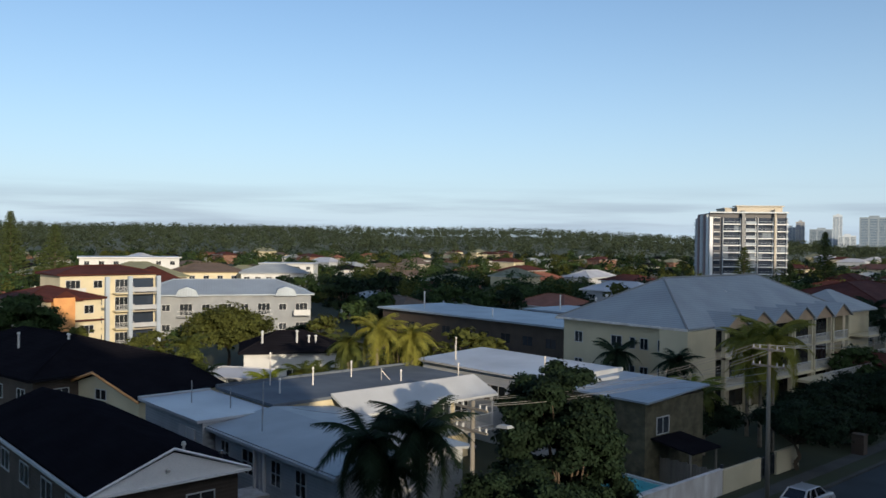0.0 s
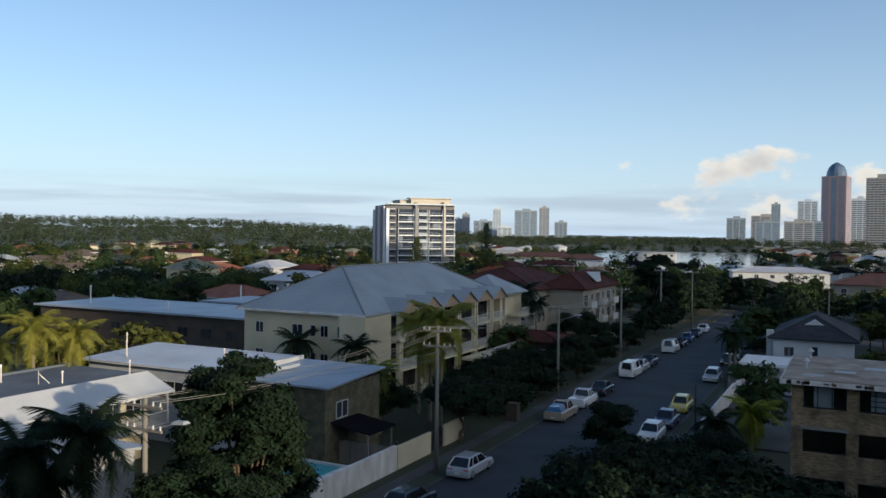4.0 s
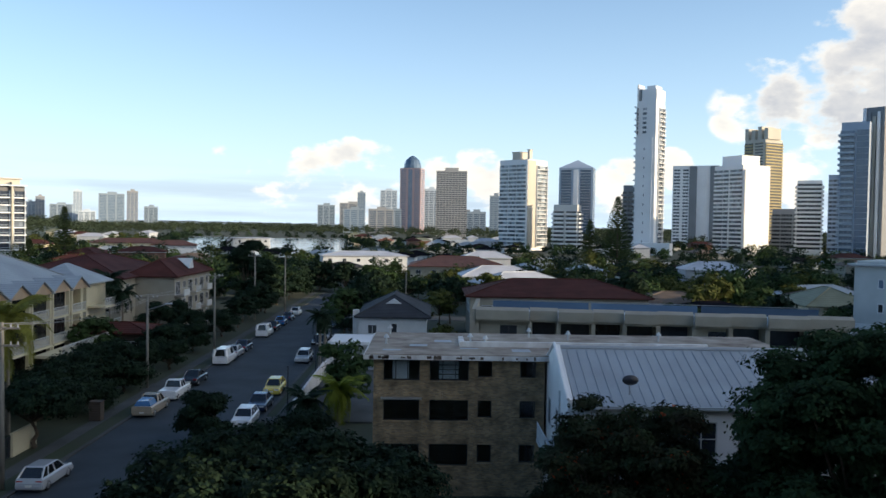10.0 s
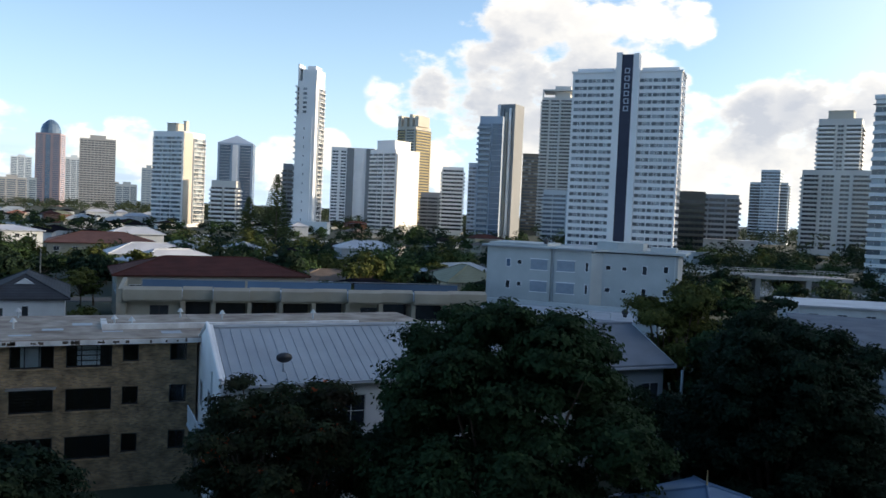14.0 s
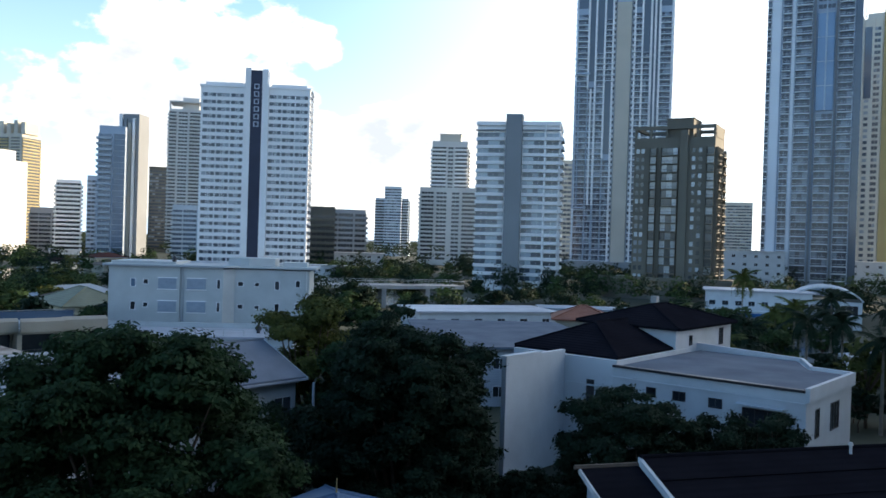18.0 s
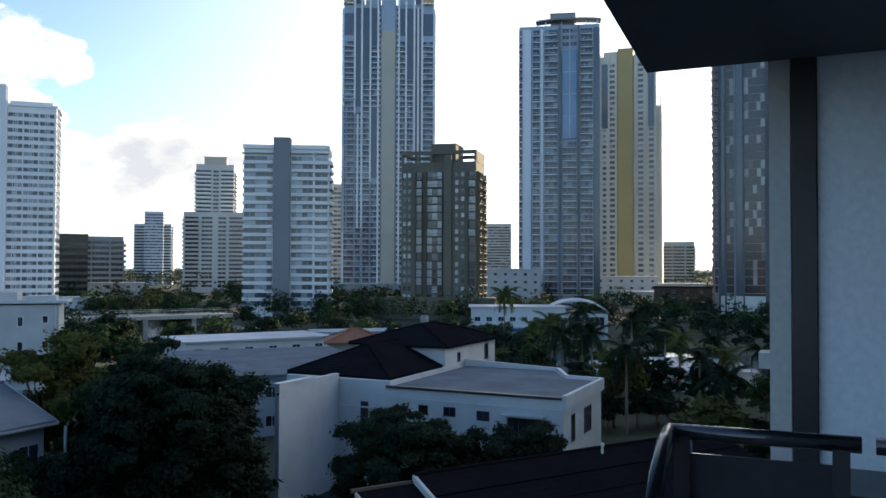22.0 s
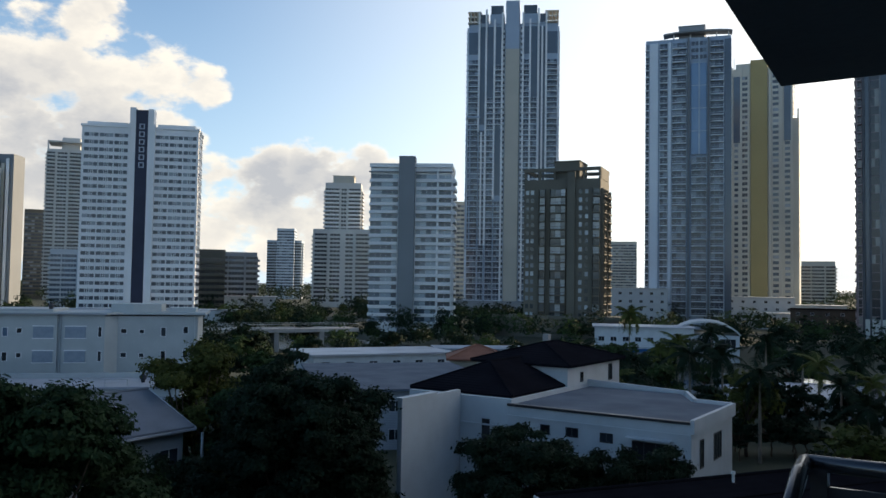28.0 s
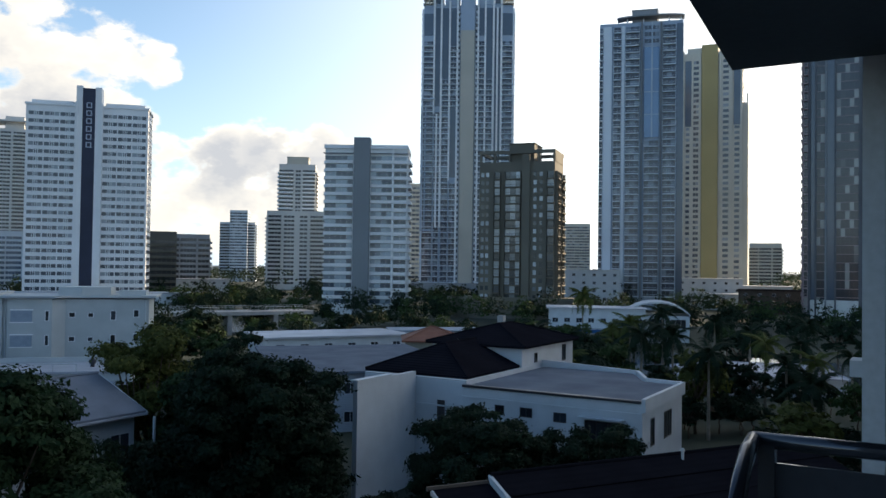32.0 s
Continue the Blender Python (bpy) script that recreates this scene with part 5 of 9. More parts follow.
def long_flats():
    ob = thing("flats", -52, 38, 0, 0, "long two-storey flats with a blue-grey flat roof and pale sloping awning", "flats")
    walls(ob, -4.5, -9.6, 3.4, 8.0, 0, 6.2, CREAM)
    part("roof", Geo().box(-4.9, -10.0, 6.2, 3.5, 8.4, 6.42).box(-4.9, -10.0, 6.42, -4.7, 8.4, 6.6), ROOF_SLATE, ob)
    part("awning", Geo().add([(3.5, -5.4, 6.62), (3.5, 8.5, 6.62), (6.3, 8.5, 5.45), (6.3, -5.4, 5.45), (3.5, -5.4, 6.44), (3.5, 8.5, 6.44), (6.3, 8.5, 5.28), (6.3, -5.4, 5.28)],
                               [(0, 3, 2, 1), (4, 5, 6, 7), (0, 1, 5, 4), (1, 2, 6, 5), (2, 3, 7, 6), (3, 0, 4, 7)]), WHITE, ob, "sloping white metal awning")
    for i in range(7):
        window(ob, "E", 3.4, -4.2 + i * 1.9, 3.6, 1.5, 1.4)
    for y in (-5.0, -1.2, 3.6, 8.1):
        part("awning_post", Geo().box(5.95, y - 0.05, 3.0, 6.05, y + 0.05, 5.35), WHITE, ob)
    part("walkway", Geo().box(3.4, -5.6, 2.75, 6.2, 8.2, 2.95), CONCRETE, ob)
    balustrade(ob, (6.15, -5.5), (6.15, 8.1), 2.95, 1.0, WHITE)
    for x, y, h in ((-3.0, -6.5, 2.4), (-1.0, -4, 1.3), (0.3, -7.6, 1.0), (-2.4, 0.5, 1.2), (1.5, 2.5, 0.8), (2.6, 7.6, 1.0)):
        vent(ob, x, y, 6.4, h, 0.05)
    dish = Geo().tube((0.4, 1.4, 6.4), (0.4, 1.4, 7.4), 0.03).tube((0.4, 1.4, 7.2), (0.9, 1.9, 6.45), 0.02).tube((0.0, 1.4, 7.4), (0.8, 1.4, 7.4), 0.02)
    part("aerial", dish, STEEL, ob)
    return ob


def blue_roof_flats():
    ob = thing("flats", -47, 54, 0, 0, "low flats with white and blue sheet roofs and yellow block walls", "flats")
    walls(ob, -12.6, -3.6, 4.0, 4.2, 0, 6.1, GREYBLUE)
    part("roof", Geo().add([(-13.0, -4.2, 6.1), (4.1, -4.0, 6.1), (4.1, 4.6, 6.5), (-13.0, 4.6, 6.5), (-13.0, -4.2, 6.28), (4.1, -4.0, 6.28), (4.1, 4.6, 6.68), (-13.0, 4.6, 6.68)],
                             [(0, 3, 2, 1), (4, 5, 6, 7), (0, 1, 5, 4), (1, 2, 6, 5), (2, 3, 7, 6), (3, 0, 4, 7)]), ROOF_PALE, ob, "pale weathered metal roof")
    walls(ob, 4.1, -3.7, 12.4, 4.0, 0, 5.9, YELLOWBLOCK)
    part("roof", Geo().add([(4.2, -4.2, 5.95), (13.0, -4.2, 5.95), (12.6, 4.6, 6.3), (4.2, 4.6, 6.3), (4.2, -4.2, 6.1), (13.0, -4.2, 6.1), (12.6, 4.6, 6.45), (4.2, 4.6, 6.45)],
                             [(0, 3, 2, 1), (4, 5, 6, 7), (0, 1, 5, 4), (1, 2, 6, 5), (2, 3, 7, 6), (3, 0, 4, 7)]), ROOF_BLUE, ob, "blue painted metal roof")
    part("flashing", Geo().box(4.05, -4.3, 6.3, 4.35, 4.6, 6.75), WHITE, ob)
    part("roof_box", Geo().box(5.3, -1.4, 6.3, 6.0, 1.8, 6.55), WHITE, ob)
    window(ob, "S", 7.4, -3.7, 3.4, 2.0, 1.5)
    window(ob, "S", -3.0, -3.6, 3.6, 2.8, 1.5)
    window(ob, "S", -8.0, -3.6, 3.6, 1.6, 1.3)
    window(ob, "E", 12.4, -1.5, 3.4, 1.6, 1.3)
    vent(ob, 1.8, -2.6, 6.4, 1.5, 0.06)
    vent(ob, -9.5, -2.2, 6.4, 2.0, 0.05)
    vent(ob, -10.0, -1.8, 6.4, 1.2, 0.05)
    part("stair_roof", Geo().add([(12.4, -3.0, 3.3), (15.6, -2.6, 2.7), (15.6, 1.2, 2.7), (12.4, 0.8, 3.3), (12.4, -3.0, 3.2), (15.6, -2.6, 2.6), (15.6, 1.2, 2.6), (12.4, 0.8, 3.2)],
                                   [(0, 3, 2, 1), (4, 5, 6, 7), (0, 1, 5, 4), (1, 2, 6, 5), (2, 3, 7, 6), (3, 0, 4, 7)]), ROOF_DARK, ob)
    for x, y in ((15.3, -2.4), (15.3, 1.0)):
        part("porch_post", Geo().box(x - 0.06, y - 0.06, 0, x + 0.06, y + 0.06, 2.65), POLEWOOD, ob)
    return ob


def cream_flats():
    """Three-storey cream flats with a hipped grey roof and gabled balconies along the street."""
    ob = thing("apartment_block", -51.3, 88, 0, 0, "three-storey cream apartments with a grey hipped roof and gabled balconies", "apartment block")
    x0, x1, y0, y1, z = -8.0, 6.2, -17.5, 18.0, 9.0
    walls(ob, x0, y0, x1, y1, 0, z, CREAM)
    g, a, b, r = hip_roof(x0, y0, 7.2, y1, z, 4.4, 0.55, 0.2)
    part("roof", g, ROOF_GREY, ob)
    part("ridge_cap", hip_caps(a, b, r, x0, y0, 7.2, y1, z, 0.55, 0.2, 0.13), TW_MID, ob)
    part("gutter", Geo().box(x0 - 0.7, y0 - 0.72, z - 0.02, 7.8, y0 - 0.55, z + 0.2), WHITE_OLD, ob)
    for zz in (6.6, 3.7, 0.9):
        for x, w in ((-5.9, 1.1), (-0.9, 1.4), (1.1, 0.7), (2.5, 1.0), (4.6, 1.0)):
            window(ob, "S", x, y0, zz, w, 1.2)
    # step in the end wall
    part("bay_wall", Geo().box(4.9, y0 - 0.9, 0, 8.0, y0 - 0.02, z - 0.05).box(6.2, y0, 0, 8.0, y0 + 4.2, z - 0.05), CREAM, ob)
    # gabled balcony bays
    k = 0
    for i in range(6):
        ya = y0 + 4.6 + i * 4.9
        if i == 2:
            part("stair_wall", Geo().box(6.2, ya, 0, 8.1, ya + 2.0, z + 0.3), CREAM, ob)
        yb = ya + 4.5
        for zz in (0.0, 3.0, 6.0):
            part("balcony_floor", Geo().box(6.2, ya, zz - 0.12, 9.0 if zz < 5 else 8.8, yb, zz + 0.12), CREAM, ob)
            if zz:
                balustrade(ob, (8.7, ya + 0.1), (8.7, yb - 0.1), zz + 0.12, 1.0, WHITE)
            window(ob, "E", 6.2, (ya + yb) / 2, zz + 0.2, 3.4, 2.2, name="glass_door", framing=BROWNWALL)
        for y in (ya, yb - 0.25):
            part("pier", Geo().box(8.4, y, 0, 8.8, y + 0.3, z), CREAM, ob)
        part("bay_gable", Geo().add([(8.85, ya - 0.2, z - 0.1), (8.85, yb + 0.2, z - 0.1), (8.85, (ya + yb) / 2, z + 1.35), (8.6, ya - 0.2, z - 0.1), (8.6, yb + 0.2, z - 0.1), (8.6, (ya + yb) / 2, z + 1.35)],
                                    [(0, 1, 2), (5, 4, 3), (0, 3, 4, 1), (1, 4, 5, 2), (2, 5, 3, 0)]), PEACH, ob, "peach timber gable")
        part("bay_roof", gable_roof(2.5, ya - 0.2, 8.9, yb + 0.2, z - 0.15, 1.5, "x", 0.2, 0.14), ROOF_GREY, ob)
    part("upper_wall", Geo().box(6.2, y0 + 4.2, z - 0.4, 6.6, y1, z + 0.6), CREAM, ob)
    # lower wing at the far end
    walls(ob, 0, 18.02, 7.2, 26, 0, 9, CREAM)
    g, a, b, r = hip_roof(0, 17.0, 7.6, 26, 9, 2.4, 0.5, 0.2)
    part("roof", g, ROOF_GREY, ob)
    for zz in (3.0, 6.0):
        part("balcony_floor", Geo().box(7.2, 20, zz - 0.12, 9.6, 26, zz + 0.12), CREAM, ob)
        balustrade(ob, (9.5, 20.1), (9.5, 25.9), zz + 0.12, 1.0, WHITE)
    part("terrace", Geo().box(8.9, 2, 2.2, 12.0, 23, 2.5), CREAM, ob)
    balustrade(ob, (11.9, 2.1), (11.9, 22.9), 2.5, 1.0, WHITE)
    for x, y in ((-3.5, -10), (-4.9, -14), (2.5, -2)):
        vent(ob, x, y, 11.0 if x > -4 else 10.6, 1.0, 0.12, WHITE)
    return ob


def brown_flats():
    ob = thing("flats", -84, 86, 0, 0, "long brown two-storey flats under flat blue-grey roofs", "flats")
    walls(ob, -20, -6.5, 17, 6, 0, 6.6, BROWNWALL)
    part("roof", Geo().box(-20.6, -7.2, 6.6, 17.6, 6.6, 6.85), ROOF_BLUE, ob)
    for i in range(9):
        window(ob, "S", -17 + i * 4, -6.5, 3.8, 1.8, 1.3, framing=BROWNWALL)
    walls(ob, -6, 12, 22, 22, 0, 6.4, BROWNWALL)
    part("roof", Geo().box(-6.6, 11.4, 6.4, 22.6, 22.6, 6.65), ROOF_BLUE, ob)
    for x, y, h in ((-14, -3, 2.6), (-1, 14, 2.2), (6, 14, 2.2), (12, 13.5, 2.6), (3, -5, 1.2)):
        vent(ob, x, y, 6.7, h, 0.1)
    return ob


def brick_flats():
    """Three-storey brick flats with a worn flat roof."""
    ob = thing("apartment_block", -3.15, 53.0, 0, 0, "three-storey tan brick flats with a worn flat roof and white fascia", "apartment block")
    L, z = 11.0, 8.95
    slots = [(0.65, 2.95, 0), (3.6, 6.1, 1), (6.7, 7.6, 2), (9.4, 10.4, 2)]
    holes = [(u0, u1, a + (0.25 if k == 2 else 0.0), b) for a, b in ((1.95, 3.35), (4.85, 6.2), (7.45, 8.75)) for u0, u1, k in slots]
    opening_wall(ob, (0, 0), (L, 0), 0, z, holes, BRICK)
    walls(ob, 0.0, 0.3, 0.25, 9.6, 0, z, BRICK)
    walls(ob, 0.25, 9.3, L, 9.6, 0, z, BRICK)
    walls(ob, L - 0.25, 0.26, L, 9.3, 0, z, BRICK)
    levels = (0.9, 3.75, 6.55, 8.9)
    for v in levels:
        part("floor", Geo().box(0.26, 0.26, v - 0.16, L - 0.26, 9.29, v), CONCRETE, ob)
    # Unseen partitions, coloured dark to put shade into the rooms behind the glass.
    for v in levels[:3]:
        part("room_partition", Geo().box(0.3, 3.4, v + 0.02, L - 0.3, 3.5, v + 2.1), BROWNWALL, ob)
        for u in (3.3, 6.4, 8.6):
            part("room_partition", Geo().box(u, 0.3, v + 0.02, u + 0.1, 3.38, v + 2.1), BROWNWALL, ob)
    for u0, u1, v0, v1 in holes:
        o = window(ob, "S", (u0 + u1) / 2, 0.14, v0, u1 - u0, v1 - v0, framing=BLACKMETAL, glass=CLEAR)
        o.children[0].visible_shadow = False
        part("window_ledge", Geo().box(u0 - 0.1, -0.07, v0 - 0.12, u1 + 0.1, 0.14, v0 - 0.05), BRICK, ob)
    part("curtain", Geo().box(1.2, 0.27, 7.5, 2.25, 0.31, 8.72), CURTAIN, ob)
    for i in range(4):
        part("blind", Geo().box(4.2, 0.27, 7.52 + i * 0.31, 5.45, 0.36, 7.76 + i * 0.31), CURTAIN, ob)
    part("brick_band", Geo().box(3.15, -0.06, 0, 3.4, -0.003, z).box(6.3, -0.06, 0, 6.5, -0.003, z), BRICK, ob)
    part("hood", Geo().box(0.5, -0.55, 6.3, 3.1, -0.02, 6.37), STEEL, ob)
    part("eaves", Geo().box(-0.5, -0.55, z, L + 0.4, 10.0, z + 0.1), WHITE_OLD, ob)
    part("fascia", Geo().box(-0.55, -0.64, z - 0.08, L + 0.4, -0.55, z + 0.2).box(-0.62, -0.64, z - 0.08, -0.53, 10.05, z + 0.2), WHITE_OLD, ob, "peeling white timber fascia")
    part("roof", Geo().box(-0.52, -0.54, z + 0.1, L + 0.42, 10.0, z + 0.26), ROOF_GRAVEL, ob, "worn brown roof membrane with bare patches")
    r = random.Random(8)
    for i in range(26):
        x = r.uniform(-0.4, L - 0.2)
        part("fascia_stain", Geo().box(x, -0.645, z + r.uniform(-0.08, 0.04), x + r.uniform(0.06, 0.4), -0.641, z + r.uniform(0.1, 0.2)), ROOF_BROWN, ob, "dark weather stain")
    # rear wing behind the white house
    part("wall", Geo().box(L + 0.02, 3.2, 0, 27.5, 9.6, z), BRICK, ob)
    part("roof", Geo().box(L + 0.44, 2.6, z + 0.1, 28, 10.0, z + 0.26), ROOF_GRAVEL, ob, "worn brown roof membrane with bare patches")
    part("parapet", Geo().box(5.6, 3.0, z + 0.26, 22.5, 3.35, z + 0.6).box(5.6, 3.35, z + 0.26, 5.95, 6.4, z + 0.52), WHITE_OLD, ob, "low white painted upstand")
    for x, y in ((0.6, 3.9), (0.6, 9.0), (6.4, 4.8), (7.4, 3.8), (13.6, 6.9), (20.2, 6.9), (10.9, 8.2)):
        g = Geo().tube((x, y, z + 0.26), (x, y, z + 0.75), 0.06, n=8).tube((x, y, z + 0.7), (x, y, z + 0.95), 0.22, 0.04, n=10)
        part("roof_vent", g, WHITE, ob)
    for i in range(6):
        part("roof_patch", Geo().box(0.5 + i * 1.7, 1.0 + (i * 37 % 5), z + 0.26, 1.7 + i * 1.7, 1.5 + (i * 37 % 5) + 0.3 * (i % 3), z + 0.272), LIGHTGREY, ob)
    return ob


def white_house():
    """White house with a ribbed metal roof behind a raised gable wall."""
    ob = thing("house", 8.0, 45.0, 0, 0, "white rendered house with a ribbed grey metal roof", "house")
    X, Y, e, ridge_z = 17.5, 10.4, 7.75, 10.0
    m = Y / 2
    g = Geo().add([(0, 0, 0), (0, Y, 0), (0, Y, e + 0.25), (0, m, ridge_z + 0.3), (0, 0, e + 0.25), (0.3, 0, 0), (0.3, Y, 0), (0.3, Y, e + 0.25), (0.3, m, ridge_z + 0.3), (0.3, 0, e + 0.25)],
                  [(0, 4, 3, 2, 1), (5, 6, 7, 8, 9), (0, 5, 9, 4), (4, 9, 8, 3), (3, 8, 7, 2), (2, 7, 6, 1)])
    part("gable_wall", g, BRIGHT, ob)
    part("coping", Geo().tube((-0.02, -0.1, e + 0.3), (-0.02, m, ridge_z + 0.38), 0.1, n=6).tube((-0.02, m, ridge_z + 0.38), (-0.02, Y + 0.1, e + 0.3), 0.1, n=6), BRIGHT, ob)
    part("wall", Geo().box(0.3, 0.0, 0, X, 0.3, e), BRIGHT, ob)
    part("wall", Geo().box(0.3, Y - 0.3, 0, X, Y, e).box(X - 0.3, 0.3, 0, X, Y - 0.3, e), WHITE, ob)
    for a, b in ((-0.45, m), (Y + 0.3, m)):
        g = Geo().add([(0.35, a, e - 0.05), (X + 0.4, a, e - 0.05), (X + 0.4, b, ridge_z), (0.35, b, ridge_z), (0.35, a, e + 0.05), (X + 0.4, a, e + 0.05), (X + 0.4, b, ridge_z + 0.1), (0.35, b, ridge_z + 0.1)],
                      [(0, 3, 2, 1), (4, 5, 6, 7), (0, 1, 5, 4), (1, 2, 6, 5), (2, 3, 7, 6), (3, 0, 4, 7)])
        part("roof", g, LIGHTGREY, ob, "grey ribbed metal roof")
    for i in range(30):
        x = 0.7 + i * 0.585
        part("roof_rib", Geo().tube((x, -0.42, e + 0.08), (x, m, ridge_z + 0.12), 0.03, n=5), LIGHTGREY, ob)
    part("ridge_cap", Geo().tube((0.35, m, ridge_z + 0.12), (X + 0.4, m, ridge_z + 0.12), 0.14, n=8), LIGHTGREY, ob)
    part("gutter", Geo().box(0.3, -0.6, e - 0.1, X + 0.45, -0.46, e + 0.06), GREYBLUE, ob)
    for y, z in ((1.6, 5.1), (3.6, 5.1), (6.6, 5.1), (1.6, 2.2), (3.6, 2.2)):
        window(ob, "W", 0.0, y, z, 0.9, 1.6)
    for x, w in ((1.6, 1.0), (4.2, 1.2), (6.9, 2.6), (11.0, 1.6), (14.4, 1.6)):
        window(ob, "S", x, 0, 5.0, w, 1.9, 1)
        window(ob, "S", x, 0, 1.6, w, 1.8, 1)
    g = Geo().tube((3.5, 0.6, e + 0.3), (3.5, 0.6, e + 1.2), 0.035, n=6)
    part("dish_mast", g, STEEL, ob)
    d = Geo()
    n, k = 16, 4
    for j in range(k + 1):
        r = 0.46 * j / k
        d.v += [(3.5 + r * math.cos(2 * math.pi * i / n), 0.45 - 0.25 * (1 - (j / k) ** 2) * 0.6, e + 1.3 + r * 0.62 * math.sin(2 * math.pi * i / n)) for i in range(n)]
        if j:
            b = (j - 1) * n
            d.f += [(b + i, b + (i + 1) % n, b + n + (i + 1) % n, b + n + i) for i in range(n)]
    part("satellite_dish", d, BLACKMETAL, ob)
    downpipe(ob, -0.06, 2.6, 0, 8.0)
    # balcony on the gable side
    part("balcony", Geo().box(-1.1, 0.6, 4.5, 0, 4.6, 4.65), WHITE, ob)
    balustrade(ob, (-1.05, 0.6), (-1.05, 4.6), 4.65, 1.0, WHITE)
    return ob


def tan_flats():
    ob = thing("apartment_block", 5.4, 88, 0, -9, "long tan rendered block with a stepped parapet and flat blue roof", "apartment block")
    L, D, z = 38, 9, 7.2
    walls(ob, 0, 2.0, L, D, 0, z + 0.2, TAN)
    part("lower_wall", Geo().box(0, 0, 0, L, 1.99, z - 2.5), TAN, ob)
    part("roof", Geo().box(0.2, 0.3, z + 0.36, L - 0.2, D + 0.2, z + 0.6), ROOF_BLUE_Y, ob)
    part("roof_strip", Geo().box(4.4, 1.6, z + 0.61, L - 4, 4.4, z + 0.95), CANVAS, ob, "pale blue raised roof sheeting")
    f = z + 0.9
    bays = (5.6, 8.6, 12.2, 15.4, 18.8, 22.4, 26.0, 29.6, 33.6, 38.0)
    a = 0.0
    for i, b in enumerate(bays):
        off = 0.7 if i % 2 else 0.0
        v = [(a + 0.03, -0.9 + off, f - 0.55), (b - 0.03, -0.9 + off, f - 0.55), (b - 0.03, -0.9 + off, f + 0.45), (a + 0.03, -0.9 + off, f + 0.45), (a + 0.03, -0.25 + off, f - 0.55), (b - 0.03, -0.25 + off, f - 0.55), (b - 0.03, -0.25 + off, f + 0.75), (a + 0.03, -0.25 + off, f + 0.75)]
        part("parapet_panel", Geo().add(v, [(0, 1, 2, 3), (3, 2, 6, 7), (7, 6, 5, 4), (0, 4, 5, 1), (0, 3, 7, 4), (1, 5, 6, 2)]), TAN, ob)
        part("eaves_slab", Geo().box(a, -0.6 + off, f - 0.78, b, 1.99, f - 0.57), TAN, ob)
        if i in (0, 6):
            part("bay_wall", Geo().box(a + 0.3, 0.25, f - 3.38, b - 0.3, 0.5, f - 0.8), TAN, ob)
            window(ob, "S", (a + b) / 2 + 0.6, 0.25, f - 2.4, 1.8, 1.2, framing=BLACKMETAL)
        else:
            # Dark sheet stands in for the shade inside the open bay.
            part("recess", Geo().box(a + 0.3, 1.95, f - 3.3, b - 0.3, 1.985, f - 0.9), GLASS, ob, "dark glass sheet backing a recess")
            balustrade(ob, (a + 0.3, 0.1), (b - 0.1, 0.1), f - 3.4, 1.0, BLACKMETAL, gap=0.3)
        part("pier", Geo().box(a - 0.15, -0.2, 0, a + 0.28, 1.9, f - 0.8), TAN, ob)
        a = b
    part("end_parapet", Geo().add([(-0.45, -0.7, f - 0.9), (-0.45, 4.0, f - 0.9), (-0.45, 4.0, f + 1.2), (-0.45, -0.7, f + 0.5), (-0.05, -0.7, f - 0.9), (-0.05, 4.0, f - 0.9), (-0.05, 4.0, f + 1.2), (-0.05, -0.7, f + 0.5)],
                                  [(0, 3, 2, 1), (4, 5, 6, 7), (0, 4, 7, 3), (3, 7, 6, 2), (2, 6, 5, 1)]), TAN, ob)
    balustrade(ob, (1, 7.9), (L - 1, 7.9), z + 0.6, 1.1, TW_MID, gap=1.1)
    for a, b in ((1.1, 12.0), (12.3, 24.0), (24.4, 36.9)):
        part("rail_glass", Geo().box(a, 7.86, z + 0.65, b, 7.88, z + 1.6), GLASS_BLUE, ob)
    return ob


def red_roof_block():
    ob = thing("apartment_block", 6.5, 124.5, 0, 0, "tan apartments under a broad dark red hipped roof", "apartment block")
    walls(ob, 0, 0, 27, 14, 0, 6.6, TAN)
    g, a, b, r = hip_roof(0, 0, 27, 14, 6.6, 2.3, 0.7, 0.2)
    part("roof", g, ROOF_RED, ob)
    part("ridge_cap", hip_caps(a, b, r, 0, 0, 27, 14, 6.6, 0.7, 0.2, 0.12), ROOF_RED, ob)
    for i in range(6):
        window(ob, "S", 2.5 + i * 4.4, 0, 4.0, 1.8, 1.4)
        window(ob, "W", 0, 2 + i * 2.2, 4.0, 1.0, 1.2) if i < 5 else None
    return ob


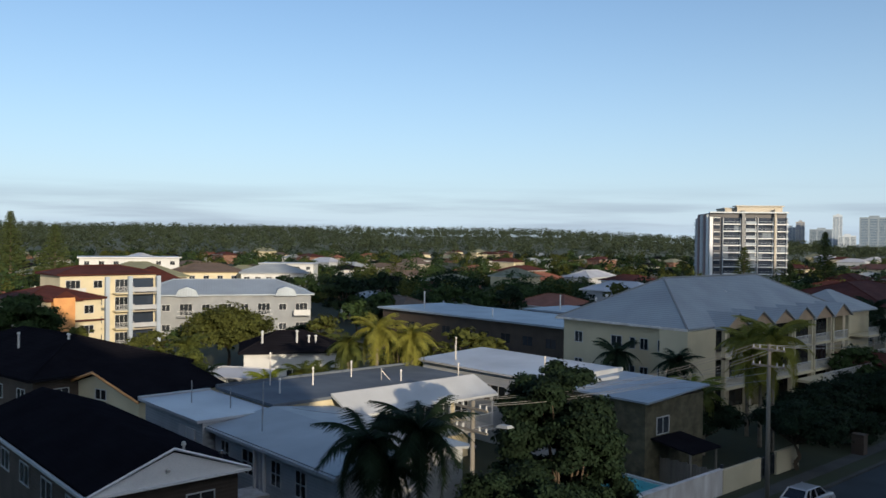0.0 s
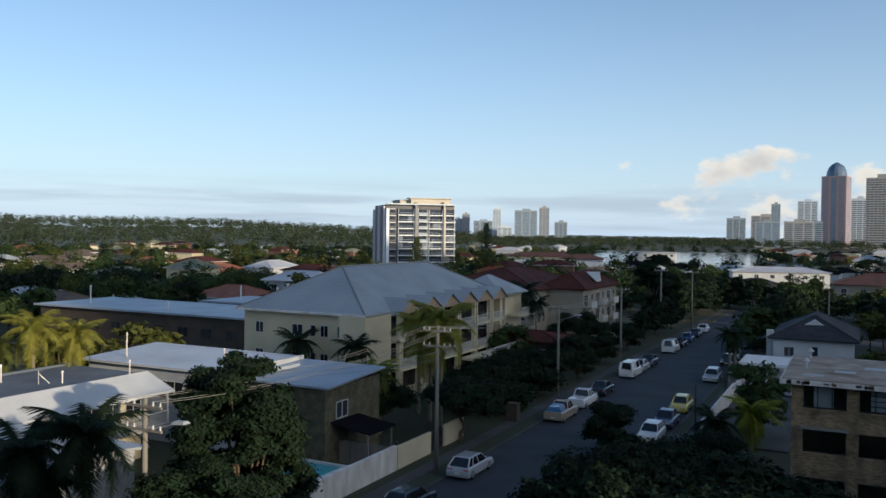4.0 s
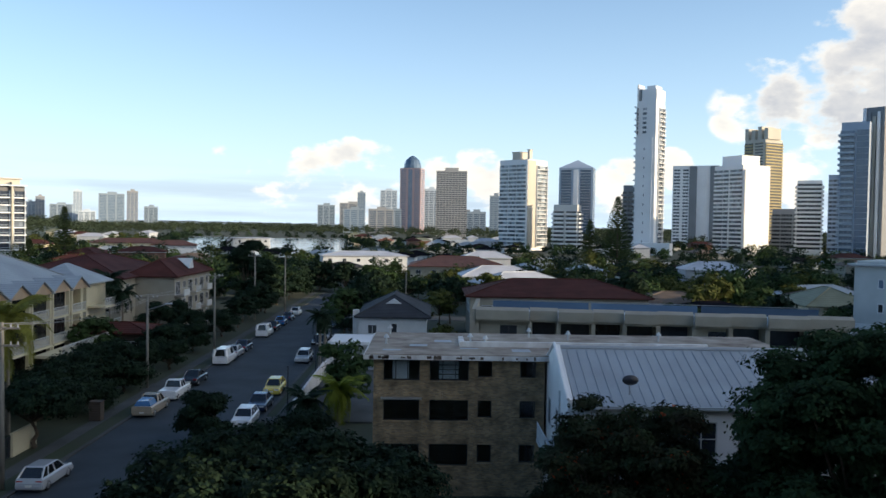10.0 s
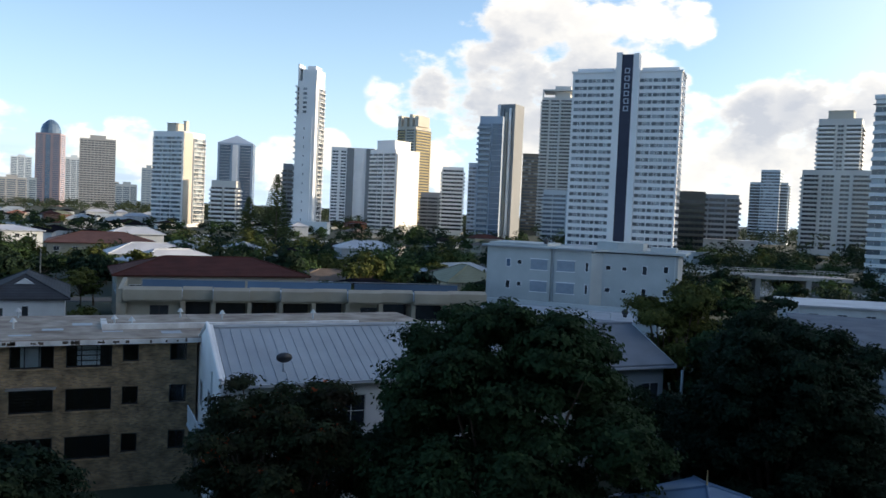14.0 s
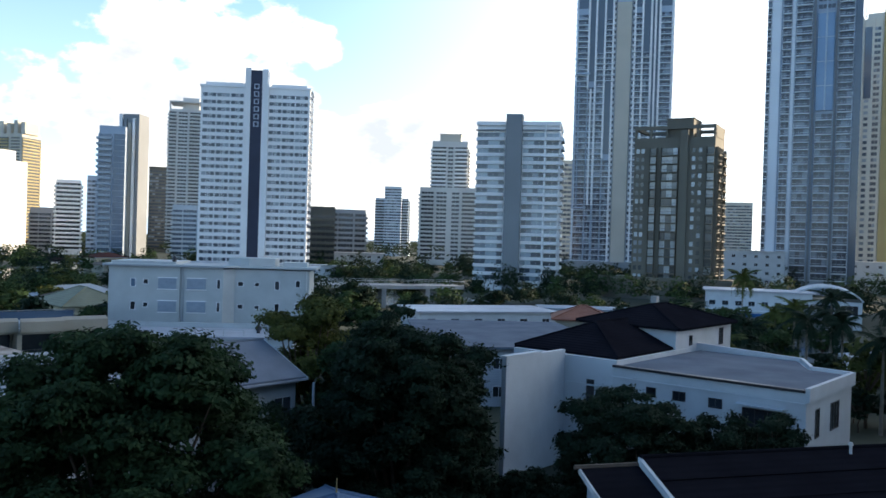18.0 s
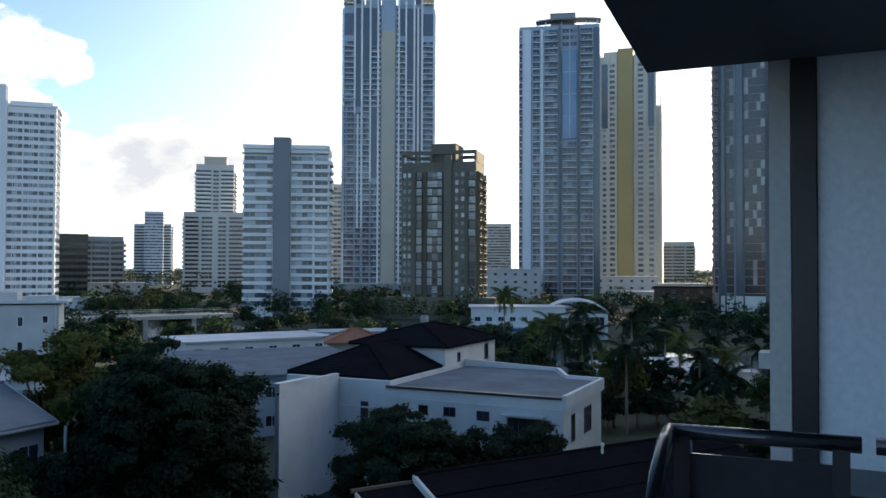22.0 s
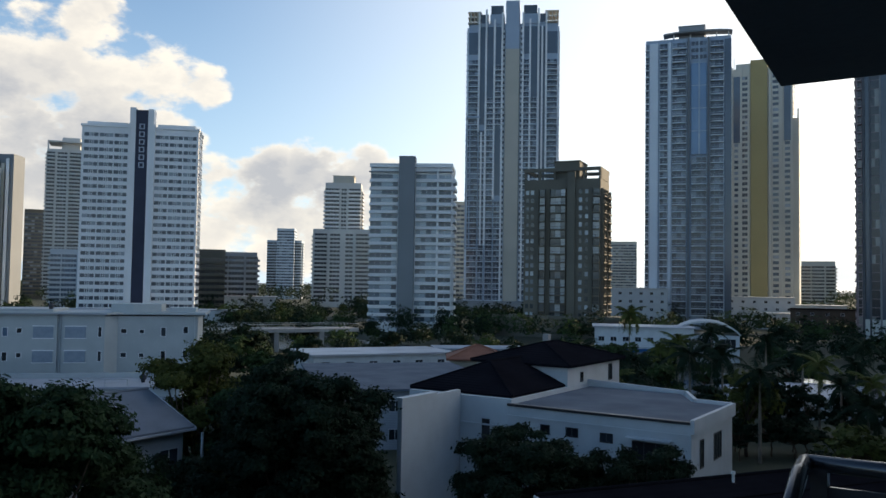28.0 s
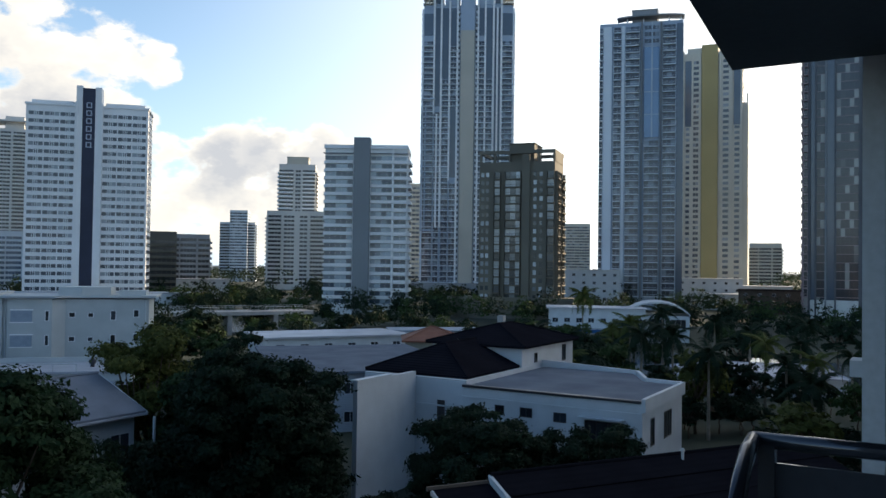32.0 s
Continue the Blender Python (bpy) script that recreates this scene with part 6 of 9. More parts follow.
def hip_house():
    ob = thing("house", -9.0, 110, 0, 0, "white house with a dark hipped tile roof", "house")
    walls(ob, 0, 0, 9, 16, 0, 4.9, WHITE)
    g, a, b, r = hip_roof(0, 0, 9, 16, 4.9, 2.5, 0.6, 0.2)
    part("roof", g, ROOF_CHAR, ob)
    part("ridge_cap", hip_caps(a, b, r, 0, 0, 9, 16, 4.9, 0.6, 0.2, 0.12), ROOF_CHAR, ob)
    part("roof_gablet", Geo().add([(3.4, 2.4, 6.6), (5.6, 2.4, 6.6), (4.5, 2.4, 7.25), (4.5, 4.0, 7.2)], [(0, 1, 2), (1, 3, 2), (0, 2, 3)]), WHITE, ob)
    window(ob, "S", 4.7, 0, 2.6, 0.8, 1.6)
    window(ob, "S", 1.8, 0, 2.8, 1.2, 1.2)
    part("chimney", Geo().box(-0.9, 1.0, 0, -0.1, 1.9, 5.8), WHITE_OLD, ob)
    # carport and yard walls in front
    part("carport_roof", Geo().box(-3.0, -8.6, 2.7, 2.4, -1.2, 2.85).box(-3.05, -8.7, 2.55, 2.45, -8.6, 2.9), BRIGHT, ob, "flat white carport roof")
    for x, y in ((-2.8, -8.4), (2.2, -8.4), (-2.8, -1.4), (2.2, -1.4)):
        part("carport_post", Geo().box(x - 0.06, y - 0.06, 0, x + 0.06, y + 0.06, 2.7), WHITE, ob)
    part("yard_wall", Geo().box(-2.6, -37, 0, -2.4, -16.4, 1.7), WHITE_OLD, ob)
    part("yard_wall", Geo().box(-2.4, -16.6, 0, -2.2, -8.8, 1.7).box(2.5, -9.6, 0, 9, -9.4, 2.0), WHITE_OLD, ob)
    return ob


def white_block():
    """White four-storey rendered flats at an angle beyond the trees."""
    ob = thing("apartment_block", 56.5, 110, 0, -44.3, "white rendered flats with a flat roof and shuttered windows", "apartment block")
    walls(ob, 0.7, 0, 10.3, 10, 0, 12.9, OFFWHITE)
    walls(ob, 10.32, 0.35, 10.9, 10, 0, 12.9, OFFWHITE)
    walls(ob, 10.92, 0.0, 16.2, 10, 0, 12.9, OFFWHITE)
    walls(ob, 16.22, 1.3, 28.0, 10.5, 0, 12.7, OFFWHITE)
    part("return_wall", Geo().prism([(16.21, 0.02), (16.21, 1.28), (17.6, 1.28)], 0, 12.7), OFFWHITE, ob)
    part("roof", Geo().box(0.0, -0.6, 12.9, 10.6, 10.6, 13.2).box(0.8, 0.6, 13.2, 9.6, 9.6, 13.55), OFFWHITE, ob)
    part("roof", Geo().prism([(10.62, -0.6), (16.6, -0.6), (18.4, 0.7), (29.0, 0.7), (29.0, 11), (10.62, 11)], 12.9, 13.2), OFFWHITE, ob)
    part("roof_hatch", Geo().prism([(16.5, 2.4), (19.5, 1.8), (23, 2.6), (23, 8), (16.5, 8)], 13.2, 14.3), OFFWHITE, ob)
    part("roof_hatch", Geo().box(24, 3, 13.2, 27.5, 7, 13.8), OFFWHITE, ob)
    part("roof_vent", Geo().tube((9.2, 1.2, 13.2), (9.2, 1.2, 14.0), 0.3, n=10).tube((9.2, 1.2, 14.0), (9.2, 1.2, 14.3), 0.45, 0.15, n=10), BLACKMETAL, ob)
    part("gutter", Geo().box(0.0, -0.72, 12.92, 16.6, -0.6, 13.08), LIGHTGREY, ob)
    shutter = mat("grey_shutter", (0.26, 0.31, 0.37), (0.21, 0.255, 0.31), 2, 0.6, 0.1, wave=("Z", 0.1, 0.02))
    for k, z in enumerate((0.6, 3.4, 6.6, 9.8)):
        for a, b, y in ((7.4, 9.85, 0.0), (11.3, 13.85, 0.0)):
            part("shutter", Geo().box(a, y - 0.1, z, b, y, z + 1.5), shutter, ob)
            part("lintel", Geo().box(a - 0.1, y - 0.06, z + 1.5, b + 0.1, y + 0.0, z + 1.62), BRIGHT, ob)
            part("window_sill", Geo().box(a - 0.1, y - 0.14, z - 0.1, b + 0.1, y, z), BRIGHT, ob)
        window(ob, "S", 4.0, 0, z + 0.2, 0.7, 1.2, framing=BRIGHT, glass=GLASS_BLUE if k == 3 else None)
        window(ob, "S", 5.7, 0, z + 0.6, 0.7, 0.7, framing=BRIGHT)
        window(ob, "S", 15.6, 0, z + 0.1, 0.5, 1.4, framing=BRIGHT)
        for x, w, h in ((18.4, 0.8, 0.7), (20.7, 0.7, 0.6), (23.5, 0.7, 1.3), (26.4, 0.7, 1.0)):
            window(ob, "S", x, 1.3, z + 0.5 - (0.4 if h > 1 else 0), w, h, framing=BRIGHT)
    downpipe(ob, 10.6, 0.28, 0, 12.9, 0.07)
    downpipe(ob, 27.6, 1.2, 0, 12.7, 0.07)
    return ob


def white_annexe():
    ob = thing("annexe", 61.6, 95, 0, -44.3, "low white annexe with pale flat roofs and dark turbine vents", "annexe")
    walls(ob, -13, -5, 13, 4, 0, 4.6, OFFWHITE)
    part("roof", Geo().box(-13.5, -5.5, 4.6, 13.5, 4.5, 4.85), ROOF_PALE, ob, "pale metal roof")
    walls(ob, -2, -9.5, 13, -5.02, 0, 3.4, OFFWHITE)
    part("roof", Geo().box(-2.5, -10, 3.4, 13.5, -5.52, 3.62), ROOF_BLUE, ob, "pale blue sheet roof")
    part("parapet", Geo().box(-13.5, 3.9, 4.86, 13.5, 4.5, 5.5), OFFWHITE, ob)
    part("railing", Geo().tube((2, -5.3, 5.7), (7, -5.3, 5.7), 0.05, n=6).tube((2, -5.3, 4.85), (2, -5.3, 5.7), 0.05, n=6).tube((4.5, -5.3, 4.85), (4.5, -5.3, 5.7), 0.05, n=6).tube((7, -5.3, 4.85), (7, -5.3, 5.7), 0.05, n=6), WHITE, ob)
    for x in (8.2, 10.4):
        part("turbine_vent", Geo().tube((x, -1, 4.85), (x, -1, 5.2), 0.25, n=10).tube((x, -1, 5.2), (x, -1, 5.55), 0.35, 0.5, n=12).tube((x, -1, 5.55), (x, -1, 5.95), 0.5, 0.15, n=12), BLACKMETAL, ob, smooth=True)
    for x in (-10, -5, 5, 9):
        window(ob, "S", x, -5 if x < 0 else -9.5, 1.2, 1.6, 1.3)
    return ob


def gable_house():
    """Pale two-storey house; its ridge runs along the street behind the tall trees."""
    ob = thing("house", 34, 53.4, 0, 0, "pale house with a grey gabled roof among tall trees", "house")
    walls(ob, -7, -4.9, 6.4, 4.9, 0, 7.0, OFFWHITE)
    part("roof", gable_roof(-7, -4.9, 6.5, 4.9, 7.05, 2.2, "x", 0.5, 0.16), ROOF_MID, ob)
    part("ridge_cap", Geo().tube((-7.5, 0, 9.42), (7.05, 0, 9.42), 0.12, n=6), ROOF_MID, ob)
    for x in (6.4, -7.2):
        part("gable_wall", Geo().add([(x, -4.9, 7.02), (x, 4.9, 7.02), (x, 0, 9.05), (x + 0.2, -4.9, 7.02), (x + 0.2, 4.9, 7.02), (x + 0.2, 0, 9.05)], [(0, 2, 1), (3, 4, 5), (0, 1, 4, 3)]), OFFWHITE, ob)
    for e in (-1, 1):
        part("barge_board", Geo().tube((7.06, e * 5.45, 7.02), (7.06, 0, 9.34), 0.13, n=4), WHITE, ob)
    part("gutter", Geo().box(-7.5, -5.54, 6.9, 7.05, -5.4, 7.06), GREYBLUE, ob)
    for z in (0.0, 3.4):
        part("verandah_floor", Geo().box(4.0, -6.6, z + 0.05, 6.9, -4.92, z + 0.22), WHITE, ob)
        part("verandah_post", Geo().box(6.72, -6.56, z + 0.22, 6.86, -6.42, z + 3.5), WHITE, ob)
    balustrade(ob, (4.0, -6.5), (6.8, -6.5), 3.62, 1.0, WHITE)
    balustrade(ob, (6.8, -6.5), (6.8, -4.95), 3.62, 1.0, WHITE)
    for x in (-5, -1.8, 1.6):
        window(ob, "S", x, -4.9, 4.4, 1.3, 1.3)
    window(ob, "S", 5.2, -4.9, 3.7, 1.6, 2.1, name="glass_door")
    return ob


def modern_house():
    """White two-storey rendered house with dark hipped roofs and a flat roof terrace."""
    ob = thing("house", 57.5, 17.4, 0, 0, "white rendered house with dark tiled hips and flat grey roof", "house")
    # street wing with parapet roof, its back edge stepping in towards the end
    z = 8.3
    plan = [(0, 0), (10.6, 0), (11.0, 3.0), (15.4, 5.2), (15.4, 14.2), (0, 14.2)]
    part("wall", Geo().prism(plan, 0, z), WHITE, ob)
    part("roof_deck", Geo().prism([(0.3, 0.3), (10.3, 0.3), (10.7, 3.2), (15.1, 5.4), (15.1, 13.9), (0.3, 13.9)], z, z + 0.12), ROOF_SLATE, ob, "flat grey roof deck")
    part("roof_edge", Geo().box(-0.16, 0.05, z + 0.02, 0.29, 14.2, z + 0.2), BLACKMETAL, ob, "dark metal roof edge")
    for p, q, h0, h1 in (((-0.1, -0.1), (10.7, -0.1), 0.35, 0.35), ((10.7, 0.1), (11.1, 2.9), 0.35, 0.35), ((11.0, 3.0), (15.4, 5.1), 0.35, 0.4), ((15.3, 5.2), (15.3, 14.2), 0.4, 0.75)):
        d = (Vector(q) - Vector(p)).normalized()
        n = Vector((-d.y, d.x)) * 0.14
        v = [(p[0] - n.x, p[1] - n.y, z - 0.6), (q[0] - n.x, q[1] - n.y, z - 0.6), (q[0] + n.x, q[1] + n.y, z - 0.6), (p[0] + n.x, p[1] + n.y, z - 0.6),
             (p[0] - n.x, p[1] - n.y, z + h0), (q[0] - n.x, q[1] - n.y, z + h1), (q[0] + n.x, q[1] + n.y, z + h1), (p[0] + n.x, p[1] + n.y, z + h0)]
        part("parapet", Geo().add(v, [(0, 3, 2, 1), (4, 5, 6, 7), (0, 1, 5, 4), (1, 2, 6, 5), (2, 3, 7, 6), (3, 0, 4, 7)]), WHITE, ob)
    part("string_course", Geo().box(-0.08, 0.05, 7.5, 0.0, 14.2, 7.62), WHITE, ob)
    for y, w, zz, h in ((11.0, 0.8, 6.5, 0.7), (8.8, 1.0, 6.5, 0.7), (6.1, 1.0, 6.4, 0.7), (2.9, 2.6, 4.8, 2.0)):
        window(ob, "W", 0, y, zz, w, h, framing=BLACKMETAL)
    part("awning", Geo().box(-0.7, 1.3, 7.0, -0.01, 4.5, 7.1), WHITE, ob)
    for x, w in ((2.4, 0.9), (6.4, 2.0)):
        window(ob, "S", x, 0, 5.0, w, 2.0, framing=BLACKMETAL)
    # middle block with hip roof
    walls(ob, 0.6, 14.22, 16.5, 24, 0, 8.7, WHITE)
    g, a, b, r = hip_roof(1.6, 14.9, 16.3, 24, 8.7, 2.1, 0.4, 0.2)
    part("roof", g, ROOF_DARK, ob)
    part("ridge_cap", hip_caps(a, b, r, 1.6, 14.9, 16.3, 24, 8.7, 0.4, 0.2, 0.12), ROOF_DARK, ob)
    window(ob, "W", 0.6, 16.5, 5.0, 0.7, 2.0, framing=BLACKMETAL)
    part("string_course", Geo().box(0.5, 14.22, 6.5, 0.6, 24, 6.62), WHITE, ob)
    # tall blank wall
    part("wing_wall", Geo().box(-7.4, 18.9, 0, 0.58, 19.3, 9.1).box(-7.5, 18.8, 9.1, -3.0, 19.4, 9.25), WHITE, ob)
    # rear block
    walls(ob, 11.0, 14.3, 23.2, 23.6, 8.7, 10.4, WHITE)
    walls(ob, 16.52, 14.3, 23.2, 23.6, 0, 8.7, WHITE)
    g, a, b, r = hip_roof(11.0, 14.3, 23.2, 23.6, 10.4, 1.6, 0.5, 0.2)
    part("roof", g, ROOF_DARK, ob)
    part("ridge_cap", hip_caps(a, b, r, 11.0, 14.3, 23.2, 23.6, 10.4, 0.5, 0.2, 0.12), ROOF_DARK, ob)
    window(ob, "S", 14.0, 14.28, 8.9, 0.6, 0.9, framing=BLACKMETAL)
    window(ob, "S", 20.8, 14.28, 8.5, 0.9, 1.6, framing=BLACKMETAL)
    vent(ob, 9.5, 20, 10.0, 0.9, 0.05)
    part("chimney", Geo().box(16.6, 19, 11.4, 17.2, 19.6, 12.9), CONCRETE, ob)
    return ob


def slope(x0, x1, ya, za, yb, zb, thick):
    """A roof slab that falls from one edge to the other."""
    v = [(x0, ya, za), (x1, ya, za), (x1, yb, zb), (x0, yb, zb)]
    return Geo().add(v + [(x, y, z + thick) for x, y, z in v], [(0, 1, 2, 3), (7, 6, 5, 4), (0, 4, 5, 1), (1, 5, 6, 2), (2, 6, 7, 3), (3, 7, 4, 0)])


def dark_roof_house():
    """Dark tiled roof close below, falling one way from a high back wall, its end stepped down once."""
    ob = thing("house", 43, 14.6, 0, -33.3, "house with a dark tiled roof and white barge boards", "house")
    walls(ob, -10.0, -6.6, 14, -0.26, 0, 4.6, WHITE)
    part("back_wall", Geo().box(-10.0, -0.25, 0, 14, 0.05, 7.0), WHITE, ob)
    part("roof", slope(-7.1, 14.4, 0.25, 7.35, -7.2, 4.75, 0.18), ROOF_DARK, ob)
    part("roof", slope(-10.3, -7.12, 0.25, 7.0, -7.2, 4.4, 0.18), ROOF_DARK, ob)
    for x in (-10.0, -7.3):
        part("end_wall", Geo().add([(x, -6.6, 4.4), (x, 0, 4.4), (x, 0, 6.95), (x, -6.6, 4.62), (x + 0.2, -6.6, 4.4), (x + 0.2, 0, 4.4), (x + 0.2, 0, 6.95), (x + 0.2, -6.6, 4.62)],
                                   [(0, 3, 2, 1), (4, 5, 6, 7), (2, 3, 7, 6), (0, 4, 7, 3), (1, 2, 6, 5)]), WHITE, ob)
    part("barge_board", slope(-7.3, -7.12, 0.25, 7.12, -7.2, 4.52, 0.4), WHITE, ob)
    part("barge_board", slope(-10.4, -10.31, 0.25, 6.9, -7.2, 4.3, 0.26), WHITE_OLD, ob)
    part("ridge_cap", Geo().tube((-7.2, 0.22, 7.52), (14.4, 0.22, 7.52), 0.12, n=6), ROOF_DARK, ob)
    part("ridge_cap", Geo().tube((-10.6, 0.22, 7.18), (-7.2, 0.22, 7.18), 0.12, n=6), ROOF_BROWN, ob)
    for y in (-1.6, -3.2, -4.8):
        part("tile_batten", Geo().box(-7.1, y - 0.03, 7.35 + 0.19 + (y - 0.25) * 0.349, 14.4, y + 0.03, 7.35 + 0.235 + (y - 0.25) * 0.349), ROOF_DARK, ob)
    vent(ob, 4.5, -0.3, 7.2, 0.6, 0.07)
    return ob


def blue_canopy():
    ob = thing("shed", 26.4, 28.2, 0, 10, "small shed with a pale blue hipped metal roof", "shed")
    walls(ob, -3.6, -3.5, 3.6, 3.5, 0, 4.5, GREYBLUE)
    g, a, b, r = hip_roof(-3.6, -3.5, 3.6, 3.5, 4.5, 1.35, 0.5, 0.12)
    part("roof", g, CANOPY, ob)
    part("ridge_cap", hip_caps(a, b, r, -3.6, -3.5, 3.6, 3.5, 4.5, 0.5, 0.12, 0.07), CANOPY, ob)
    part("finial", Geo().tube((*a, r), (a[0], a[1], r + 0.7), 0.05, 0.02, n=6), TW_GOLD, ob)
    return ob


for make in (near_flats, grey_flats, long_flats, blue_roof_flats, cream_flats, brown_flats, brick_flats, white_house, tan_flats, red_roof_block, hip_house, white_block, white_annexe, gable_house, modern_house, dark_roof_house, blue_canopy):
    make()

# ---- trees and palms ----
def leaves(rng, centres, radius, per, leaf, flat=0.35, out=None):
    """Quads scattered in clumps round the centres, each a small pointed leaf that turns outwards if out gives the clump's way; returns points and faces."""
    n = len(centres) * per
    c = np.repeat(centres, per, 0) + rng.normal(0, 1, (n, 3)) * radius * (1, 1, 0.5)
    u = rng.normal(0, 1, (n, 3))
    u /= np.linalg.norm(u, axis=1)[:, None]
    if out is None:
        w = rng.normal(0, 1, (n, 3)) * (1, 1, flat)
    else:
        w = np.repeat(out, per, 0) + rng.normal(0, 0.42, (n, 3)) + (0, 0, 0.25)
        u = np.cross(w, u)
        u /= np.linalg.norm(u, axis=1)[:, None] + 1e-6
    v = np.cross(u, w)
    v /= np.linalg.norm(v, axis=1)[:, None] + 1e-6
    s = (leaf * rng.uniform(0.55, 1.35, n))[:, None]
    p = np.stack([c - u * s * 0.5, c + v * s * 0.26, c + u * s * 0.5, c - v * s * 0.26], 1).reshape(-1, 3)
    return p, np.arange(n * 4).reshape(-1, 4)


def leaf_mesh(name, p, f, material):
    me = bpy.data.meshes.new(name)
    me.vertices.add(len(p))
    me.vertices.foreach_set("co", p.astype(np.float32).ravel())
    me.loops.add(f.size)
    me.loops.foreach_set("vertex_index", f.astype(np.int32).ravel())
    me.polygons.add(len(f))
    me.polygons.foreach_set("loop_start", np.arange(0, f.size, 4, dtype=np.int32))
    me.update(calc_edges=True)
    me.materials.append(material)
    return me


def crown(name, seed, lobes, clumps, per, leaf, material, clump=0.45):
    """A crown of leaf clumps on the shells of several lobes: x, y, z, radius, height."""
    rng = np.random.default_rng(seed)
    w = np.array([l[3] ** 2 * l[4] for l in lobes])
    pick = rng.choice(len(lobes), clumps, p=w / w.sum())
    d = rng.normal(0, 1, (clumps, 3))
    d /= np.linalg.norm(d, axis=1)[:, None]
    d[:, 2] = np.where(d[:, 2] < -0.35, -d[:, 2], d[:, 2])
    L = np.array(lobes)[pick]
    r = rng.uniform(0.35, 1.0, clumps) ** 0.5 * np.where(rng.uniform(0, 1, clumps) < 0.2, rng.uniform(1.0, 1.45, clumps), rng.uniform(0.8, 1.1, clumps))
    c = L[:, :3] + d * r[:, None] * np.stack([L[:, 3], L[:, 3], L[:, 4]], 1)
    p, f = leaves(rng, c, clump * 0.5, per, leaf, out=d)
    return leaf_mesh(name, p, f, material)


def trunk_mesh(seed, height, r, lobes, material):
    rng = random.Random(seed)
    g = Geo()
    a = Vector((0, 0, -0.1))
    for i in range(4):
        b = Vector((rng.uniform(-0.2, 0.2), rng.uniform(-0.2, 0.2), height * (i + 1) / 4))
        g.tube(a, b, r * (1 - 0.13 * i), r * (1 - 0.13 * (i + 1)), n=8, caps=False)
        a = b
    for x, y, z, rr, hh in lobes[::max(1, len(lobes) // 24)]:
        m = a.lerp(Vector((x, y, z)), 0.55) + Vector((rng.uniform(-0.3, 0.3), rng.uniform(-0.3, 0.3), 0))
        g.tube(a, m, r * 0.42, r * 0.26, n=6, caps=False)
        g.tube(m, (x, y, z + hh * 0.3), r * 0.26, r * 0.06, n=5, caps=False)
    return g.mesh("trunk", material)


def lobes_for(seed, n, radius, z0, z1, size):
    """Uneven boughs under a low dome: the outer ones hang lower."""
    rng = random.Random(seed)
    out = []
    for i in range(n):
        a = 2.39996 * i + rng.uniform(-0.5, 0.5)
        t = math.sqrt((i + 0.4) / n)
        k = radius * t * rng.uniform(0.78, 1.05)
        dome = math.sqrt(max(0.0, 1 - (t * 0.94) ** 3))
        z = z0 + (z1 - z0) * (dome * rng.uniform(0.62, 0.99) if i % 3 else rng.uniform(0.0, 0.75) * max(dome, 0.4))
        s = size * rng.uniform(0.6, 1.25)
        out.append((k * math.cos(a), k * math.sin(a), z, s, s * rng.uniform(0.55, 0.85)))
    return out


def tree(x, y, seed, height, radius, material, label, clumps=900, per=14, leaf=0.3, n=9, base=0.4, trunk=0.25, name="tree", clump=0.45, extra=None):
    ob = thing(name, x, y, 0, seed * 47 % 360, label, "tree")
    if math.hypot(x, y) < 60:
        leaf, per, clumps, clump = leaf * 0.8, int(per * 1.5), int(clumps * 1.0), clump * 0.8
    near = math.hypot(x, y) < 60
    s = radius * (0.155 if near else 0.31)
    n = int(n * (8 if near else 2.2))
    lobes = lobes_for(seed, n, radius - s * 0.7, height * base, height - s * 0.6, s)
    put("trunk", trunk_mesh(seed, height * base * 0.8, trunk, lobes, BARK), ob)
    put("crown", crown("crown", seed, lobes, clumps, per, leaf, material, clump), ob)
    # Real blossom on the rust tree; elsewhere leaves coloured for sunlight.
    if extra:
        put("blossom", crown("blossom", seed + 1, lobes, extra[1], 5, leaf * 0.8, extra[0], clump * 0.5), ob)
    return ob


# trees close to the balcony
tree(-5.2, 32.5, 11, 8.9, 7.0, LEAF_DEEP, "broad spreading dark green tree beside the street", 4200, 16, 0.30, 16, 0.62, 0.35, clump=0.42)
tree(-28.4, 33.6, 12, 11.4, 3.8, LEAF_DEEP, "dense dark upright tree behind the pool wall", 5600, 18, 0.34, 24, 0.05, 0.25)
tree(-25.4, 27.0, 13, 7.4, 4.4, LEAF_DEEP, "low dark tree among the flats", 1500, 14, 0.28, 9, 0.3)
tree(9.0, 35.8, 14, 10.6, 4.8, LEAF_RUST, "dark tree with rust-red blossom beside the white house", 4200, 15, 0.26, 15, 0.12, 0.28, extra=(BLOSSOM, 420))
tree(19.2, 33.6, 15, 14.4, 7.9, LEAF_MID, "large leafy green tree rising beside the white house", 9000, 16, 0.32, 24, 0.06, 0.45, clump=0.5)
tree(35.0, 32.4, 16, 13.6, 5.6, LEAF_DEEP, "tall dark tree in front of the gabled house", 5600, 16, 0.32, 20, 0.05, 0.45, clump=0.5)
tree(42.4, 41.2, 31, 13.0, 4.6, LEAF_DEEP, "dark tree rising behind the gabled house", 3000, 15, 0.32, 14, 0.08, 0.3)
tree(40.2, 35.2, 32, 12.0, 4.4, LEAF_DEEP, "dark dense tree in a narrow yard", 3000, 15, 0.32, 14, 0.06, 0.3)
tree(45.6, 46.0, 33, 13.0, 4.8, LEAF_MID, "green tree behind the gabled house, sunlight coloured into some leaves", 3200, 15, 0.32, 14, 0.06, 0.3, extra=(LEAF_SUNLIT, 420))
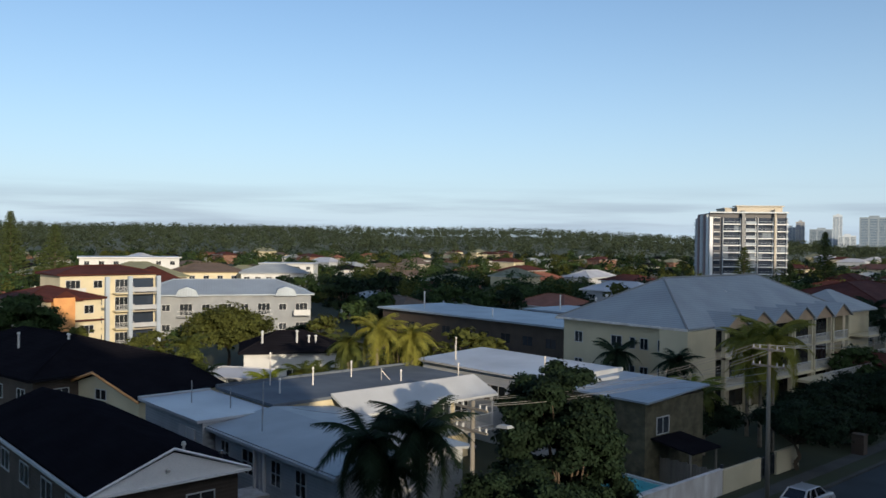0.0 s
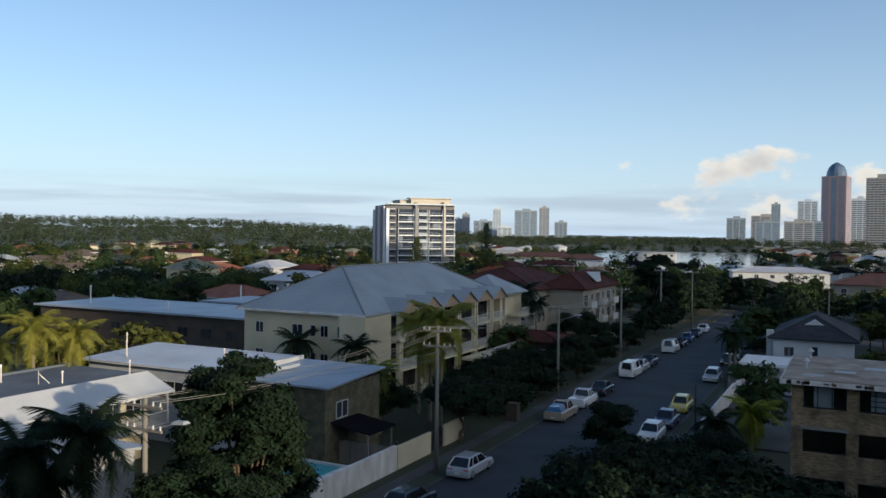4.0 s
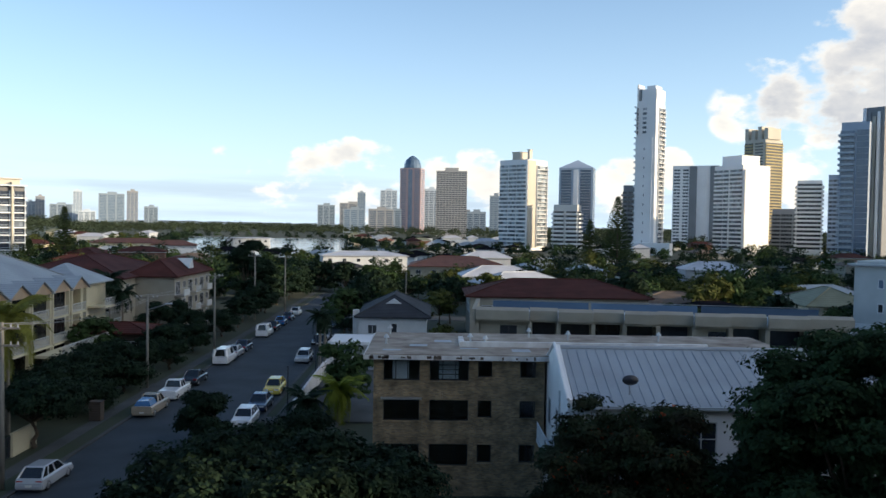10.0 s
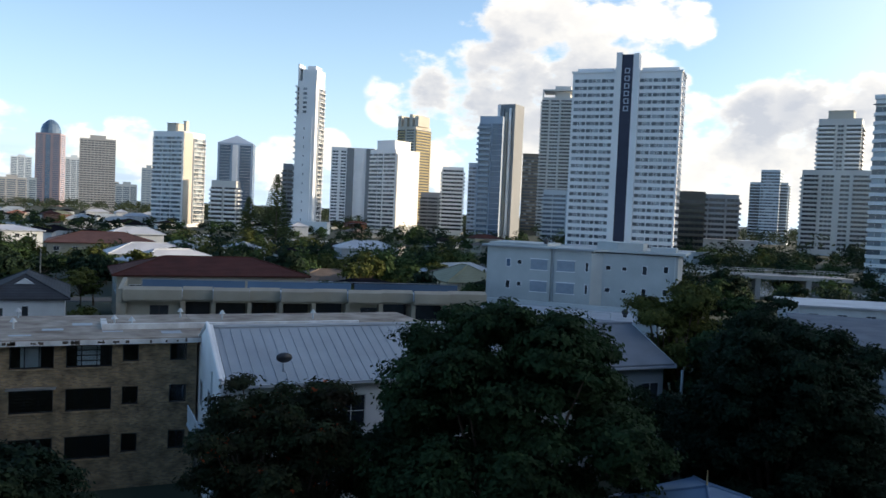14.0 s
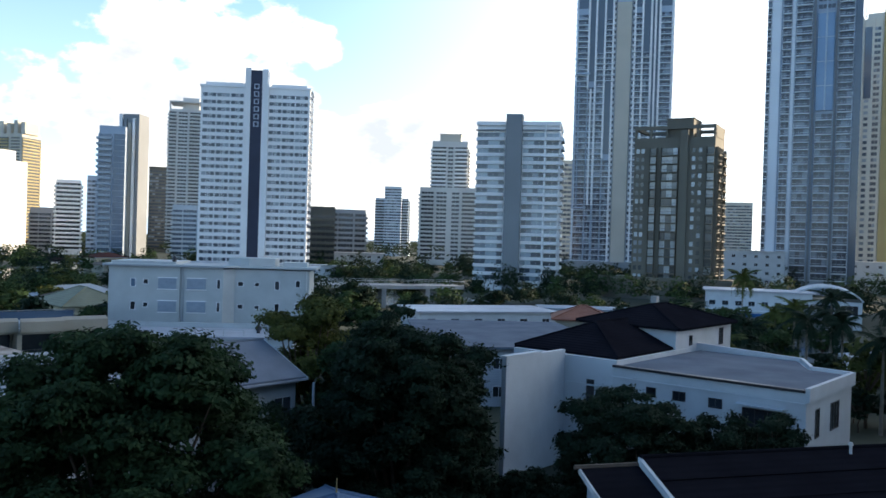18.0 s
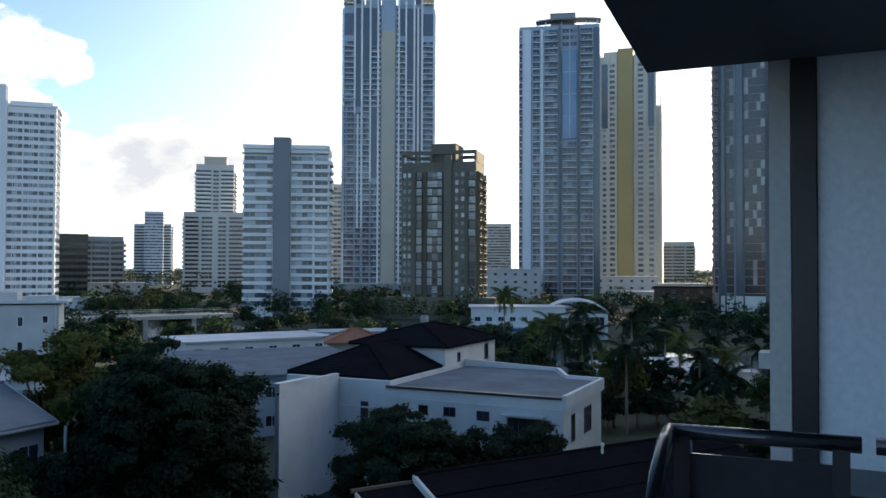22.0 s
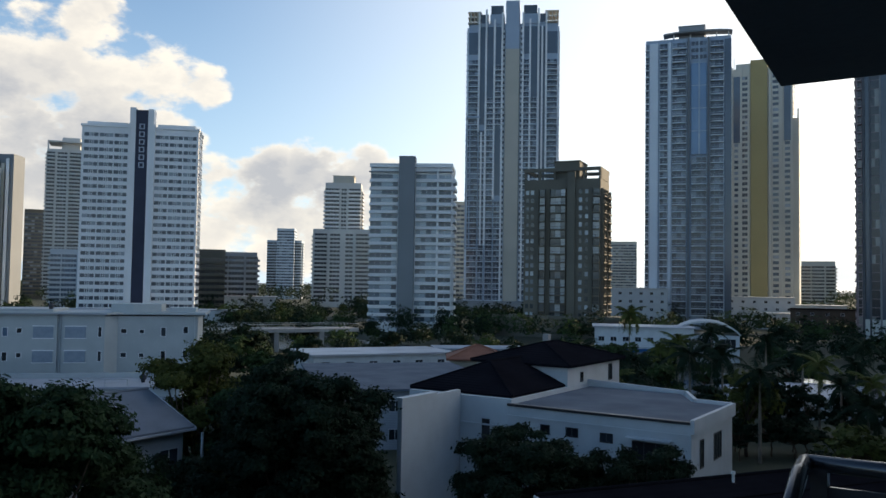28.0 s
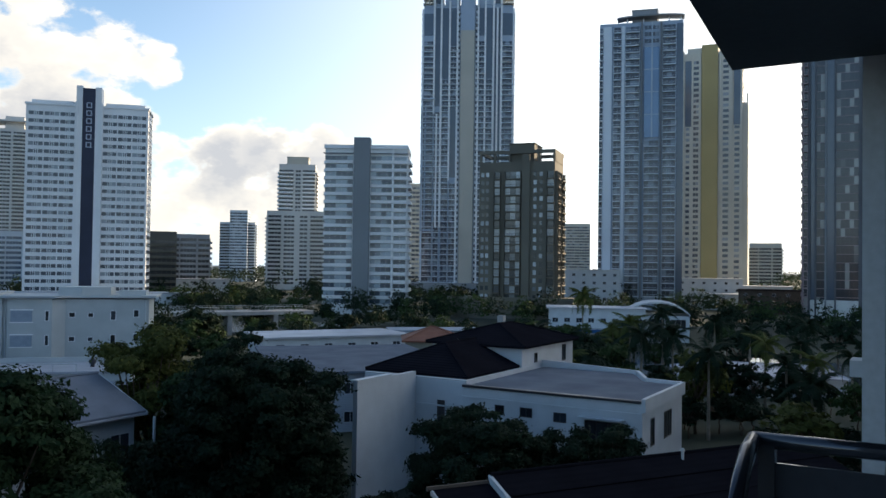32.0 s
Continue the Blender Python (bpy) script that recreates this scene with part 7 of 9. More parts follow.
tree(44.5, 52.0, 17, 13.6, 5.2, LEAF_OLIVE, "tall green tree with sunlight coloured into its olive leaves", 3400, 15, 0.30, 14, 0.12, 0.35, extra=(LEAF_SUNLIT, 500))
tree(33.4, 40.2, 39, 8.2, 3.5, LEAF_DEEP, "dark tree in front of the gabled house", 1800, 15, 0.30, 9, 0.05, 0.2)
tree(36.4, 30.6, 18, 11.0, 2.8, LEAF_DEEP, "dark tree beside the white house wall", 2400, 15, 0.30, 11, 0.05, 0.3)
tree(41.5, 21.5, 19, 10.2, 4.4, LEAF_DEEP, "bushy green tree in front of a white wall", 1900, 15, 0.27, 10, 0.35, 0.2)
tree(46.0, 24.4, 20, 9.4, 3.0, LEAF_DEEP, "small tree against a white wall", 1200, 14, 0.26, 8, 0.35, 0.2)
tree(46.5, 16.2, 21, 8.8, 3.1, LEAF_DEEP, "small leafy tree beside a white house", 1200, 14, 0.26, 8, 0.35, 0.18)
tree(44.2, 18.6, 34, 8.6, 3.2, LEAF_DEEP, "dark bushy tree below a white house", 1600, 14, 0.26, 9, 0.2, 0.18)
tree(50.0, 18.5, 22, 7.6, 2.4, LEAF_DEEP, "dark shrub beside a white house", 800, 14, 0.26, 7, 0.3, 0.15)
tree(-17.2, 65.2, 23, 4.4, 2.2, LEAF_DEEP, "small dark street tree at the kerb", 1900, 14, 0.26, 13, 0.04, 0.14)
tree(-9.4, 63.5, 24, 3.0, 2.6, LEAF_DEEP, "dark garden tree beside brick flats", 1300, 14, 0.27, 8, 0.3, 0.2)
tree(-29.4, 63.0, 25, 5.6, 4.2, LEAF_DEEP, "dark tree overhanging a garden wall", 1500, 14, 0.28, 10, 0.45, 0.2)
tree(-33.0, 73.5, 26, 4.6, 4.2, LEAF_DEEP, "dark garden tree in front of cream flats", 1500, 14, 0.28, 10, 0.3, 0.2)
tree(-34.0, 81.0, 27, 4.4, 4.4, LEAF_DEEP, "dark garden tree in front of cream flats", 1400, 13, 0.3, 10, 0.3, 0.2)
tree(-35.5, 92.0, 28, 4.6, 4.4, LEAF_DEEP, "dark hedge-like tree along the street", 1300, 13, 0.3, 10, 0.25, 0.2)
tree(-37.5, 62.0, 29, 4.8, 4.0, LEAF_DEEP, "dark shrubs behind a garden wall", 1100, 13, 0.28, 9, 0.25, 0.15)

for x, y, seed, h, r in ((-38.0, 117, 71, 8.6, 3.6), (-37.0, 124, 72, 8.0, 3.2), (-30.5, 84, 61, 5.2, 3.0), (-31.5, 90, 62, 6.0, 3.2), (-30.0, 97, 63, 5.0, 2.6), (-32.5, 103, 64, 6.4, 3.4), (-31.0, 110, 65, 5.6, 3.0), (-33.5, 117, 66, 6.6, 3.4), (-31.0, 125, 67, 6.0, 3.2), (-32.0, 148, 68, 6.6, 3.6), (-31.0, 158, 69, 6.2, 3.4), (-30.0, 75, 70, 3.8, 2.4)):
    tree(x, y, seed, h * 0.74, r * 0.9, LEAF_DEEP, "dark bushy tree along the verge", 900, 13, 0.32, 8, 0.2, 0.16)
tree(-34.9, 161.6, 35, 14.6, 5.4, LEAF_DEEP, "big dark spreading tree far along the street", 1500, 14, 0.5, 12, 0.2, 0.3)
tree(-21.0, 209.5, 36, 8.0, 5.0, LEAF_DEEP, "dark tree where the street bends", 900, 12, 0.6, 9, 0.15, 0.3)
tree(-28.0, 213.0, 37, 9.0, 4.6, LEAF_DEEP, "dark tree where the street bends", 900, 12, 0.6, 9, 0.15, 0.3)
tree(-14.0, 207.5, 38, 7.6, 4.4, LEAF, "green tree where the street bends", 900, 12, 0.6, 9, 0.15, 0.3)
tree(-102.5, 52.2, 51, 8.4, 6.9, LEAF_OLIVE, "broad olive-green tree in front of blue-roofed flats", 2200, 12, 0.42, 14, 0.4, 0.3)
tree(-77.3, 35.2, 52, 6.2, 2.2, LEAF_PALM, "small yellow-green tree between gardens", 700, 12, 0.32, 7, 0.35, 0.12)
tree(-99.7, 25.8, 53, 11.6, 4.4, LEAF, "tall feathery green tree beside a dark roof", 1500, 12, 0.38, 11, 0.3, 0.25)

# shared crowns for trees farther off
SHARED = []
for k, (m, hh, rr) in enumerate(((LEAF, 8, 3.6), (LEAF_DEEP, 9, 3.8), (LEAF_OLIVE, 7.5, 3.4), (LEAF_DEEP, 6, 3.6), (LEAF, 10, 4.4), (LEAF_OLIVE, 9.5, 4.0))):
    s = rr * 0.36
    lb = lobes_for(60 + k, 18, rr - s * 0.6, hh * 0.3, hh - s * 0.6, s)
    SHARED.append((trunk_mesh(60 + k, hh * 0.35, 0.2, lb, BARK), crown("crown", 60 + k, lb, 210, 7, 0.84, m, 0.62)))
TREE_LABELS = ("green leafy garden tree", "dark green garden tree", "olive-green garden tree", "low dark spreading tree", "tall green suburban tree", "tall olive-green suburban tree")


CLEARED = [(83.4, 61.8, 17), (110, 66, 8), (192, 67, 17), (207, 60, 14), (172, 62, 12)]  # no trees on these plots
GROVE = []                              # trees too far off to be counted


def far_tree(x, y, rng, kinds=range(6), scale=(0.7, 1.25), group="suburban trees"):
    k = rng.choice(list(kinds))
    s = rng.uniform(*scale)
    if any((x - a) ** 2 + (y - b) ** 2 < c * c for a, b, c in CLEARED):
        return None
    if math.hypot(x, y) > 190:
        GROVE.append((x, y, s, k))
        return None
    ob = thing("tree", x, y, 0, 0, TREE_LABELS[k] + " between houses", "tree", group)
    ob.matrix_basis = Matrix.LocRotScale((x, y, 0), Euler((0, 0, rng.uniform(0, 6.28))), (s * rng.uniform(0.9, 1.2), s, s * rng.uniform(0.85, 1.1)))
    put("trunk", SHARED[k][0], ob)
    put("crown", SHARED[k][1], ob)
    return ob


def frond_mesh(seed, length, droop, material, width=0.55):
    rng = random.Random(seed)
    g = Geo()
    n = 16
    pts = []
    for i in range(n + 1):
        t = i / n
        pts.append(Vector((length * t * (1 - 0.15 * droop * t), 0, length * (0.42 * t - droop * t * t * 0.9))))
    for i in range(n):
        g.tube(pts[i], pts[i + 1], 0.03 * (1 - i / n) + 0.008, 0.03 * (1 - (i + 1) / n) + 0.008, n=4, caps=False)
        if i < 1:
            continue
        a, d = pts[i], (pts[i + 1] - pts[i])
        for k in range(3):
            b = a + d * (k / 3)
            for s in (-1, 1):
                w = width * (0.45 + 0.9 * math.sin(math.pi * min(1, (i + k / 3) / n * 0.9 + 0.08))) * rng.uniform(0.85, 1.1)
                tip = b + Vector((0.3 * w + 0.1, s * w * rng.uniform(0.8, 1.0), -(0.34 + 0.25 * rng.random()) * w * (0.7 + droop)))
                q = d.normalized() * 0.042
                g.add([b - q, b + q, tip], [(0, 1, 2)])
    return g.mesh("frond", material)


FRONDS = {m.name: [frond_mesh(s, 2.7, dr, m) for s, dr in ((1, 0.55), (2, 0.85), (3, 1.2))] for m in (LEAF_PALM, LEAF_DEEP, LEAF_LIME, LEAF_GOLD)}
PALM_TRUNKS = {}


def palm(x, y, height, material, label, seed=0, fronds=15, scale=1.0, lean=0.0, group="palms", dead=0):
    rng = random.Random(seed)
    ob = thing("palm_tree", x, y, 0, rng.uniform(0, 360), label, "palm", group)
    key = round(height, 1), round(lean, 1)
    if key not in PALM_TRUNKS:
        g = Geo()
        a = Vector((0, 0, -0.1))
        for i in range(6):
            t = (i + 1) / 6
            b = Vector((lean * t * t, 0, height * t))
            g.tube(a, b, 0.2 - 0.015 * i, 0.2 - 0.015 * (i + 1), n=9, caps=False)
            a = b
        PALM_TRUNKS[key] = g.mesh("trunk", PALMBARK)
    put("trunk", PALM_TRUNKS[key], ob)
    for i in range(fronds):
        a = 360 * i / fronds + rng.uniform(-14, 14)
        k = i % 3
        m = pose(lean, 0, height) @ pose(0, 0, 0, 0, 0, a) @ pose(0, 0, 0, 0, (-26, 2, 30)[k] + rng.uniform(-8, 8), 0)
        put("frond", FRONDS[material.name][k], ob, m @ Matrix.Diagonal((scale, scale, scale, 1)))
    for i in range(dead):
        m = pose(lean, 0, height - 0.1) @ pose(0, 0, 0, 0, 0, 360 * i / dead) @ pose(0, 0, 0, 0, 74, 0)
        put("hanging_frond", FRONDS[material.name][1], ob, m @ Matrix.Diagonal((0.8, 0.8, 0.8, 1)))
    return ob


for x, y, h, m, sc, dd, t in ((-50.1, 67.6, 6.4, LEAF_DEEP, 1.1, 0, "dark palm in front of cream flats"), (-42.0, 65.9, 6.6, LEAF_DEEP, 1.0, 0, "dark palm at the corner of cream flats"),
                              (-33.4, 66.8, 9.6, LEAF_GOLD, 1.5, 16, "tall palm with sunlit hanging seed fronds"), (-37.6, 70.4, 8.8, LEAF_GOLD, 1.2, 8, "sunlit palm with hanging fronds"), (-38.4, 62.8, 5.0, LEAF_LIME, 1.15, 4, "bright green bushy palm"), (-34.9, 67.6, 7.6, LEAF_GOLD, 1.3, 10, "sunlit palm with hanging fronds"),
                              (-36.6, 61.4, 5.0, LEAF_PALM, 0.8, 0, "slender green garden palm"), (-58.3, 44.0, 9.6, LEAF_GOLD, 1.15, 5, "sunlit palm with drooping fronds"), (-56.6, 46.6, 9.0, LEAF_GOLD, 1.05, 5, "sunlit palm beside flats"),
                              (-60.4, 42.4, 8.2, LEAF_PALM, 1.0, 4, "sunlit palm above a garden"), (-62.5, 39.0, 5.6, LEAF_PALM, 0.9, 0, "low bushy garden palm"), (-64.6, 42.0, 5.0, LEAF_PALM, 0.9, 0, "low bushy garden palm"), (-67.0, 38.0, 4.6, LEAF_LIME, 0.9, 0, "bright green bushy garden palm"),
                              (-29.8, 22.1, 8.5, LEAF_DEEP, 1.05, 4, "dark feathery palm close to the flats"), (-28.3, 23.9, 8.9, LEAF_DEEP, 1.1, 4, "dark feathery palm close to the flats"), (-30.4, 23.6, 7.0, LEAF_DEEP, 0.9, 0, "dark feathery palm close to the flats"),
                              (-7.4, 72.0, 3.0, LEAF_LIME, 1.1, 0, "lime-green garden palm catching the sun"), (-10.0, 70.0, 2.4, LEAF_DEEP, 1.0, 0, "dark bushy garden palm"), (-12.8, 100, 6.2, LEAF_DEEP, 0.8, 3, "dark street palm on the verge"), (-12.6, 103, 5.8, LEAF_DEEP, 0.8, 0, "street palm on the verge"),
                              (-45, 118, 9.0, LEAF_DEEP, 1.2, 4, "tall dark palm behind the flats"), (-41, 112, 7.6, LEAF_DEEP, 1.0, 0, "dark palm beside a red-roofed block"),
                              (-84, 38, 6.0, LEAF_PALM, 1.0, 0, "sunlit garden palm between houses"), (-76, 36, 4.0, LEAF_DEEP, 1.0, 0, "dark garden palm between houses")):
    palm(x, y, h, m, t, int(x * 7 + y), 19, sc, 0, "", dd)
rng = random.Random(5)
for i in range(26):
    px, py = 86 + rng.uniform(0, 52), 8 + rng.uniform(0, 40)
    palm(px, py, rng.uniform(6, 11), LEAF_DEEP if i % 4 else LEAF_PALM, "dark palm in a riverside garden", 200 + i, 13, 1.25, 0, "riverside palms")
palm(158, 60, 12.5, LEAF_PALM, "tall palm catching the sun by the river", 300, 15, 1.5, 0, "")


def pine(x, y, height, radius, label, seed, material=None):
    """A Norfolk pine: a straight trunk with tiers of flat boughs."""
    rng = np.random.default_rng(seed)
    ob = thing("pine_tree", x, y, 0, 0, label, "pine")
    part("trunk", Geo().tube((0, 0, 0), (0, 0, height), 0.45, 0.05, n=8, caps=False), BARK, ob)
    c = []
    z = height * 0.14
    while z < height:
        t = (z - height * 0.14) / (height * 0.86)
        r = radius * (1 - t) ** 0.85 + 0.25
        k = 6
        a0 = rng.uniform(0, 6.28)
        for i in range(k):
            a = a0 + 6.283 * i / k + rng.normal(0, 0.08)
            for s in np.linspace(0.15, 1, max(3, int(r * 2.2))):
                c.append((math.cos(a) * r * s, math.sin(a) * r * s, z + 0.16 * r * s * s))
        z += 0.55 + 0.5 * (1 - t)
    p, f = leaves(rng, np.array(c), 0.22, 7, 0.55)
    put("crown", leaf_mesh("crown", p, f, material or LEAF_PINE), ob)
    return ob


for x, y, seed, h, r in ((31.0, 28.5, 41, 5.4, 2.6), (34.5, 29.8, 42, 5.0, 2.6), (29.0, 31.0, 43, 4.6, 2.2), (37.5, 32.5, 44, 5.2, 2.4)):
    tree(x, y, seed, h, r, LEAF_DEEP, "dark shrub filling the yard under taller trees", 700, 13, 0.28, 6, 0.25, 0.1, name="shrub")

for x, y, seed, h, r in ((35.0, 29.4, 49, 8.0, 2.6), (47.6, 40.2, 54, 12.0, 4.2), (43.2, 36.8, 55, 10.0, 3.4), (45.0, 21.5, 45, 4.4, 2.4), (42.0, 24.6, 46, 4.8, 2.6), (39.0, 22.5, 47, 4.2, 2.2), (40.0, 27.5, 48, 5.0, 2.4)):
    tree(x, y, seed, h, r, LEAF_DEEP, "dark bushy tree below a white wall", 1300, 13, 0.30, 8, 0.2, 0.1, name="shrub")
pine(73.4, 322, 29.5, 7.6, "tall tiered pine against the towers", 1)
pine(63.1, 324.5, 20.2, 5.4, "tiered pine beside a taller one", 2)
pine(-120.6, 275, 21.4, 4.6, "dark tiered pine above the roofs", 3)
pine(-138.3, 255, 16.0, 4.4, "tiered pine in front of an apartment block", 4)
pine(-126.0, 262, 11.0, 3.2, "young tiered pine above the roofs", 7)
pine(-252, 62, 24, 5.4, "tall tiered pine above the suburb", 5)
pine(-249.5, 73, 20.6, 6.0, "dark tiered pine above the suburb", 6)

# ---- cars ----
TYRE = mat("tyre_rubber", (0.018, 0.018, 0.019), (0.012, 0.012, 0.013), 3, 0.85, 0.2)
ALLOY = mat("wheel_alloy", (0.42, 0.43, 0.45), (0.33, 0.34, 0.36), 3, 0.3, 0.0, metal=0.8)
CARGLASS = mat("car_glass", (0.012, 0.015, 0.018), (0.01, 0.012, 0.015), 1, 0.06, 0.0, spec=0.7)
LENS = mat("headlamp_lens", (0.7, 0.72, 0.72), (0.55, 0.56, 0.56), 3, 0.12, 0.0)
TAIL = mat("red_lamp_lens", (0.35, 0.015, 0.012), (0.25, 0.012, 0.01), 3, 0.2, 0.0)
PLATE = mat("number_plate", (0.6, 0.6, 0.55), (0.5, 0.5, 0.46), 3, 0.5, 0.0)
PAINTS = {n: mat("car_paint_" + n, c, tuple(v * 0.9 for v in c), 0.6, 0.22, 0.0, spec=0.6, coat=0.6) for n, c in
          (("white", (0.72, 0.73, 0.74)), ("silver", (0.38, 0.40, 0.43)), ("black", (0.012, 0.012, 0.015)), ("yellow", (0.56, 0.44, 0.08)), ("blue", (0.03, 0.11, 0.28)), ("navy", (0.02, 0.03, 0.07)), ("beige", (0.36, 0.31, 0.24)), ("red", (0.25, 0.02, 0.02)))}
# side outline of the body, then roof line of the cabin: along, up
BODIES = {"sedan": (4.5, 1.74, [(0, .32), (0.02, .62), (0.25, .78), (1.15, .88), (3.55, .92), (4.35, .86), (4.5, .6), (4.46, .3)], [(1.1, .87), (1.85, 1.38), (2.95, 1.42), (3.75, .91)]),
          "hatch": (3.9, 1.68, [(0, .32), (0.02, .62), (0.2, .8), (0.95, .92), (3.75, .96), (3.9, .7), (3.88, .3)], [(0.9, .91), (1.6, 1.45), (3.1, 1.48), (3.78, .95)]),
          "wagon": (4.5, 1.74, [(0, .32), (0.02, .62), (0.25, .8), (1.1, .9), (4.4, .95), (4.5, .65), (4.47, .3)], [(1.05, .89), (1.8, 1.42), (3.7, 1.46), (4.42, .94)]),
          "van": (4.7, 1.8, [(0, .34), (0.02, .7), (0.25, .95), (0.9, 1.1), (4.66, 1.15), (4.7, .6), (4.68, .32)], [(0.8, 1.09), (1.45, 1.9), (4.5, 1.94), (4.67, 1.14)]),
          "ute": (5.0, 1.8, [(0, .4), (0.02, .72), (0.3, .92), (1.25, 1.0), (2.95, 1.02), (3.0, 1.04), (4.98, 1.02), (5.0, .5)], [(1.2, .99), (1.8, 1.62), (2.75, 1.64), (2.98, 1.01)])}
CAR_CACHE = {}


def car(x, y, rz, paint, kind, label, front_lamps=True):
    """A parked car whose nose points to -y before it is turned."""
    L, W, outline, cabin = BODIES[kind]
    if (kind, paint) not in CAR_CACHE:
        h = W / 2
        body = Geo()
        n = len(outline)
        v = []
        for s, inset in ((-1, 0.10), (-1, 0.0), (1, 0.0), (1, 0.10)):
            for a, b in outline:
                up = 1.0 if inset == 0 else 1.0
                v.append((s * (h - (inset if b > 0.55 else inset * 0.3)), a - L / 2, b * up if inset == 0.10 else b - 0.10 * (b > 0.55)))
        f = []
        for k in range(3):
            for i in range(n - 1):
                f.append((k * n + i, k * n + i + 1, (k + 1) * n + i + 1, (k + 1) * n + i))
        order = [1, 0, 3, 2]
        f += [tuple(range(n, 2 * n)), tuple(range(3 * n - 1, 2 * n - 1, -1))]
        # closed deck between the inner lines
        f += [(i, 3 * n + i, 3 * n + i + 1, i + 1) for i in range(n - 1)]
        body.add(v, f)
        body.box(-h + 0.04, -L / 2 + 0.08, 0.22, h - 0.04, L / 2 - 0.08, 0.42)
        gl, roof = Geo(), Geo()
        (a0, b0), (a1, b1), (a2, b2), (a3, b3) = [(a - L / 2, b) for a, b in cabin]
        lo, hi = h - 0.09, h - 0.26
        gl.add([(-lo, a0, b0 - 0.08), (lo, a0, b0 - 0.08), (lo, a3, b3 - 0.08), (-lo, a3, b3 - 0.08), (-hi, a1, b1), (hi, a1, b1), (hi, a2, b2), (-hi, a2, b2)],
               [(0, 1, 5, 4), (1, 2, 6, 5), (2, 3, 7, 6), (3, 0, 4, 7), (4, 5, 6, 7)])
        roof.add([(-hi - 0.02, a1 - 0.03, b1), (hi + 0.02, a1 - 0.03, b1), (hi + 0.02, a2 + 0.03, b2), (-hi - 0.02, a2 + 0.03, b2), (-hi + 0.05, a1 + 0.1, b1 + 0.06), (hi - 0.05, a1 + 0.1, b1 + 0.06), (hi - 0.05, a2 - 0.1, b2 + 0.06), (-hi + 0.05, a2 - 0.1, b2 + 0.06)],
                 [(0, 3, 2, 1), (4, 5, 6, 7), (0, 1, 5, 4), (1, 2, 6, 5), (2, 3, 7, 6), (3, 0, 4, 7)])
        pil = []
        for s in (-1, 1):
            pil.append(Geo().tube((s * lo, a0, b0 - 0.06), (s * hi, a1, b1 + 0.02), 0.045, n=5))
            pil.append(Geo().tube((s * lo, a3, b3 - 0.06), (s * hi, a2, b2 + 0.02), 0.06 if kind != "van" else 0.2, n=5))
            for m in ((0.48,) if kind in ("ute", "van") else (0.42, 0.74)):
                pil.append(Geo().tube((s * (lo + 0.005), a0 + (a3 - a0) * m, b0 - 0.06), (s * (hi + 0.005), a1 + (a2 - a1) * m, (b1 + b2) / 2 + 0.02), 0.045, n=5))
            if kind == "van":
                side = [(s * (lo + 0.01 - (lo - hi) * t), yy, zz) for yy, zz, t in ((0.2, b0 - 0.02, 0), (a3 - 0.05, b3 - 0.02, 0), (a2 - 0.05, b2, 1), (0.2, b1, 1))]
                pil.append(Geo().add(side + [(v[0] - s * 0.03, v[1], v[2]) for v in side], [(0, 1, 2, 3), (7, 6, 5, 4), (0, 4, 5, 1), (1, 5, 6, 2), (2, 6, 7, 3), (3, 7, 4, 0)]))
        tyre, rim = Geo(), Geo()
        tyre.tube((-0.1, 0, 0), (0.1, 0, 0), 0.32, n=18)
        rim.tube((-0.108, 0, 0), (0.108, 0, 0), 0.2, n=12)
        lamp = Geo().box(-0.2, -0.03, -0.07, 0.2, 0.03, 0.07)
        CAR_CACHE[kind, paint] = [body.mesh("body", PAINTS[paint]), gl.mesh("glazing", CARGLASS), roof.mesh("roof", PAINTS[paint]), [p.mesh("pillar", PAINTS[paint]) for p in pil], tyre.mesh("tyre", TYRE), rim.mesh("rim", ALLOY),
                                  lamp.mesh("headlamp", LENS), lamp.mesh("tail_lamp", TAIL), Geo().box(-0.2, -0.015, -0.06, 0.2, 0.015, 0.06).mesh("number_plate", PLATE), Geo().box(-h + 0.05, -0.05, 0, h - 0.05, 0.05, 0.2).mesh("bumper", PAINTS[paint])]
    body, gl, roof, pil, tyre, rim, head, tail, plate, bump = CAR_CACHE[kind, paint]
    ob = thing("car", x, y, 0.02, rz, label, "car", "parked cars")
    put("body", body, ob)
    put("glazing", gl, ob)
    put("roof", roof, ob)
    for p in pil:
        put("pillar", p, ob)
    for sx in (-1, 1):
        for yy in (-L / 2 + 0.78, L / 2 - 0.82):
            w = put("wheel", tyre, ob, pose(sx * (W / 2 - 0.1), yy, 0.32))
            put("rim", rim, w)
        put("headlamp", head, ob, pose(sx * (W / 2 - 0.32), -L / 2 + 0.04, 0.66))
        put("tail_lamp", tail, ob, pose(sx * (W / 2 - 0.26), L / 2 - 0.06, 0.74))
    for yy in (-L / 2, L / 2):
        put("bumper", bump, ob, pose(0, yy, 0.32))
        put("number_plate", plate, ob, pose(0, yy + (0.06 if yy > 0 else -0.06), 0.5))
    return ob


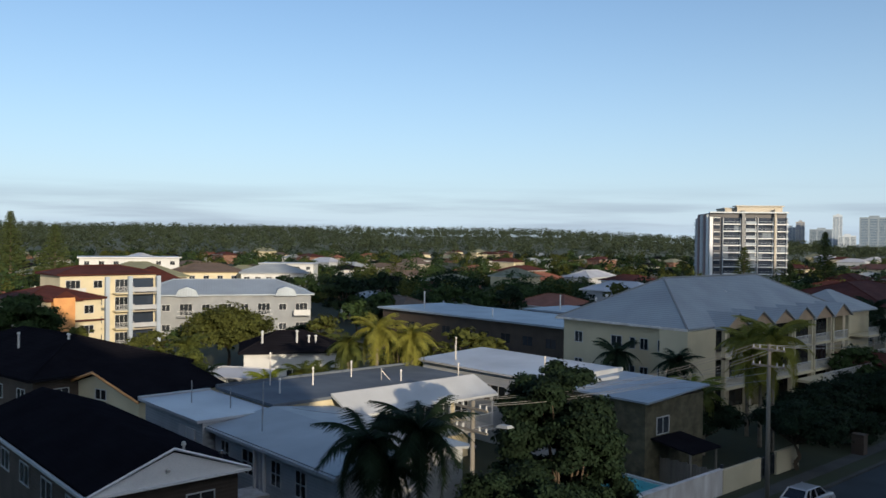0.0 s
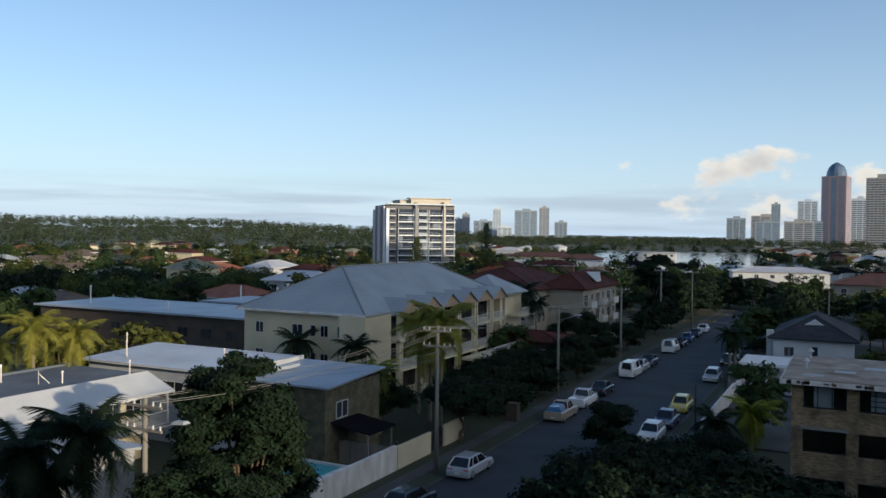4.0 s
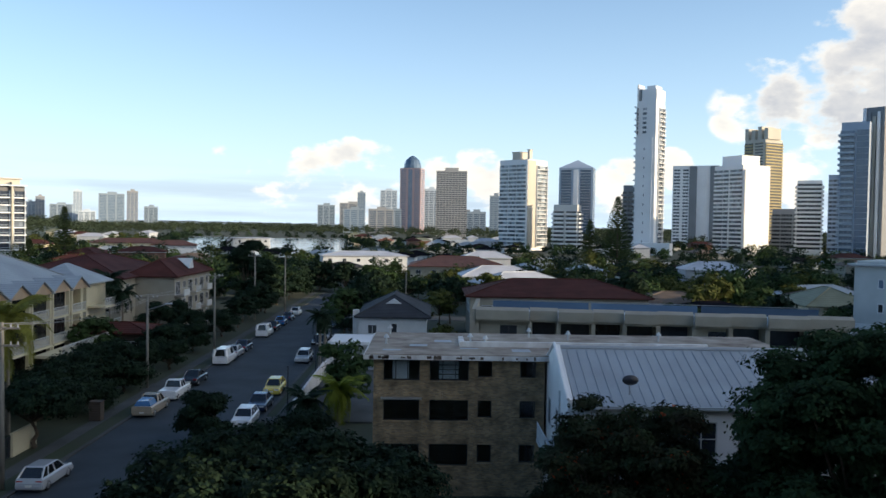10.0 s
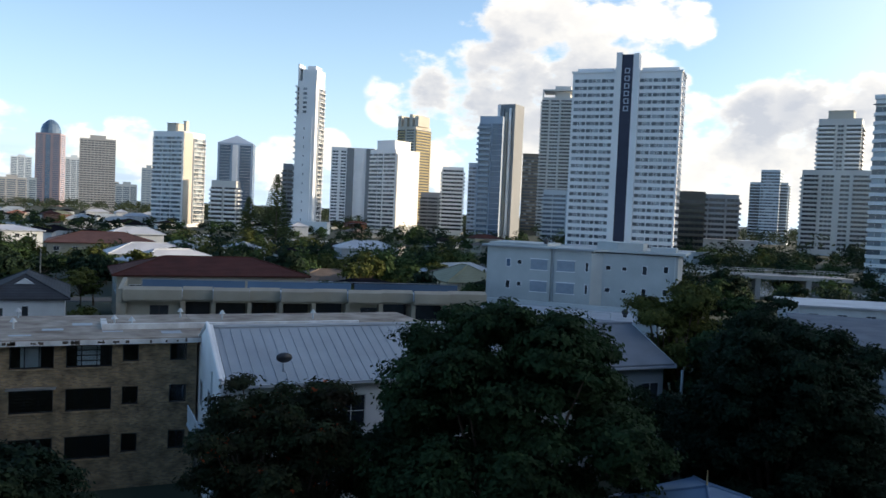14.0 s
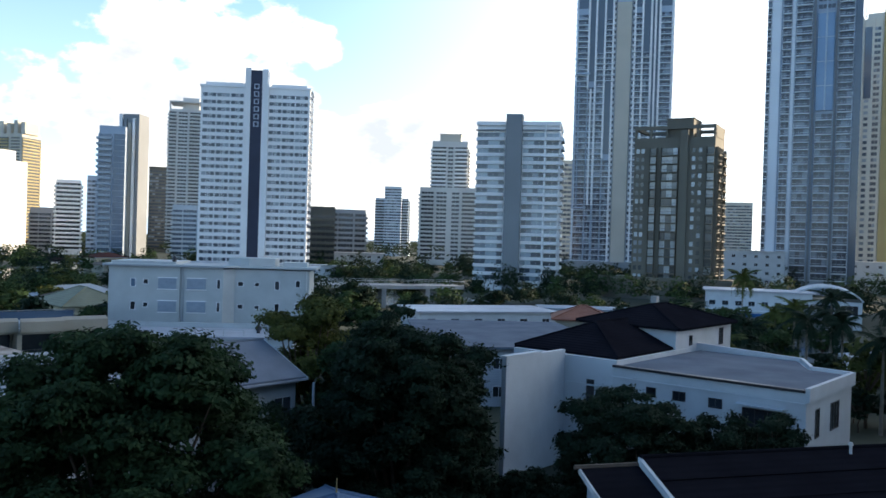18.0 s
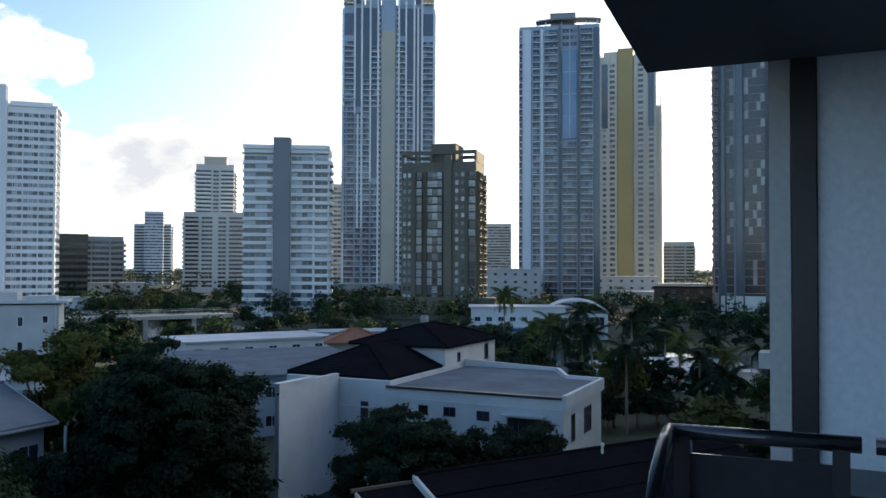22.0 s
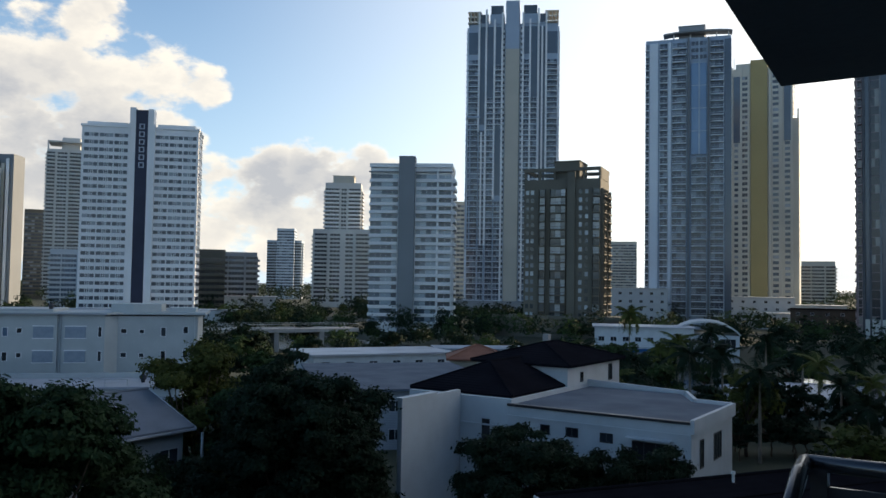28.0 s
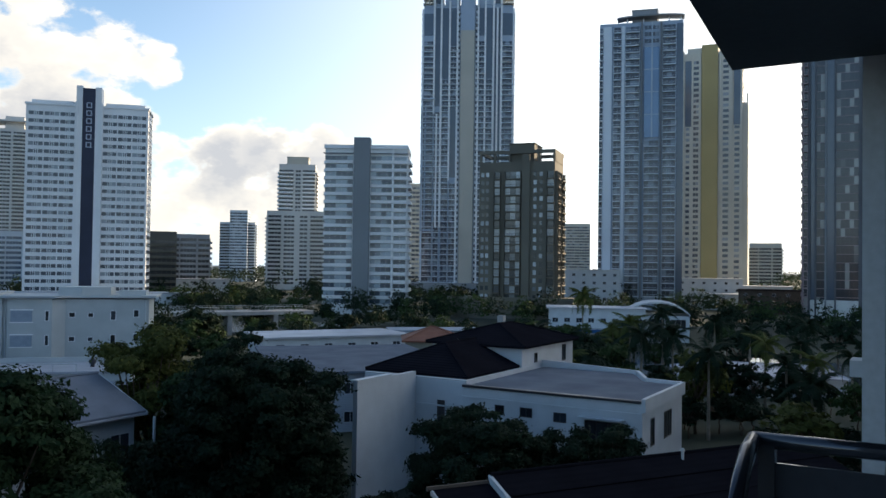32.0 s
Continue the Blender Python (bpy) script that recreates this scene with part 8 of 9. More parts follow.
for y, p, k, t in ((45.3, "black", "wagon", "black wagon parked at the kerb"), (54.6, "silver", "wagon", "silver station wagon parked at the kerb"), (75.2, "beige", "ute", "pale utility with a blue tarpaulin in its tray"), (82.0, "white", "ute", "white utility parked at the kerb"),
                   (89.0, "black", "sedan", "black sedan parked at the kerb"), (102.0, "white", "van", "white van parked at the kerb"), (107.2, "silver", "hatch", "silver hatchback behind a van"), (112.0, "navy", "sedan", "dark sedan parked at the kerb"),
                   (126.5, "white", "van", "white high van parked at the kerb"), (133.5, "black", "sedan", "dark car far along the kerb"), (140.5, "blue", "hatch", "blue car far along the kerb"), (147.5, "navy", "sedan", "dark car far along the kerb"), (156, "white", "hatch", "white car far along the street")):
    o = car(-24.75, y, 180, p, k, t)
    if t.startswith("pale utility"):
        part("tarpaulin", Geo().add([(-0.75, 0.6, 1.0), (0.75, 0.6, 1.0), (0.75, 2.3, 1.0), (-0.75, 2.3, 1.0), (-0.5, 0.8, 1.5), (0.5, 0.8, 1.55), (0.55, 2.1, 1.4), (-0.5, 2.1, 1.45)], [(0, 1, 5, 4), (1, 2, 6, 5), (2, 3, 7, 6), (3, 0, 4, 7), (4, 5, 6, 7)]), PAINTS["blue"], o, "blue tarpaulin over the tray")
for y, p, k, t in ((71.0, "white", "hatch", "white hatchback facing along the kerb"), (77.2, "navy", "sedan", "dark sedan behind a white hatchback"), (84.4, "yellow", "hatch", "yellow hatchback parked at the kerb"), (104.0, "silver", "wagon", "silver car parked at the kerb"),
                   (118.0, "black", "wagon", "dark car under street trees"), (124.5, "silver", "sedan", "grey car under street trees"), (137, "black", "hatch", "dark car far along the kerb")):
    car(-15.3, y, 0, p, k, t)
car(-9.6, 98.6, 190, "white", "van", "white van parked in a walled yard")
car(-5.8, 99.0, 180, "silver", "sedan", "pale car parked in a walled yard")

# ---- power poles and wires ----
def power_pole(x, y, h, label, arms=1, lamp=False, r=0.16, lean=0.0):
    ob = thing("power_pole", x, y, 0, 0, label, "power pole")
    part("post", Geo().tube((0, 0, -0.2), (lean, 0, h), r, r * 0.68, n=12), POLEWOOD, ob, smooth=True)
    for i in range(arms):
        z = h - 0.35 - i * 1.1
        part("crossarm", Geo().box(-1.15, -0.16, z - 0.06, 1.15, -0.05, z + 0.06), POLEWOOD, ob)
        for u in (-1.05, -0.6, 0.6, 1.05):
            part("insulator", Geo().tube((u, -0.1, z + 0.06), (u, -0.1, z + 0.26), 0.05, 0.035, n=8), WHITE, ob)
    if lamp:
        part("lamp_arm", Geo().tube((0, 0, h - 1.6), (1.9, 0.1, h - 1.0), 0.035, n=6), STEEL, ob)
        part("lamp_head", Geo().add([(1.7, -0.12, h - 1.02), (2.5, -0.12, h - 0.96), (2.5, 0.32, h - 0.96), (1.7, 0.32, h - 1.02), (1.8, -0.06, h - 0.88), (2.4, -0.06, h - 0.84), (2.4, 0.26, h - 0.84), (1.8, 0.26, h - 0.88)],
                                      [(0, 3, 2, 1), (4, 5, 6, 7), (0, 1, 5, 4), (1, 2, 6, 5), (2, 3, 7, 6), (3, 0, 4, 7)]), LIGHTGREY, ob)
    return ob


WIRE = mat("pale_aluminium_wire", (0.30, 0.30, 0.30), (0.24, 0.24, 0.24), 2, 0.5, 0.0, metal=0.3)


def wire(a, b, sag, r=0.013):
    g = Geo()
    a, b = Vector(a), Vector(b)
    n = 14
    pts = [a.lerp(b, i / n) - Vector((0, 0, 4 * sag * (i / n) * (1 - i / n))) for i in range(n + 1)]
    o = pts[0].copy()
    g.pipe([p - o for p in pts], r, 5)
    return part("power_line", g, WIRE, None, "thin sagging wire strung between power poles", category="wire", m=Matrix.Translation(o))


POLES = [(-29.4, 28.2, 9.6, 2, True), (-26.7, 52.9, 10.8, 2, False), (-28.6, 85.4, 9.8, 1, True), (-27.9, 109.1, 10.6, 1, False), (-30.7, 147.1, 11.7, 1, False), (-27.6, 160, 11, 1, False)]
for i, (x, y, h, n, lamp) in enumerate(POLES):
    power_pole(x, y, h, ("weathered timber power pole with a crossarm", "tall timber power pole catching the sun", "timber power pole with a street lamp", "grey timber power pole beside the street", "tall pale timber pole at the kerb", "timber power pole far along the street")[i], n, lamp)
for (xa, ya, ha, *_), (xb, yb, hb, *_) in zip(POLES[:3], POLES[1:4]):
    for u in (-1.05, -0.6, 0.6, 1.05):
        wire((xa + u, ya - 0.1, ha - 0.1), (xb + u, yb - 0.1, hb - 0.1), 0.7)
for k in range(3):
    wire((-26.7, 52.8, 9.4 - k * 0.5), (-44, 50.4, 6.4 - 0.2 * k), 0.5)
wire((-29.4, 28.2, 9.2), (-46, 28, 6.6), 0.4)
for y, h, x in ((92, 6.2, -12.2), (70.5, 5.2, -11.6)):
    o = thing("sign_pole", x, y, 0, 0, "slim dark metal pole on the verge", "pole")
    part("post", Geo().tube((0, 0, 0), (0, 0, h), 0.06, 0.05, n=8), BLACKMETAL, o)
o = thing("timber_pole", -3.6, 138, 0, 0, "pale timber pole standing among trees", "pole")
part("post", Geo().tube((0, 0, 0), (0, 0, 9.4), 0.14, 0.1, n=8), POLEWOOD, o)
# small objects on the verge
o = thing("bin_enclosure", -28.2, 71.5, 0.1, 0, "brown timber box beside the footpath", "enclosure")
part("box", Geo().box(-0.5, -0.4, 0, 0.5, 0.4, 1.6), BROWNWALL, o)
part("lid", Geo().box(-0.55, -0.45, 1.6, 0.55, 0.45, 1.68), BROWNWALL, o)

# ---- pool and garden wall ----
def garden_wall():
    ob = thing("garden_wall", -30.0, 40, 0, 0, "white rendered garden wall along the footpath", "wall")
    part("wall_panel", Geo().box(0, -2.0, 0, 0.22, 12.6, 1.75), WHITE_OLD, ob, "white painted wall")
    part("coping", Geo().box(-0.05, -2.05, 1.75, 0.27, 12.65, 1.83), WHITE_OLD, ob)
    part("wall_panel", Geo().box(0, 12.7, 0, 0.22, 18.0, 1.7), CREAM, ob, "cream painted wall")
    part("wall_panel", Geo().box(0, 20.4, 0, 0.22, 24.0, 1.75), CREAM, ob, "cream painted wall")
    g = lattice([0, 0.08] + [0.08 + 0.2 * i + (0.05 if i % 2 else 0.0) for i in range(1, 11)] + [2.2, 2.3], [0.1, 0.2, 0.8, 0.86, 1.5, 1.6], lambda i, j: i % 2 == 0 or j % 2 == 0, lambda u, v, o: (0.05 + o, 18.0 + u, v), 0.05)
    part("gate", g, BLACKMETAL, ob, "dark metal gate")
    part("letterbox", Geo().box(0.24, 1.2, 0.6, 0.62, 1.7, 1.5), WHITE, ob)
    part("wall_lantern", Geo().box(0.02, 12.56, 1.83, 0.2, 12.74, 2.1), BLACKMETAL, ob)
    return ob


def pool():
    ob = thing("swimming_pool", -33.6, 46.0, 0, 0, "small rectangular pool with pale coping", "swimming pool")
    part("basin", lattice([0, 0.25, 3.75, 4.0], [0, 0.25, 5.6, 5.85], lambda i, j: not (i == 1 and j == 1), lambda u, v, o: (u - 2, v - 2.9, 0.62 + o), 0.38), WHITE, ob, "white pool coping")
    part("pool_wall", lattice([0, 0.2, 3.8, 4.0], [0, 0.2, 5.65, 5.85], lambda i, j: not (i == 1 and j == 1), lambda u, v, o: (u - 2, v - 2.9, o), 0.61), WHITE_OLD, ob)
    part("water", Geo().box(-1.75, -2.65, 0.1, 1.75, 2.7, 0.86), POOLWATER, ob, "still turquoise pool water")
    return ob


garden_wall()
pool()
o = thing("timber_fence", -34, 52.2, 0, 0, "weathered timber paling fence behind the pool", "fence")
for i in range(36):
    part("paling", Geo().box(-5 + i * 0.25, -0.02, 0, -5 + i * 0.25 + 0.22, 0.02, 1.7 + 0.05 * (i % 3)), POLEWOOD, o)
part("fence_rail", Geo().box(-5, 0.02, 0.4, 4, 0.08, 0.5), POLEWOOD, o)
part("fence_rail", Geo().box(-5, 0.02, 1.3, 4, 0.08, 1.4), POLEWOOD, o)

# ---- the balcony ----
def own_building():
    ob = thing("apartment_building", 0, 0, 0, 0, "rendered apartment building with dark balcony slabs and rails", "apartment building")
    # Unseen walls behind the camera, sized to keep sun off the flats below.
    part("wall", Geo().box(10, -18, 0, 45, -3.6, 28), CONCRETE, ob)
    part("wall", Geo().box(-40, -18, 0, 10, -3.6, 34), CONCRETE, ob)
    part("party_wall", Geo().box(-14, -3.6, 0, 5.6, -1.6, 24), CONCRETE, ob)
    part("end_wall", Geo().box(5.56, -3.6, 0, 6.1, 0.435, 19), GREYWALL, ob, "pale grey-blue rendered wall")
    part("dark_strip", Geo().box(5.53, 0.44, 0, 6.05, 0.555, 19), BLACKMETAL, ob, "dark vertical metal strip")
    part("air_conditioner", Geo().box(5.02, -0.9, 15.95, 5.56, 0.42, 16.6), BLACKMETAL, ob, "black wall-mounted air conditioner")
    part("junction_box", Geo().box(5.57, 0.66, 17.06, 5.75, 0.715, 17.14), WHITE, ob)
    part("edge_column", Geo().box(5.56, 0.56, 0, 6.1, 0.66, 19), WHITE, ob, "white rendered column edge")
    return ob


# Unseen buildings added outside the view to cast shade on the foreground.
def shade_neighbour(x, w, y, h, label):
    ob = thing("apartment_building", x, y - 10, 0, 0, label, "apartment building")
    part("wall", Geo().box(-w / 2, -10, 0, w / 2, 10, h), CONCRETE, ob)
    part("parapet", Geo().box(-w / 2 - 0.2, -10.2, h, w / 2 + 0.2, 10.1, h + 0.9), CONCRETE, ob)
    return ob


shade_neighbour(35, 20, 1.0, 28, "unseen tall building added next door to cast shade")
shade_neighbour(80, 30, 3.4, 18, "unseen building added farther along to cast shade")
GREYWALL = mat("grey_blue_render", (0.68, 0.78, 0.88), (0.61, 0.70, 0.80), 0.6, 0.75, 0.1)
own_building()
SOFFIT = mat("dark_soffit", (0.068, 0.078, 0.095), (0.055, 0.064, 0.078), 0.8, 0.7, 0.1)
part("ceiling", Geo().prism([(2.2, -1.6), (5.5, -1.6), (5.5, 1.26), (2.2, 1.04)], 18.61, 18.95), SOFFIT, None, "dark underside of the balcony above", "structure", category="balcony soffit")
part("floor", Geo().box(-3, -1.6, 15.85, 3.62, 0.98, 16.02), CONCRETE, None, "concrete balcony floor", "structure", category="balcony floor")


def rail(name, pts, z, label, gap_posts, fall=()):
    ob = thing(name, pts[0][0], pts[0][1], 0, 0, label, "railing")
    ox, oy = pts[0]
    if fall:
        part("top_rail", Geo().pipe([(x - ox, y - oy, h) for x, y, h in fall] + [(pts[0][0] - ox, pts[0][1] - oy, z)], 0.023, 14), RAILMETAL, ob, smooth=True)
    for a, b in zip(pts, pts[1:]):
        g = Geo().tube((a[0] - ox, a[1] - oy, z), (b[0] - ox, b[1] - oy, z), 0.023, n=14)
        part("top_rail", g, RAILMETAL, ob, smooth=True)
        g = Geo().tube((a[0] - ox, a[1] - oy, 16.12), (b[0] - ox, b[1] - oy, 16.12), 0.02, n=8)
        part("bottom_rail", g, RAILMETAL, ob)
        d = Vector((b[0] - a[0], b[1] - a[1]))
        gl = Geo()
        n = d.normalized()
        s = Vector((-n.y, n.x)) * 0.004
        p, q = Vector(a) - Vector(pts[0]) + n * 0.05, Vector(b) - Vector(pts[0]) - n * 0.05
        gl.add([(p.x - s.x, p.y - s.y, 16.15), (q.x - s.x, q.y - s.y, 16.15), (q.x + s.x, q.y + s.y, 16.15), (p.x + s.x, p.y + s.y, 16.15), (p.x - s.x, p.y - s.y, z - 0.06), (q.x - s.x, q.y - s.y, z - 0.06), (q.x + s.x, q.y + s.y, z - 0.06), (p.x + s.x, p.y + s.y, z - 0.06)],
               [(0, 3, 2, 1), (4, 5, 6, 7), (0, 1, 5, 4), (1, 2, 6, 5), (2, 3, 7, 6), (3, 0, 4, 7)])
        part("glass_panel", gl, TINTED, ob)
    for x, y in gap_posts:
        part("post", Geo().box(x - ox - 0.022, y - oy - 0.022, 16.02, x - ox + 0.022, y - oy + 0.022, z - 0.01), RAILMETAL, ob)
    return ob


RAILMETAL = mat("dark_powder_coated_rail", (0.06, 0.065, 0.075), (0.045, 0.05, 0.06), 2, 0.22, 0.0, metal=0.7, spec=0.6)
TINTED = mat("tinted_glass_panel", (0.02, 0.024, 0.03), (0.016, 0.02, 0.025), 1, 0.12, 0.0, spec=0.5)
rail("balcony_rail", [(3.56, 0.812), (3.58, 0.31)], 17.09, "dark metal balcony rail with tinted glass panels", [(3.56, 0.775), (3.56, 0.36)],
          [(3.02, 0.785, 16.3), (3.05, 0.786, 16.6), (3.10, 0.788, 16.8), (3.19, 0.793, 16.95), (3.31, 0.80, 17.035), (3.44, 0.807, 17.078)])
rail("balcony_rail", [(3.58, 0.275), (3.58, -1.5)], 17.09, "dark metal balcony rail running back to the wall", [(3.56, 0.15), (3.56, -1.3)])

# ---- buildings a little farther off ----
def block(x, y, rz, w, d, storeys, wallmat, roofmat, label, rise=2.2, cols=None, hip=True, balcony=False, name="apartment_block", category="apartment block", sh=2.8, over=0.6, group=""):
    """Flats with a row of windows a storey on the sides that face the street and the balcony."""
    ob = thing(name, x, y, 0, rz, label, category, group)
    z = storeys * sh + 0.2
    walls(ob, -w / 2, -d / 2, w / 2, d / 2, 0, z, wallmat)
    if hip:
        g, a, b, r = hip_roof(-w / 2, -d / 2, w / 2, d / 2, z, rise, over, 0.2)
        part("roof", g, roofmat, ob)
        part("ridge_cap", hip_caps(a, b, r, -w / 2, -d / 2, w / 2, d / 2, z, over, 0.2, 0.12), roofmat, ob)
    else:
        part("roof", Geo().box(-w / 2 - over, -d / 2 - over, z, w / 2 + over, d / 2 + over, z + 0.28), roofmat, ob)
    n = cols or max(2, int(w / 3.2))
    for s in range(storeys):
        for i in range(n):
            u = -w / 2 + w * (i + 0.5) / n
            if balcony and i % 2 == 0:
                part("balcony_floor", Geo().box(u - 1.5, -d / 2 - 1.5, s * sh, u + 1.5, -d / 2, s * sh + 0.18), wallmat, ob)
                balustrade(ob, (u - 1.45, -d / 2 - 1.42), (u + 1.45, -d / 2 - 1.42), s * sh + 0.18, 0.95, WHITE, solid=i % 4 == 0)
                window(ob, "S", u, -d / 2, s * sh + 0.2, 2.2, 2.1, name="glass_door")
            else:
                window(ob, "S", u, -d / 2, s * sh + 1.0, 1.4, 1.2)
        for i in range(max(1, int(d / 4.5))):
            v = -d / 2 + d * (i + 0.5) / max(1, int(d / 4.5))
            window(ob, "E", w / 2, v, s * sh + 1.0, 1.3, 1.2)
    return ob


# sunlit flats on the left
o = block(-124.0, 35.4, 97, 10.6, 10, 3, CREAM, ROOF_RED, "sunlit cream flats with an orange stair bay and red roof", 1.6)
part("stair_bay", Geo().box(-1.7, -5.9, 0, 1.2, -5.0, 9.0), ORANGE, o, "orange rendered stair bay")
part("gable_wall", Geo().add([(-2.6, -5.7, 8.5), (2.6, -5.7, 8.5), (0, -5.7, 10.0), (-2.6, -5.2, 8.5), (2.6, -5.2, 8.5), (0, -5.2, 10.0)], [(0, 1, 2), (5, 4, 3), (0, 3, 4, 1), (1, 4, 5, 2), (2, 5, 3, 0)]), ROOF_RED, o)
part("roof_band", Geo().box(-5.5, -5.6, 5.6, 5.5, -5.0, 5.8), ROOF_RED, o)
o = block(-136, 46.5, 92, 15, 9, 4, CREAM, ROOF_RED, "four-storey cream flats with blue columns and deep dark balconies", 1.2, 4, balcony=True)
for u in (-1.0, 2.6, 7.2):
    part("column", Geo().box(u - 0.3, -6.3, 0, u + 0.3, -5.7, 11.2), TW_BLUE, o, "blue-grey painted column")
part("recess", Geo().box(2.9, -4.62, 0.3, 7.0, -4.52, 10.8), GLASS_DEEP, o, "dark glass sheet backing a recess")
for k in range(1, 4):
    part("balcony_floor", Geo().box(2.9, -6.1, k * 2.8 - 0.1, 7.0, -4.63, k * 2.8 + 0.12), TAN, o)
    part("balcony_front", Geo().box(2.9, -6.1, k * 2.8 + 0.3, 7.0, -6.04, k * 2.8 + 1.0), GREYBLUE, o)
o = block(-140.2, 70.6, 64, 30, 12, 2, SHADED_RENDER, ROOF_BLUE, "pale blue-roofed apartments with arched balconies", 2.4, 9, balcony=True, sh=3.5)
for u in (-6.5, 10.5):
    part("arched_gable", Geo().add([(u - 2, -6.9, 7.1), (u + 2, -6.9, 7.1), (u + 1.4, -6.9, 8.3), (u, -6.9, 8.8), (u - 1.4, -6.9, 8.3), (u - 2, -3.5, 7.1), (u + 2, -3.5, 7.1), (u + 1.4, -3.5, 8.3), (u, -3.5, 8.8), (u - 1.4, -3.5, 8.3)],
                                   [(0, 1, 2, 3, 4), (1, 6, 7, 2), (2, 7, 8, 3), (3, 8, 9, 4), (4, 9, 5, 0)]), ROOF_BLUE, o)
block(-160, 65, 75, 10, 12, 3, TAN, ROOF_RED, "flats with a steep dark red roof", 2.8, 3)
block(-183, 71, 80, 18, 14, 3, TAN, ROOF_OLIVE, "tan flats under a dark olive hipped roof", 3.0, 5)
block(-200.4, 95.6, 64, 17, 11, 3, CREAM, ROOF_BROWN, "sunlit cream apartments under tiled roofs", 2.0, 5)
block(-186.4, 107.2, 62, 16, 11, 3, WHITE, ROOF_GREY, "white apartments with grey roofs", 2.0, 6)
block(-236, 89, 72, 26, 14, 4, WHITE, ROOF_PALE, "white flat-roofed block above the trees", 1, 7, hip=False)
block(-250, 150, 50, 18, 12, 3, WHITE, ROOF_PALE, "small white block among distant trees", 1, 5, hip=False)
# dark-roofed house with white vents, and the orange gable
o = block(-87, 52.5, 62, 11, 8, 1, WHITE, ROOF_DARK, "low white house with a dark roof and white vent pipes", 2.0, 3, name="house", category="house", sh=3.9)
for u in (-3.4, 0.6, 2.0, 2.8):
    vent(o, u, -2.6, 4.6, 1.9 if u < 1 else 1.3, 0.12, WHITE)
o = thing("house", -70.5, 27.5, 0, 18, "house with a cream gable and dark tiled roof", "house")
walls(o, -5, -4, 5, 4.5, 0, 4.6, CREAM)
part("roof", gable_roof(-5, -4, 5, 4.5, 4.5, 1.7, "y", 0.5, 0.16), ROOF_DARK, o)
part("gable_wall", Geo().add([(-5, -4.01, 4.55), (5, -4.01, 4.55), (0, -4.01, 6.2), (-5, -3.8, 4.55), (5, -3.8, 4.55), (0, -3.8, 6.2)], [(0, 1, 2), (5, 4, 3), (0, 3, 4, 1)]), CREAM, o)
part("barge_board", Geo().tube((-5.6, -4.55, 4.5), (0, -4.55, 6.36), 0.12, n=4).tube((0, -4.55, 6.36), (5.6, -4.55, 4.5), 0.12, n=4), ORANGE, o)
window(o, "S", 0.4, -4.0, 4.1, 1.4, 0.9)
o = block(-84, 24, 10, 24, 14, 2, BROWNWALL, ROOF_DARK, "brown house under a broad dark tiled roof", 2.4, 6, name="house", category="house")
for u, v in ((-6, -3), (2, -3.6), (6, -1)):
    vent(o, u, v, 6.8, 1.8, 0.1)
block(-81.8, 42, 40, 7, 5, 1, WHITE, ROOF_PALE, "small pale-roofed garden house", 0.6, 2, name="house", category="house", sh=2.5)
# along the street, left side
block(-54, 135, 0, 18, 26, 3, TAN, ROOF_RED, "tan apartments with dark red roofs and balconies", 3.0, 4, balcony=True)
o = block(-42.5, 138, 90, 20, 7, 3, TAN, ROOF_RED, "tan apartment wing with stacked balconies and red roof", 2.4, 6, balcony=True)
part("roof_gablet", Geo().add([(-2, -3.4, 9.6), (0.6, -3.4, 9.6), (-0.2, -3.4, 11.2), (-0.4, -1, 11.2)], [(0, 1, 2), (1, 3, 2), (0, 2, 3)]), WHITE, o)
o = block(-41, 107.5, 0, 12, 7, 1, BROWNWALL, ROOF_RED, "low garage block with a dark red roof", 0.9, 3, name="garage", category="garage", sh=2.9)
block(-60, 168, 0, 22, 16, 2, TAN, ROOF_RED, "flats under a dark red hipped roof", 2.6, 6)
block(-27, 262, 20, 11, 8, 1, CREAM, ROOF_BROWN, "sunlit low house with a tan roof", 1.4, 3, name="house", category="house", sh=3.4)
block(-24, 300, 12, 30, 14, 2, WHITE, ROOF_PALE, "white house with a pale roof by the river", 1.4, 6, name="house", category="house")
block(-150, 415, 25, 36, 14, 2, CREAM, ROOF_TERRA, "cream house with a terracotta tiled roof", 2.2, 7, name="house", category="house")
block(-120, 390, 15, 20, 14, 2, WHITE, ROOF_TERRA, "white house with a terracotta tiled roof", 2.2, 5, name="house", category="house")
block(-96, 440, 10, 22, 14, 3, WHITE, ROOF_PALE, "white flat-roofed house by the water", 1, 5, hip=False, name="house", category="house")
block(8, 235, 0, 26, 16, 2, TAN, ROOF_TERRA, "house with an orange-red tiled roof", 2.6, 6, name="house", category="house")
# right side, towards the river
block(83.4, 61.8, -43, 20, 28, 2, GREYBLUE, ROOF_SLATE, "house with a flat grey roof among trees", 1, 4, hip=False, name="house", category="house", sh=3.0)
block(112, 88, -32, 24, 12, 2, WHITE, ROOF_PALE, "white flat-roofed house with blue skylights", 1, 6, hip=False, name="house", category="house", sh=2.9)
block(110, 66, -56, 8.5, 8, 2, TAN, ROOF_TERRA, "house with a terracotta roof among trees", 1.9, 3, name="house", category="house", sh=3.1)
block(150, 90, -50, 18, 8, 1, WHITE, ROOF_BLUE, "low white house with a blue awning roof", 0.6, 4, hip=False, name="house", category="house", sh=4.2)
